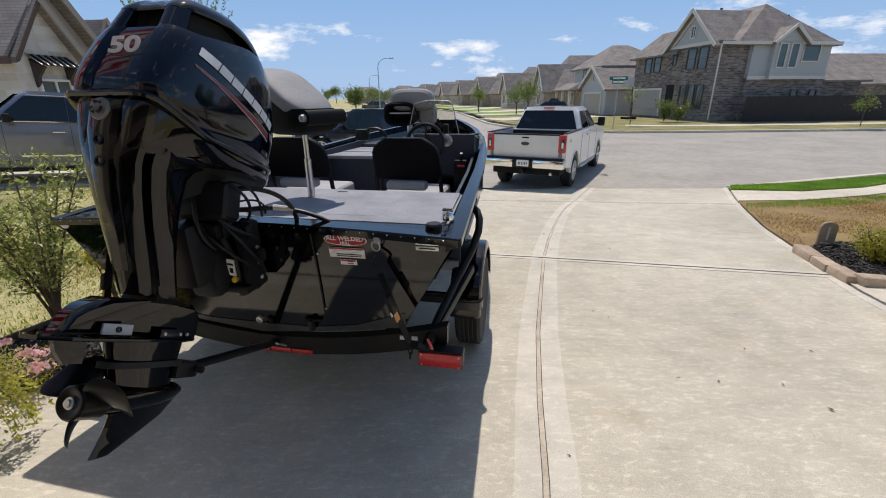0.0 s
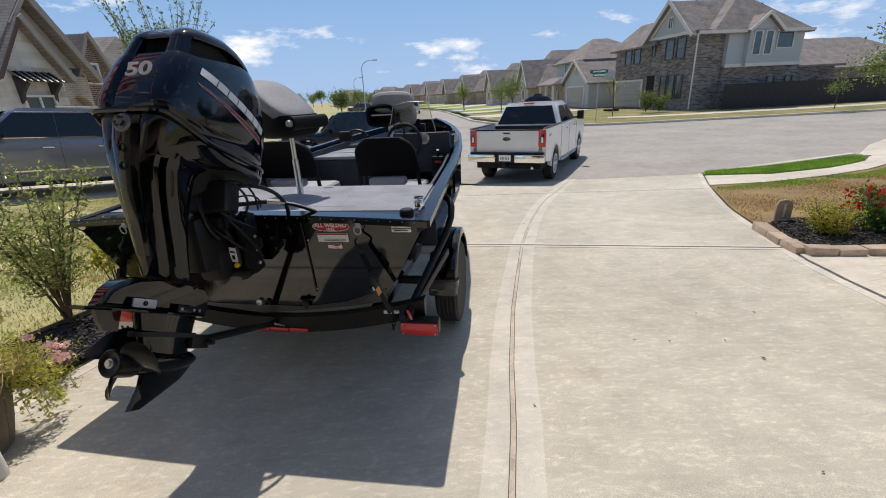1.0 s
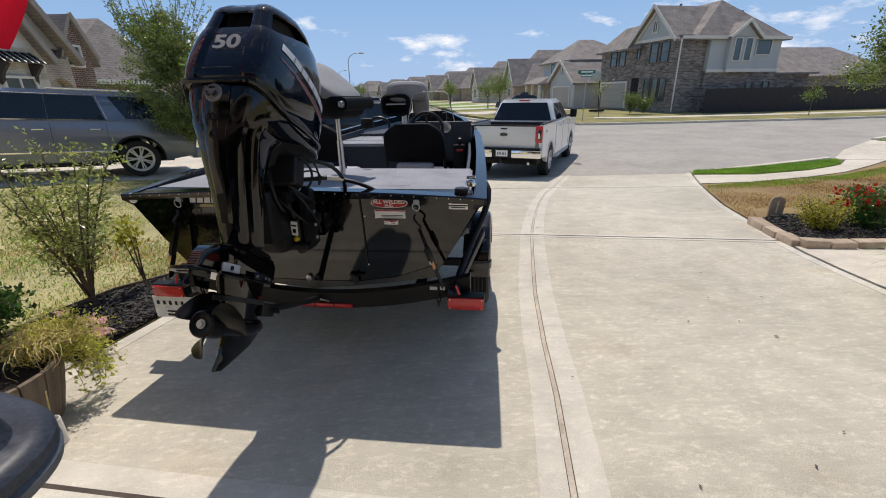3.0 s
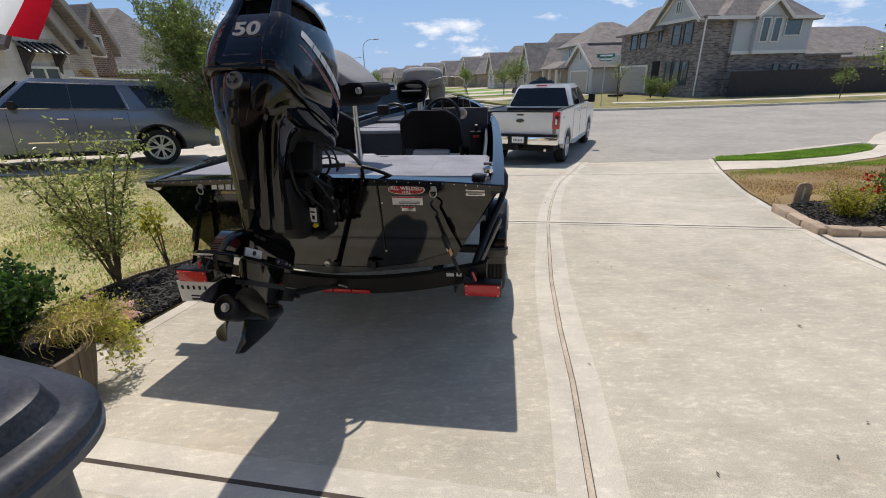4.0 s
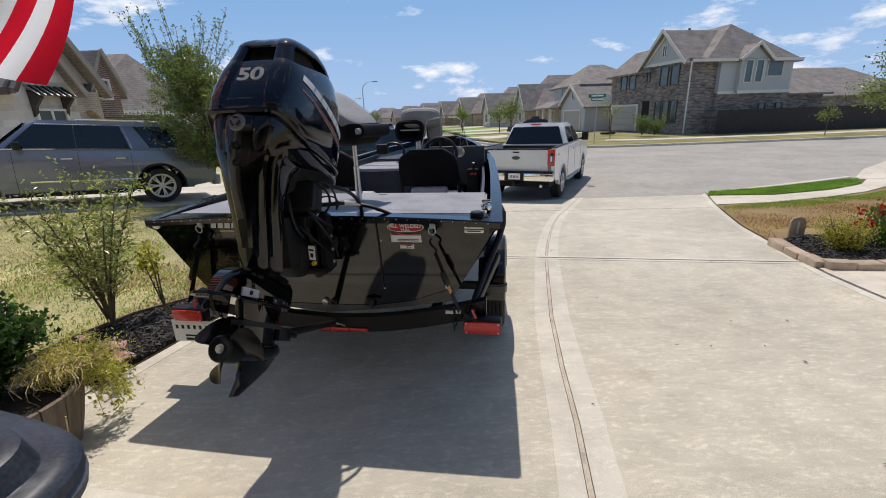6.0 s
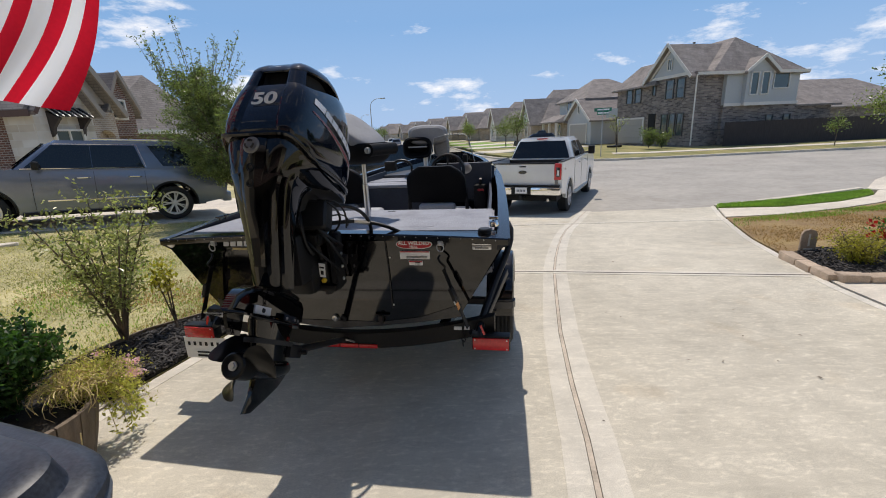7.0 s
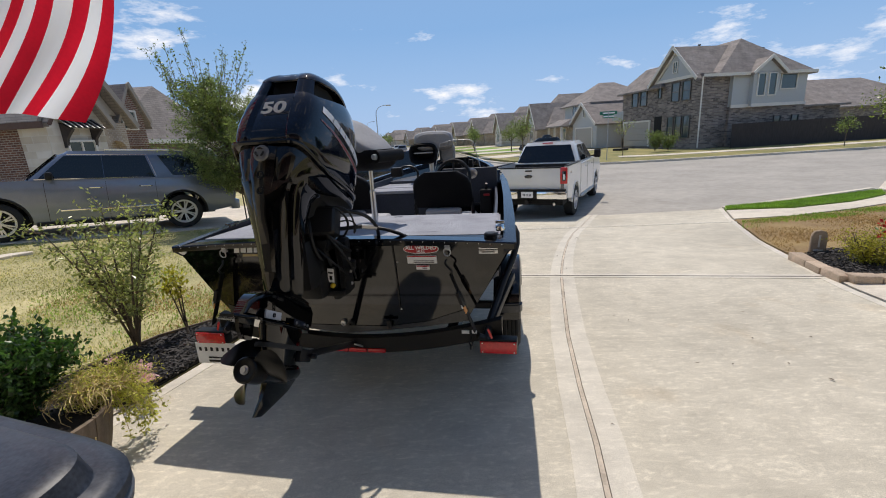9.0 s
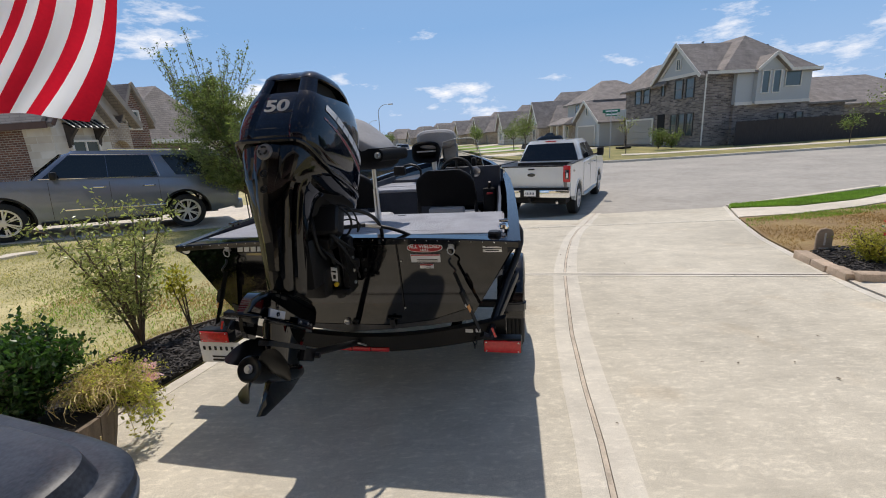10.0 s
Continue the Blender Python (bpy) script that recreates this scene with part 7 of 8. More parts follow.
far_car(12.4, 48.5, -.38, 70, M_CARDARK, "dark pickup on a drive down the side street", True)
far_car(10.8, 44.2, -.38, 75, M_CARDARK, "dark car on a drive down the side street")
far_car(-3.6, 66, -.60, 2, M_TRUCK, "white pickup parked down the side street", True)
far_car(-9.0, 84, -.60, 4, M_SUV, "grey car parked down the side street")
far_car(-11.5, 98, -.60, 8, M_TRUCK, "white car parked down the side street")
far_car(-12.6, 78, -.40, 60, M_CARDARK, "dark car parked down the side street")
far_car(-6.8, 120, -.60, 10, M_SUV, "grey car far down the side street")

# ---- plants ----
def leaf_mesh(name, pts, size, material, aspect=0.5, up=0.0, seed=1):
    """Many small bent leaves, one for each point."""
    rng = np.random.default_rng(seed)
    n = len(pts)
    P = np.array(pts)
    d = rng.normal(size=(n, 3))
    d[:, 2] += up
    d /= np.linalg.norm(d, axis=1)[:, None]
    s = np.cross(d, rng.normal(size=(n, 3)))
    s /= np.linalg.norm(s, axis=1)[:, None]
    nn = np.cross(d, s)
    L = size * rng.uniform(.6, 1.3, size=(n, 1))
    W = L * aspect
    a, b, c, e = P, P + d * L * .5 + s * W * .5 + nn * L * .08, P + d * L, P + d * L * .5 - s * W * .5 + nn * L * .08
    co = np.stack([a, b, c, e], 1).reshape(-1, 3)
    faces = [(4 * i, 4 * i + 1, 4 * i + 2, 4 * i + 3) for i in range(n)]
    me = bpy.data.meshes.new(name)
    me.from_pydata(co.tolist(), [], faces)
    me.materials.append(material)
    return me


def add_leaves(name, pts, size, material, parent, label="", aspect=0.5, up=0.0, seed=1):
    ob = new(name, leaf_mesh(name, pts, size, material, aspect, up, seed))
    ob.parent = parent
    if label:
        ob["label"] = label
    return ob


def grow(rng, base, direction, length, r, depth, twigs, bm, spread=0.6, n_child=3, droop=0.0):
    """Branches by halving; bare ends are collected for leaves."""
    d = Vector(direction).normalized()
    p = Vector(base)
    pts = [p.copy()]
    for _ in range(4):
        d = (d + Vector((rng.uniform(-.18, .18), rng.uniform(-.18, .18), rng.uniform(-.08, .14) - droop))).normalized()
        p = p + d * length / 4
        pts.append(p.copy())
    tube(bm, pts, r, 6 if depth > 1 else 4, r * .55)
    if depth <= 1:
        twigs += pts[1:]
    if depth == 0:
        return
    for k in range(n_child):
        t = rng.uniform(.35, 1.0) if k else 1.0
        q = pts[min(4, max(1, round(t * 4)))]
        nd = (d + Vector((rng.uniform(-1, 1), rng.uniform(-1, 1), rng.uniform(-.35, .75))) * spread).normalized()
        grow(rng, q, nd, length * rng.uniform(.6, .85), r * .55, depth - 1, twigs, bm, spread, n_child, droop)


def tree(name, label, x, y, z, trunk_h, trunk_r, limb, depth, leaves, leaf_size, material, seed, spread=.62, n_child=3, lean=(0, 0), jitter=.16, droop=0.0, limbs=4, crown_label="", stake=False):
    rng = random.Random(seed)
    t = thing(name, label, "tree", pose(x, y, z), "trees")
    bm = nb()
    top = Vector((lean[0], lean[1], trunk_h))
    tube(bm, [(0, 0, -.05), (lean[0] * .2, lean[1] * .2, trunk_h * .35), (lean[0] * .6 + .01, lean[1] * .6, trunk_h * .7), top], trunk_r, 10, trunk_r * .7)
    twigs = []
    for k in range(limbs):
        a = 2 * math.pi * (k + rng.uniform(-.2, .2)) / limbs
        grow(rng, top.lerp(Vector((0, 0, 0)), rng.uniform(0, .25)), (math.cos(a) * .75, math.sin(a) * .75, rng.uniform(.5, 1.3)), limb * rng.uniform(.85, 1.15), trunk_r * .55, depth, twigs, bm, spread, n_child, droop)
    grow(rng, top, (0, 0, 1), limb * 1.15, trunk_r * .6, depth, twigs, bm, spread, n_child, 0)
    part("trunk", bm, M_BARK, t, "grey-brown trunk with limbs")
    pts = []
    for _ in range(leaves):
        q = twigs[rng.randrange(len(twigs))]
        pts.append((q.x + rng.gauss(0, jitter), q.y + rng.gauss(0, jitter), q.z + rng.gauss(0, jitter * .9)))
    add_leaves("crown", pts, leaf_size, material, t, crown_label, .5, .1, seed)
    return t


def leader_tree(name, label, x, y, z, trunk_r, low, high, radius, shift, limbs, leaves, leaf_size, material, seed):
    """A young tree on one stem: limbs leave it all the way up and fill an egg-shaped crown; long shoots stand out at the top."""
    rng = random.Random(seed)
    t = thing(name, label, "tree", pose(x, y, z), "trees")
    bm = nb()
    tall = high - low
    stem = bez((0, 0, -.05), (0, 0, low), (shift * .4, 0, low + tall * .4), (shift, 0, high - tall * .12), 12)
    tube(bm, stem, trunk_r, 10, trunk_r * .2)
    twigs = []
    for k in range(limbs):
        h = low + tall * rng.uniform(.02, .98) ** .9
        u = (h - low) / tall
        reach = radius * interp(u, [(0, .35), (.12, .75), (.30, 1.0), (.50, .95), (.72, .66), (.88, .40), (1, .16)]) * rng.uniform(.45, 1.08) * (.94 + .12 * math.sin(3 * k))
        a = rng.uniform(0, 6.283)
        s = stem[min(12, max(3, int(3 + 9 * u * rng.uniform(.45, .85))))]
        c = stem[min(12, 3 + int(9 * u))]
        e = Vector((c.x + shift * .35 * math.sin(3.14 * u) + math.cos(a) * reach, math.sin(a) * reach, h))
        m = bez(s, s.lerp(e, .3) + Vector((0, 0, .05)), s.lerp(e, .7) + Vector((0, 0, -.02)), e, 6)
        tube(bm, m, .013, 5, .004)
        twigs += m[3:]
        for _ in range(5):
            b = m[rng.randrange(2, 7)]
            g = b + Vector((rng.uniform(-1, 1), rng.uniform(-1, 1), rng.uniform(-.5, .9))) * .26
            tube(bm, [b, b.lerp(g, .5) + Vector((0, 0, .015)), g], .005, 4, .002)
            twigs += [g, b.lerp(g, .5), b.lerp(g, .75)]
    shoots = []
    for k in range(34):
        a = 6.283 * k / 34 + rng.uniform(-.2, .2)
        u = rng.uniform(.66, .95)
        b = Vector((shift * .9 + math.cos(a) * radius * .45, math.sin(a) * radius * .45, low + tall * u))
        w = rng.uniform(.1, .75)
        d = Vector((math.cos(a) * w, math.sin(a) * w, rng.uniform(.6, 1.1))).normalized()
        l = rng.uniform(.55, 1.15)
        m = bez(b, b + d * l * .3, b + d * l * .7 + Vector((0, 0, -.02)), b + d * l, 10)
        tube(bm, m, .007, 5, .002)
        shoots += m[2:]
        for q in m[3:-1:2]:
            g = q + Vector((rng.uniform(-.1, .1), rng.uniform(-.1, .1), rng.uniform(.02, .12)))
            tube(bm, [q, g], .003, 4, .002)
            shoots.append(g)
    part("trunk", bm, M_BARK, t, "grey-brown trunk with limbs")
    pts = []
    for _ in range(leaves):
        q = twigs[rng.randrange(len(twigs))]
        pts.append((q.x + rng.gauss(0, .06), q.y + rng.gauss(0, .06), q.z + rng.gauss(0, .055)))
    for q in shoots:
        for _ in range(3):
            pts.append((q.x + rng.gauss(0, .014), q.y + rng.gauss(0, .014), q.z + rng.gauss(0, .014)))
    add_leaves("crown", pts, leaf_size, material, t, "", .5, .25, seed)
    return t


# young oak beside the neighbouring drive, with its stakes
tl = leader_tree("young_oak", "young oak with dense crown, whippy top shoots and a staked trunk", -5.42, 10.15, -.27, .05, 1.15, 3.65, 1.55, -.62, 130, 44000, .056, M_LEAF, 8)
for dx in (-.16, .15):
    bm = nb()
    tube(bm, [(dx, .08, 0), (dx, .08, 1.25)], .016, 6)
    part("stake", bm, M_FENCE, tl, "dark tree stake")
# oak on the right plot
tree("oak", "leafy oak with a grey trunk in a ringed bed", 8.98, 6.55, -.24, 1.75, .10, .80, 3, 42000, .056, M_LEAF, 11, .70, 3, (0, 0), .13, .04, 7)
# trees along the side street
for k, (x, y, h, sd) in enumerate(((7.0, 41.5, 1.5, 21), (7.6, 53, 1.2, 22), (3.6, 61, 1.3, 23), (-12.5, 70, 1.5, 24), (-13, 84, 1.6, 25), (-14, 105, 1.6, 28), (4.5, 78, 1.4, 26))):
    tree("street_tree", "small round street tree on the verge", x, y, -.3, h, .07, .85, 2, 1300, .16, M_LEAF, sd, .7, 3, (0, 0), .28)
for k, (x, y, s, sd) in enumerate(((-33, 190, 2.8, 31), (-42, 205, 3, 32), (-24, 225, 3, 33), (-52, 200, 3.2, 34), (-60, 215, 3.0, 35), (-20, 92, 1.7, 36), (-48, 235, 3.4, 37), (-34, 245, 3.4, 38), (-15, 240, 3.2, 39), (-70, 225, 3.2, 40))):
    tree("distant_tree", "distant full-crowned tree at the end of the street", x, y, -.3, 1.0 * s / 2, .14, 1.35 * s / 2, 2, 2200, .42, M_LEAF, sd, .7, 3, (0, 0), .6)
tree("young_tree", "small newly planted tree before the fence", 25.5, 28.0, -.3, .95, .03, .38, 2, 420, .13, M_LEAF, 41, .5)
tree("young_tree", "small bare-stemmed tree by the corner lawn", 12.6, 31.5, -.3, 1.5, .03, .6, 2, 160, .12, M_LEAF_P, 42, .5)


def shrub(name, label, x, y, z, stems, height, radius, leaves, size, material, seed, aspect=.5, stem_m=None, group="", leaf_from=.25, up=.3, jitter=.05, blooms=None):
    rng = random.Random(seed)
    s = thing(name, label, "shrub", pose(x, y, z), group)
    bm = nb()
    twigs = []
    for k in range(stems):
        a = 2 * math.pi * k / stems + rng.uniform(-.3, .3)
        rr = radius * rng.uniform(.35, 1.0)
        h = height * rng.uniform(.65, 1.0)
        p3 = Vector((rr * math.cos(a), rr * math.sin(a), h))
        main = bez((rng.uniform(-.04, .04), rng.uniform(-.04, .04), -.03), (p3.x * .15, p3.y * .15, h * .35), (p3.x * .6, p3.y * .6, h * .7), p3, 7)
        tube(bm, main, .011 * height ** .5, 5, .004)
        for q in main[2:]:
            if q.z > height * leaf_from:
                twigs.append(q)
            for _ in range(3):
                e = q + Vector((rng.uniform(-1, 1), rng.uniform(-1, 1), rng.uniform(-.2, .9))) * radius * .38
                tube(bm, [q, (q + e) / 2 + Vector((0, 0, .01)), e], .0035, 4, .002)
                if e.z > height * leaf_from:
                    twigs += [e, (q + e) / 2]
    tagged(part("stem_mass", bm, stem_m or M_BARK, s, "thin brown stems"), kind="stuff")
    pts = []
    for _ in range(leaves):
        q = twigs[rng.randrange(len(twigs))]
        pts.append((q.x + rng.gauss(0, jitter), q.y + rng.gauss(0, jitter), max(.01, q.z + rng.gauss(0, jitter))))
    add_leaves("foliage", pts, size, material, s, "", aspect, up, seed)
    if blooms:
        n, bs, bmtl = blooms
        tops = sorted(twigs, key=lambda q: -q.z)[: max(8, len(twigs) // 2)]
        bp = []
        for _ in range(n):
            q = tops[rng.randrange(len(tops))]
            c = (q.x + rng.gauss(0, .03), q.y + rng.gauss(0, .03), q.z + .02 + rng.gauss(0, .02))
            bp += [(c[0] + rng.gauss(0, bs * .3), c[1] + rng.gauss(0, bs * .3), c[2] + rng.gauss(0, bs * .3)) for _ in range(9)]
        tagged(add_leaves("bloom_mass", bp, bs, bmtl, s, "", .8, .2, seed + 1), kind="stuff")
    return s


# open many-stemmed shrub in the mulch
shrub("shrub", "open many-stemmed shrub with small pale leaves in black mulch", -3.12, 2.87, gz(-3.1, 2.8), 11, 1.30, .40, 3200, .043, M_LEAF_P, 51, .42, None, "shrubs", .30, .3, .035)
shrub("shrub", "slender bright yellow-green seedling beside the open shrub", -2.82, 3.10, gz(-2.8, 3.1), 3, .62, .09, 260, .045, M_LEAF_Y, 52, .5, None, "shrubs", .68, .3, .035)
shrub("shrub", "clipped yellow-green shrub in the garden bed", 4.38, 4.16, gz(4.4, 4.2), 14, .36, .23, 3200, .030, M_LEAF_Y, 53, .5, None, "shrubs", .1, .3, .05)
shrub("rose_bush", "red-flowering rose bush in the garden bed", 4.98, 4.19, gz(5.0, 4.2), 16, .46, .30, 2400, .040, M_LEAF_D, 54, .55, None, "shrubs", .15, .3, .06, (46, .05, M_BLOOM))
shrub("shrub", "clipped yellow-green shrub in the garden bed", 5.42, 4.12, gz(5.4, 4.1), 14, .36, .23, 2600, .030, M_LEAF_Y, 55, .5, None, "shrubs", .1, .3, .05)
shrub("rose_bush", "red-flowering rose bush in the garden bed", 6.45, 4.40, gz(6.4, 4.4), 14, .46, .32, 1700, .040, M_LEAF_D, 56, .55, None, "shrubs", .15, .3, .06, (26, .05, M_BLOOM))
for k in range(2):
    shrub("shrub", "low green shrub at the corner house's wall", 16.6 + .95 * k, 35.0 - .2 * k, -.3, 12, 1.45 - .25 * k, .8, 1300, .13, M_LEAF, 60 + k, .5, None, "shrubs", .1, .3, .12)
# grass clump at the walk's edge
rng = random.Random(70)
clump = thing("ornamental_grass", "arching green ornamental grass clump by the walk", "grass clump", pose(3.76, 2.20, gz(3.8, 2.2) + .04))
bm = nb()
for _ in range(1000):
    a, l, h = rng.uniform(0, 6.283), rng.uniform(.20, .66), rng.uniform(.26, .56)
    o = Vector((rng.gauss(0, .07), rng.gauss(0, .07), 0))
    e = Vector((math.cos(a) * l, math.sin(a) * l, h * rng.uniform(.35, .9)))
    c = bez(o, o + Vector((e.x * .15, e.y * .15, h * .7)), o + Vector((e.x * .6, e.y * .6, h * 1.05)), o + e, 5)
    s = Vector((-math.sin(a), math.cos(a), 0)) * .009
    prev = None
    for i, q in enumerate(c):
        k = 1 - i / 5.2
        pr = (bm.verts.new(q - s * k), bm.verts.new(q + s * k))
        if prev:
            bm.faces.new((prev[0], prev[1], pr[1], pr[0]))
        prev = pr
part("blades", bm, M_CLUMP, clump)

# half-barrel planter with a dark shrub and a withering trailing plant
barrel = thing("barrel_planter", "weathered half-barrel planter full of soil at the drive's edge", "planter", pose(-2.50, 1.36, gz(-2.5, 1.36)))
for k in range(18):
    a0, a1 = 2 * math.pi * (k + .03) / 18, 2 * math.pi * (k + .97) / 18
    bm = nb()
    rings = []
    for z, r in ((0, .258), (.12, .290), (.24, .316), (.335, .332)):
        rings.append([(rr * math.cos(a), rr * math.sin(a), z) for rr, a in ((r, a0), (r, (a0 + a1) / 2), (r, a1), (r - .025, a1), (r - .025, a0))])
    ring_loft(bm, rings)
    part("stave", bm, M_WOOD, barrel, smooth=0)
bm = nb()
lathe(bm, [(.20, .295), (.285, .302), (.295, 0)], "z", (0, 0, 0), 28)
part("soil", bm, M_SOIL, barrel)
shrub("shrub", "dense dark green glossy shrub growing in the half barrel", -2.63, 1.37, gz(-2.6, 1.4) + .27, 28, .43, .31, 13500, .033, M_LEAF_G, 81, .68, None, "shrubs", .05, .7, .022)
w = shrub("trailing_plant", "withering yellow trailing plant spilling from the half barrel", -2.31, 1.61, gz(-2.4, 1.6) + .29, 20, .15, .20, 4300, .021, M_LEAF_T, 82, .3, M_STRAW, "shrubs", .0, .3, .04)
bm = nb()
rng = random.Random(83)
for _ in range(150):
    a, l = rng.uniform(2.6, 5.4), rng.uniform(.08, .27)
    e = Vector((math.cos(a) * l, math.sin(a) * l, rng.uniform(.0, .10)))
    f = Vector((rng.uniform(-.12, .12), rng.uniform(-.12, .12), rng.uniform(.0, .1)))
    tube(bm, bez((f.x * .7, f.y * .7, .04), (e.x * .2 + f.x, e.y * .2 + f.y, .20), (e.x * 1.3 - f.y, e.y * 1.3 + f.x, .10 + f.z), e, 7), .0026, 4, .0014)
runners = []
for _ in range(16):
    a, l = rng.uniform(-1.0, 1.2), rng.uniform(.14, .24)
    run = bez((0, 0, .08), (math.cos(a) * l * .7, math.sin(a) * l * .7, .10), (math.cos(a) * l, math.sin(a) * l, -.04), (math.cos(a) * l * 1.05, math.sin(a) * l * 1.05, -rng.uniform(.08, .2)), 8)
    tube(bm, run, .0026, 4, .0014)
    runners += run[3:]
add_leaves("runner_leaves", [(q.x + rng.gauss(0, .014), q.y + rng.gauss(0, .014), q.z + rng.gauss(0, .014)) for q in runners for _ in range(7)], .026, M_LEAF_T, w, "small leaves on the hanging runners", .5, -.2, 88)
tagged(part("straw_mass", bm, M_STRAW, w, "dry straw-coloured stems"), kind="stuff")
fl = shrub("flowering_plant", "small pink-flowering plant at the mulch's edge", -2.55, 2.07, gz(-2.55, 2.1), 9, .17, .15, 420, .026, M_LEAF_Y, 84, .4, None, "shrubs", .1, .3, .025)
rng = random.Random(85)
for u, v, h, n in ((-.175, .085, .25, 30), (.036, -.008, .235, 46), (.075, .035, .20, 26), (.175, -.10, .205, 46), (.15, -.05, .17, 20)):
    bm = nb()
    tube(bm, bez((u * .2, v * .2, .0), (u * .5, v * .5, h * .6), (u * .9, v * .9, h * .8), (u, v, h), 6), .0025, 4)
    stalk = part("flower_stem", bm, M_LEAF, fl)
    bp = [(u + rng.gauss(0, .020), v + rng.gauss(0, .020), h + .012 + rng.gauss(0, .008)) for _ in range(n * 2)]
    tagged(add_leaves("bloom_mass", bp, .022, M_PINK, stalk, "", .9, .6, int(1000 * h)), kind="stuff")
# dry stalks and a pipe stub by the barrel
for x, y, tx, ty in ((-2.20, 1.27, -.015, .0), (-2.165, 1.30, .02, .01)):
    st = thing("dry_stalk", "thin straw-coloured dry stalk standing beside the barrel", "stalk", pose(x, y, gz(x, y)), "dry stalks")
    bm = nb()
    tube(bm, [(0, 0, -.01), (tx * .4, ty * .4, .14), (tx, ty, .26)], .0055, 6, .003)
    part("stalk", bm, M_STRAW, st)
stub = thing("pipe_stub", "short open white pipe stub standing in the bed", "pipe", pose(-2.118, 1.255, gz(-2.1, 1.3)))
bm = nb()
lathe(bm, [(0, .036), (.135, .036), (.140, .034), (.140, .030), (.135, .028), (.02, .028), (.02, 0)], "z", (0, 0, 0), 28, False)
part("pipe", bm, M_TRIM, stub)
# two pale flagstones on the neighbouring lawn
for x, y, r in ((-8.33, 6.52, .5), (-8.22, 6.80, .3)):
    bm = nb()
    slab(bm, [(.26 * math.cos(a) * (1 + .12 * math.sin(3 * a + r)), .15 * math.sin(a) * (1 + .1 * math.cos(2 * a + r)), 0)[:2] for a in np.linspace(0, 2 * math.pi, 12)[:-1]], -.03, .035, .008)
    solo("flagstone", bm, M_WALK, "pale worn flagstone lying on the lawn", "flagstone", group="flagstones", m=pose(x, y, gz(x, y), 0, 0, 20))

# ---- beds ----
BED_L = [(-2.57, 2.0), (-2.41, 2.6), (-2.19, 3.7), (-2.42, 3.78), (-2.72, 3.38), (-3.04, 3.02), (-3.18, 2.6), (-3.35, 1.95)]
BED_G = [(3.44, 2.37), (3.40, 2.0), (3.30, .6), (5.6, .6), (5.6, 2.37)]
BED_R = [(3.77, 3.72), (4.02, 4.66), (4.6, 4.86), (7.6, 4.95), (8.0, 3.66)]
for poly, lab in ((BED_L, "soil under the black mulch beside the drive"), (BED_R, "soil under the black mulch of the edged bed"), (BED_G, "soil under the grass clump beside the walk")):
    land("bed_soil", poly, M_SOIL, lab, "bed", .022 if poly is BED_L else .045, .5, .08)


def mulch(poly, n, seed, dz):
    rng = np.random.default_rng(seed)
    x0, x1 = min(p[0] for p in poly), max(p[0] for p in poly)
    y0, y1 = min(p[1] for p in poly), max(p[1] for p in poly)
    co, faces = [], []
    while len(faces) < n * 6:
        x, y = rng.uniform(x0, x1), rng.uniform(y0, y1)
        if near_line(x, y, poly) > .01:
            continue
        l, w, h = rng.uniform(.02, .07), rng.uniform(.006, .018), rng.uniform(.003, .009)
        m = pose(x, y, gz(x, y) + dz + rng.uniform(0, .025), *rng.uniform(-28, 28, 2), rng.uniform(0, 360))
        b = len(co)
        for sx, sy, sz in ((-1, -1, -1), (1, -1, -1), (1, 1, -1), (-1, 1, -1), (-1, -1, 1), (1, -1, 1), (1, 1, 1), (-1, 1, 1)):
            co.append(tuple(m @ Vector((sx * l / 2 * (.8 if sy > 0 else 1), sy * w / 2, sz * h / 2))))
        faces += [tuple(b + i for i in f) for f in ((0, 3, 2, 1), (4, 5, 6, 7), (0, 1, 5, 4), (1, 2, 6, 5), (2, 3, 7, 6), (3, 0, 4, 7))]
    me = bpy.data.meshes.new("mulch")
    me.from_pydata(co, [], faces)
    me.materials.append(M_MULCH)
    return tagged(new("mulch", me), "black shredded bark mulch in a loose layer", "mulch", "", "stuff")


mulch(BED_L, 5200, 91, .03)
mulch(BED_R, 6500, 92, .055)
mulch(BED_G, 2500, 93, .05)


def turf(name, poly, n, h, material, label, seed, dz=0.0, keep=None):
    """Blades of grass as one mass."""
    rng = np.random.default_rng(seed)
    x0, x1 = min(p[0] for p in poly), max(p[0] for p in poly)
    y0, y1 = min(p[1] for p in poly), max(p[1] for p in poly)
    co, faces = [], []
    tries = 0
    while len(faces) < n and tries < n * 6:
        tries += 1
        x, y = rng.uniform(x0, x1), rng.uniform(y0, y1)
        if near_line(x, y, poly) > 0 or (keep and not keep(x, y, rng)):
            continue
        z = gz(x, y) + dz
        a = rng.uniform(0, 6.283)
        hh, w, l = h * rng.uniform(.5, 1.2), rng.uniform(.004, .008), h * rng.uniform(.2, .9)
        dx, dy = math.cos(a), math.sin(a)
        b = len(co)
        co += [(x - dy * w, y + dx * w, z), (x + dy * w, y - dx * w, z), (x + dx * l, y + dy * l, z + hh)]
        faces.append((b, b + 1, b + 2))
    me = bpy.data.meshes.new(name)
    me.from_pydata(co, [], faces)
    me.materials.append(material)
    return tagged(new(name, me), label, "grass", "", "stuff")


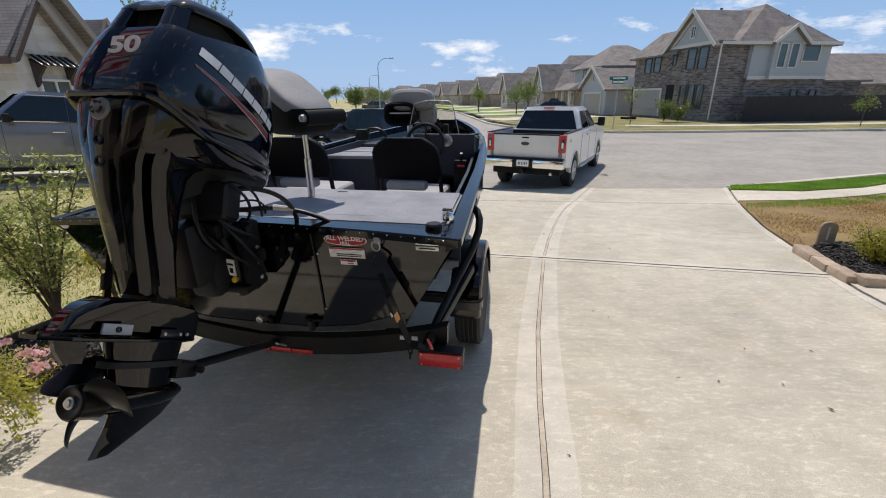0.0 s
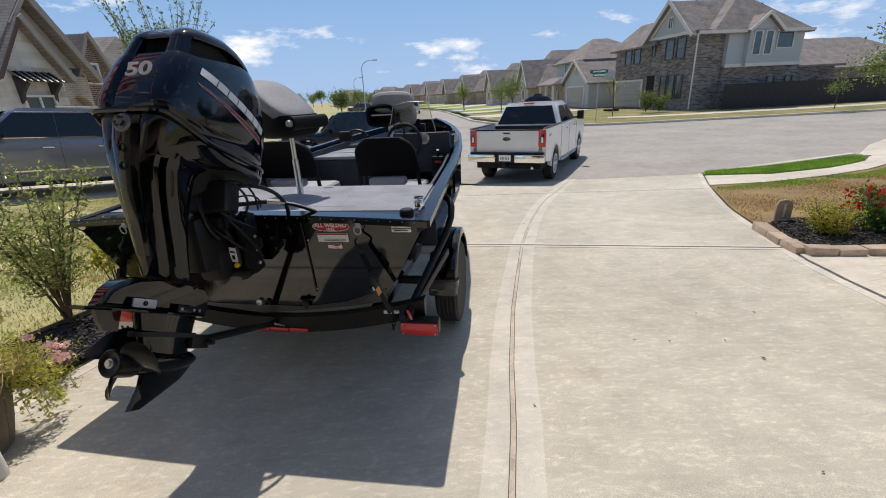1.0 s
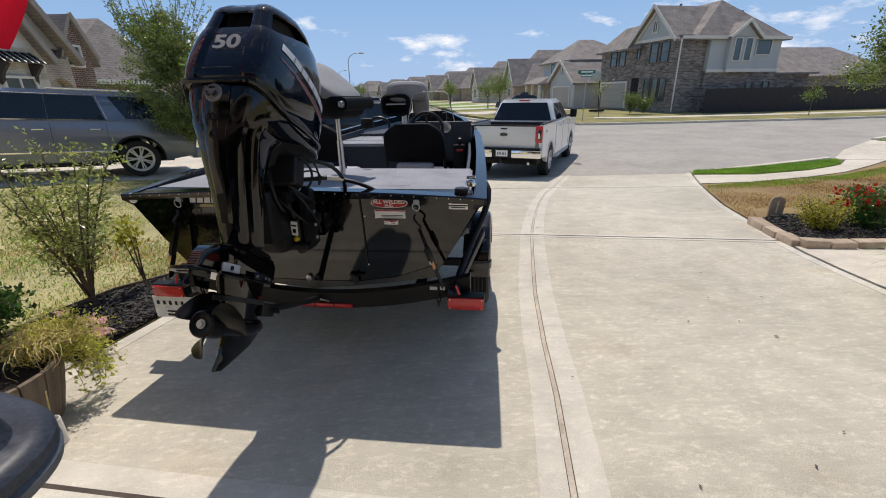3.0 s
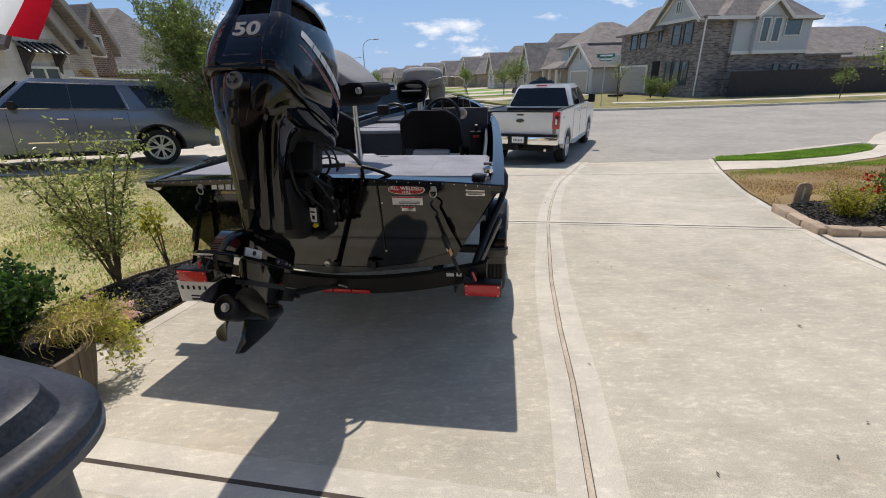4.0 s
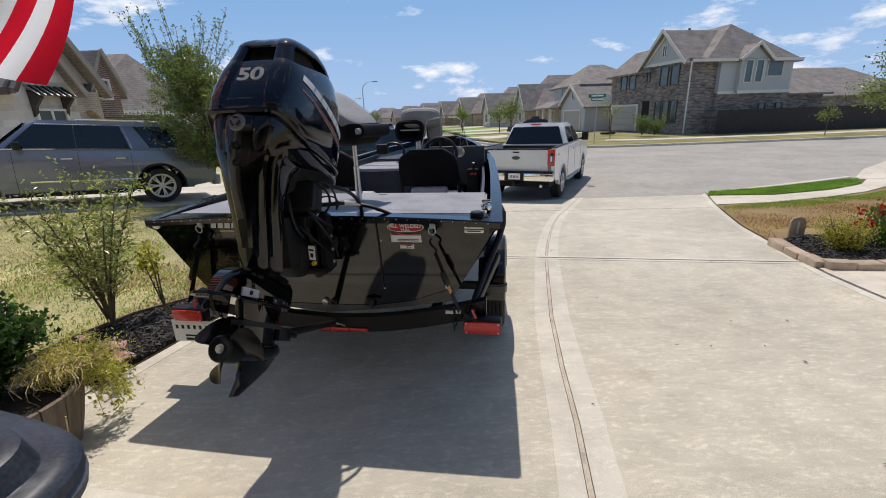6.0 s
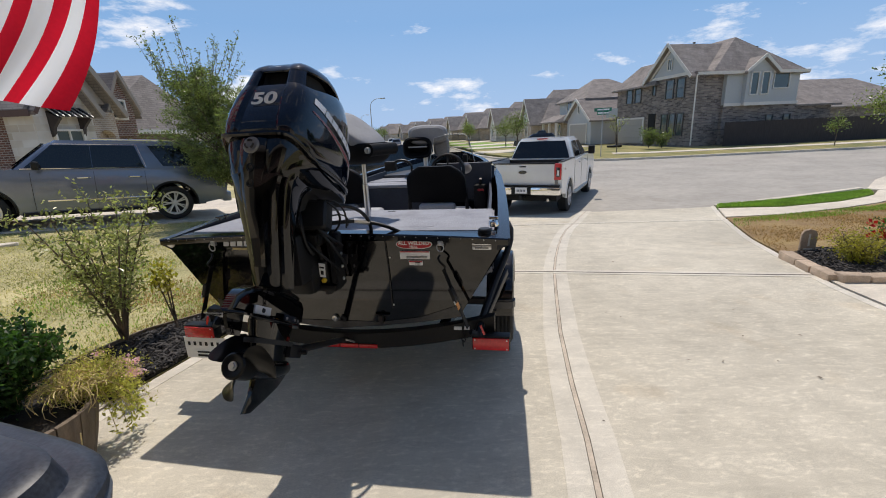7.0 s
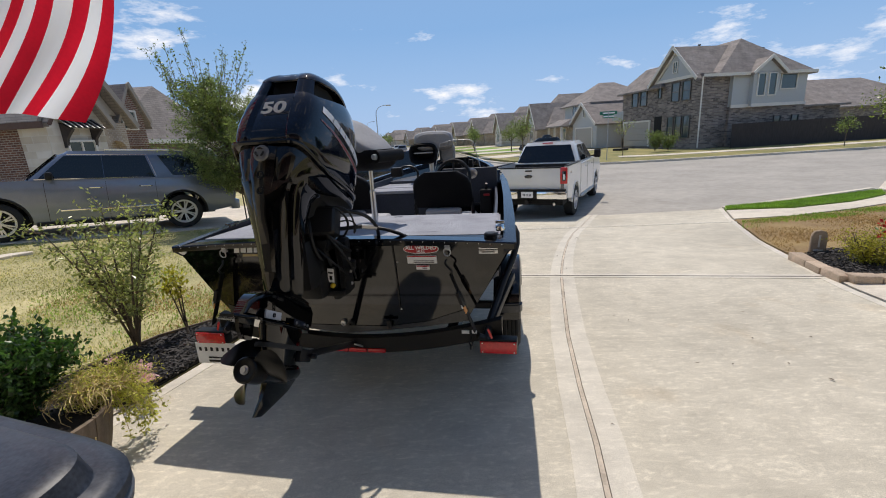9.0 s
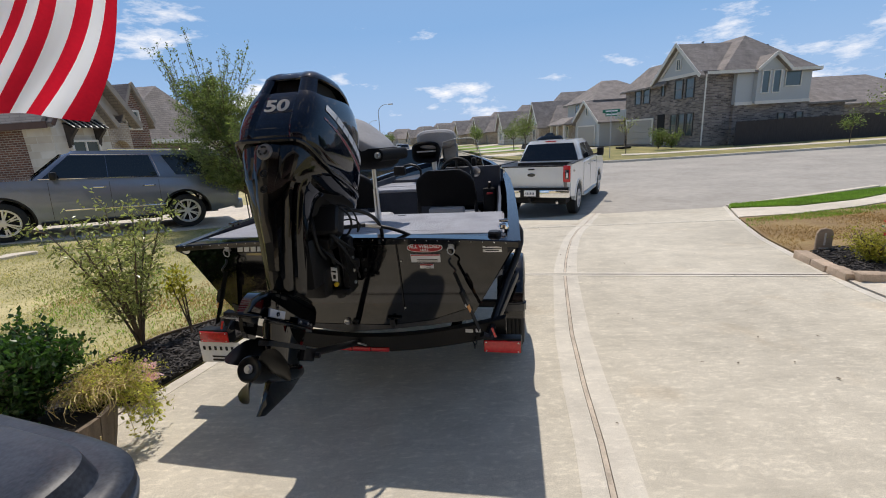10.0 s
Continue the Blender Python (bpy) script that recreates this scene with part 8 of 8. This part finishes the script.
M_BLADE = mat("grass_blade_dry", (0.34, 0.40, 0.14), 0.8, vary=0.35, scale=1.2, fine=20, island=0.4, second=(0.49, 0.44, 0.22))
M_BLADE_B = mat("grass_blade_brown", (0.40, 0.26, 0.12), 0.8, vary=0.35, scale=1.2, fine=20, island=0.4)
for k in (M_BLADE, M_BLADE_B):
    see_through(k, 0.4, (1.2, 1.2, 0.8))
M_BLADE_G = mat("grass_blade_green", (0.22, 0.38, 0.055), 0.7, vary=0.3, scale=2, fine=20, island=0.35)
see_through(M_BLADE_G, 0.4, (1.2, 1.2, 0.8))
LAWN_L = [(-2.5, 3.9), (-2.0, 4.6), (-1.0, 9), (-3.5, 12), (-6, 10), (-9, 8), (-11.5, 6.6), (-9, 4), (-3.5, 1.2), (-3.4, 1.9), (-3.2, 2.7), (-2.7, 3.5)]


def thin(x, y, rng):
    return noise.noise(Vector((x * .9, y * .9, 3))) + .35 > rng.uniform(-.3, .9)


turf("grass", LAWN_L, 90000, .021, M_BLADE, "thin dry lawn grass with bare patches", 101, 0, thin)
NEAR_L = [(-2.30, 3.9), (-1.95, 4.9), (-1.4, 7), (-2.6, 8.2), (-4.6, 6.6), (-5.6, 4.4), (-3.5, 2.2), (-3.2, 2.8), (-2.75, 3.5)]


def litter_side(x, y, rng):
    return noise.noise(Vector((x * 1.3, y * 1.3, 7))) + .25 * (x + 3.2) > rng.uniform(-.35, .6)


turf("grass", NEAR_L, 22000, .026, M_BLADE_B, "brown withered grass at the mulch's far side", 105, 0, litter_side)
turf("grass", NEAR_L, 5000, .04, M_BLADE_G, "green blades coming up through the dry lawn", 106, 0, thin)
turf("grass", [(6.46, 9.85), (7.79, 9.49), (9.66, 10.08), (11.5, 11.09), (12.13, 11.86), (9.02, 10.86), (6.67, 10.24)], 22000, .06, M_BLADE_G, "lush green verge grass", 102, .055)
turf("grass", [(3.8, 4.2), (4.5, 5.9), (5.2, 7.35), (5.6, 7.9), (8.19, 8.45), (9.57, 9.0), (12, 10.4), (12, 5.6), (4.6, 5.5)], 24000, .022, M_BLADE_B, "sparse dry grass of the right-hand lawn", 103, .015, thin)
turf("grass", [(4.9, 7.0), (5.5, 7.9), (9.5, 9.0), (12, 10.3), (12, 9.4), (8, 7.9)], 8000, .04, M_BLADE_G, "green grass along the pavement's edge", 104, .015, thin)

# ---- small things ----
# edging blocks round the right-hand bed
edging = thing("bed_edging", "tan concrete blocks edging the garden bed", "edging")
rng = random.Random(7)
bm = nb()
box(bm, (0, 0, .035), (.285, .15, .105), .02, None, 2)
me_block = mesh_of(bm, "block", M_STONE, 40)
LINE = [(3.965, 4.68), (3.86, 4.28), (3.715, 3.67), (4.5, 3.56), (6.0, 3.52), (8.0, 3.50)]
for (ax, ay), (bx, by) in zip(LINE, LINE[1:]):
    L = math.hypot(bx - ax, by - ay)
    n = max(1, round(L / .30))
    for k in range(n):
        t = (k + .5) / n
        x, y = ax + (bx - ax) * t, ay + (by - ay) * t
        b = new("block", me_block)
        b.parent = edging
        b.matrix_basis = pose(x + rng.uniform(-.012, .012), y + rng.uniform(-.012, .012), gz(x, y) + rng.uniform(-.008, .008), rng.uniform(-2, 2), rng.uniform(-2, 2), math.degrees(math.atan2(by - ay, bx - ax)) + rng.uniform(-3, 3)) @ Matrix.Diagonal((L / n / .30, 1, 1, 1))
edging = thing("bed_edging", "tan concrete blocks edging the grass clump's bed", "edging")
for k in range(6):
    y = 2.27 - .29 * k
    b = new("block", me_block)
    b.parent = edging
    b.matrix_basis = pose(3.49 - .10 * (2.4 - y) + rng.uniform(-.01, .01), y, gz(3.5, y) - .02 + rng.uniform(-.008, .008), rng.uniform(-2, 2), rng.uniform(-2, 2), 84 + rng.uniform(-3, 3))
# edging strip round the left-hand bed
bm = nb()
line = [(-3.36, 1.9), (-3.19, 2.6), (-3.05, 3.03), (-2.73, 3.40), (-2.43, 3.80), (-2.18, 3.72)]
for (ax, ay), (bx, by) in zip(line, line[1:]):
    a, b = Vector((ax, ay, gz(ax, ay) + .03)), Vector((bx, by, gz(bx, by) + .03))
    box(bm, (a + b) / 2, ((b - a).length + .02, .018, .09), .004, (b - a).to_track_quat("X", "Z").to_matrix().to_4x4())
solo("bed_edge", bm, M_WOOD, "weathered timber edging round the mulch", "edging")
# little garden marker
mk = thing("garden_marker", "small grey stone garden marker with a pale painted figure", "marker", pose(4.34, 4.79, gz(4.3, 4.8) + .03, 0, 0, -18))
bm = nb()
side_body(bm, [(-.085, -.03), (-.085, .24), (-.06, .29), (0, .31), (.06, .29), (.085, .24), (.085, -.03)], .02, .006)
part("slab", bm, M_STONE, mk, smooth=0, m=pose(0, 0, 0, 0, 0, 90))
bm = nb()
box(bm, (.0, -.024, .17), (.02, .006, .16), .002)
box(bm, (.0, -.024, .05), (.10, .006, .02), .002)
part("print_bar", bm, M_TRIM, mk, smooth=0)
# stake with wire by the oak
sk = thing("tree_stake", "dark metal stake with a guy wire to the oak", "stake", pose(7.69, 6.03, gz(7.69, 6.03)))
bm = nb()
tube(bm, [(0, 0, 0), (-.28, .0, 1.15)], .018, 6)
part("stake", bm, M_FENCE, sk)
bm = nb()
tube(bm, [(-.23, .0, .95), (1.2, .5, 1.25)], .005, 4)
part("guy_wire", bm, M_FENCE, sk)
stn = thing("garden_stone", "dark upright stone beside the oak's trunk", "stone", pose(8.45, 6.2, gz(8.4, 6.2)))
bm = nb()
box(bm, (0, 0, .17), (.26, .12, .36), .05, None, 2)
part("stone", bm, M_SOIL, stn)
bm = nb()
lathe(bm, [(.0, .68), (.03, .68), (.05, .6), (.06, 0)], "z", (9.0, 6.5, gz(9, 6.5) + .01), 24)
solo("tree_ring", bm, M_MULCH, "ring of dark mulch round the oak", "mulch", "stuff")
# street sign
sg_ = thing("street_sign", "green street name signs on a galvanised post", "street sign", pose(10.7, 29.5, -.46, 0, 0, -18))
bm = nb()
tube(bm, [(0, 0, 0), (0, 0, 3.25)], .027, 8)
part("post", bm, M_GALV, sg_)
for z, w, rz in ((3.12, 1.1, 0), (2.90, .8, 90)):
    bm = nb()
    box(bm, (0, 0, z), (w, .02, .22), .006)
    b = part("blade", bm, M_SIGN, sg_, "green sign blade", m=pose(0, 0, 0, 0, 0, rz if rz == 0 else 24))
    bm = nb()
    box(bm, (-.18, -.014, z), (.34, .006, .09))
    box(bm, (.22, -.014, z), (.36, .006, .09))
    part("print_bar", bm, M_WHITE, b, smooth=0)
# street lamps down the side street
for x, y, h in ((-9.6, 59, 6.9), (-19.8, 108, 7.2)):
    lp_ = thing("street_lamp", "tall galvanised street lamp with a curved arm", "street lamp", pose(x, y, -.45), "street lamps")
    bm = nb()
    tube(bm, [(0, 0, 0), (0, 0, h * .85)], .08, 8, .05)
    part("pole", bm, M_GALV, lp_)
    bm = nb()
    tube(bm, bez((0, 0, h * .84), (.05, 0, h * .95), (.6, 0, h), (1.5, 0, h)), .05, 6, .035)
    part("arm", bm, M_GALV, lp_)
    bm = nb()
    box(bm, (1.75, 0, h - .03), (.65, .28, .14), .04)
    part("lantern", bm, M_GALV, lp_)
# basketball hoop and small drive clutter by the corner house
hp = thing("basketball_hoop", "portable basketball hoop on the corner house's drive", "basketball hoop", pose(16.0, 40.5, -.42, 0, 0, 30))
bm = nb()
box(bm, (0, 0, .1), (1.2, .8, .18), .05)
part("base", bm, M_FLAT, hp)
bm = nb()
tube(bm, [(.3, 0, .15), (.0, 0, 2.7), (-.4, 0, 3.0)], .05, 6)
part("pole", bm, M_FLAT, hp)
bm = nb()
box(bm, (-.6, 0, 3.1), (.05, 1.2, .8), .02)
part("backboard", bm, M_SIDING, hp)
# wheeled bin in the foreground
wb = thing("wheeled_bin", "dark wheeled refuse bin with a closed moulded lid by the garage", "bin", pose(-1.206, -.158, gz(-1.2, -.1) + .004, 0, 0, -18))
bm = nb()
ring_loft(bm, [se_ring(0, -.004, a, b, z, 64, 5) for a, b, z in ((.225, .27, .02), (.275, .325, 1.035), (.308, .362, 1.038), (.324, .374, 1.048), (.327, .377, 1.064), (.320, .370, 1.073), (.29, .34, 1.073))])
part("tub", bm, M_TUB, wb, "dark plastic tub with a rolled rim")
bm = nb()
rings = [se_ring(0, 0, w, d, z, 64, 5.0) for w, d, z in ((.30, .34, 1.066), (.318, .364, 1.070), (.326, .372, 1.076), (.326, .372, 1.092), (.320, .366, 1.101), (.309, .355, 1.107), (.297, .339, 1.109))]
for w, d, z, k in ((.284, .318, 1.110, .0), (.281, .315, 1.112, .3), (.275, .309, 1.121, .9), (.266, .300, 1.124, 1.0), (.245, .275, 1.125, 1.0), (.15, .18, 1.126, 1.0), (.03, .03, 1.126, 1.0)):
    rings.append([(x, y, z + k * max(-.012, .014 + .045 * y)) for x, y, _ in se_ring(0, 0, w, d, z, 64, 8)])
ring_loft(bm, rings)
part("lid", bm, M_BIN, wb, "dark moulded lid")
for sg in (1, -1):
    bm = nb()
    lathe(bm, [(-.03, .04), (-.03, .115), (.03, .115), (.03, .04)], "x", (sg * .27, -.30, .12), 18)
    part("wheel", bm, M_RUBBER, wb)
bm = nb()
tube(bm, [(-.25, -.36, 1.045), (-.24, -.42, 1.045), (.24, -.42, 1.045), (.25, -.36, 1.045)], .016, 8)
part("handle", bm, M_BIN, wb)

# flag on a staff from the house, hanging with its stripes down
flag = thing("flag", "red and white striped cloth flag hanging in soft folds", "flag", Matrix())
F0, FD = Vector((-1.97, 2.06, 0)), Vector((-.36, -.933, 0))
FN = Vector((.933, -.36, 0))


def cloth(s, t):
    """s: across the stripes, 0 to 1 from the outer end; t: down the fly."""
    fold = .06 * math.sin(8.5 * s + 2.4 * t + .4) + .03 * math.sin(17 * s - 3 * t)
    return F0 + FD * (.78 * s + .40 * t * t + .03 * t * math.sin(6 * t + 5 * s)) + FN * fold * (.25 + t) + Vector((0, 0, 3.14 - .30 * s - (1.33 - .40 * s) * t + .02 * math.sin(9 * s) * t))


for k in range(13):
    bm = nb()
    rows = []
    for j in range(25):
        rows.append([bm.verts.new(cloth((k + i / 4) / 13, j / 24)) for i in range(5)])
    for a, b in zip(rows, rows[1:]):
        for i in range(4):
            bm.faces.new((a[i], a[i + 1], b[i + 1], b[i]))
    part("stripe", bm, M_FLAG_R if k % 2 == 0 else M_FLAG_W, flag, "red cloth stripe" if k % 2 == 0 else "white cloth stripe", smooth=60)
bm = nb()
tube(bm, [F0 - FD * .06 + Vector((0, 0, 3.18)), F0 + FD * .9 + Vector((0, 0, 2.86)), F0 + FD * 2.32 + Vector((0, 0, 2.385))], .014, 8)
part("staff", bm, M_TRIM, flag, "white flag staff")

# scraps of leaf and grit on the concrete
rng = random.Random(17)
co, faces = [], []
for _ in range(46):
    x, y = rng.uniform(.5, 3.2), rng.uniform(.6, 8.5)
    m = pose(x, y, gz(x, y) + .008, rng.uniform(-12, 12), rng.uniform(-12, 12), rng.uniform(0, 360))
    l, w, b = rng.uniform(.006, .022), rng.uniform(.003, .008), len(co)
    co += [tuple(m @ Vector(p)) for p in ((-l, 0, 0), (0, w, .002), (l, 0, 0), (0, -w, .001))]
    faces.append((b, b + 1, b + 2, b + 3))
me = bpy.data.meshes.new("leaf_litter")
me.from_pydata(co, [], faces)
me.materials.append(M_BARK)
tagged(new("leaf_litter", me), "scattered brown scraps of leaf on the drive", "litter", "", "stuff")
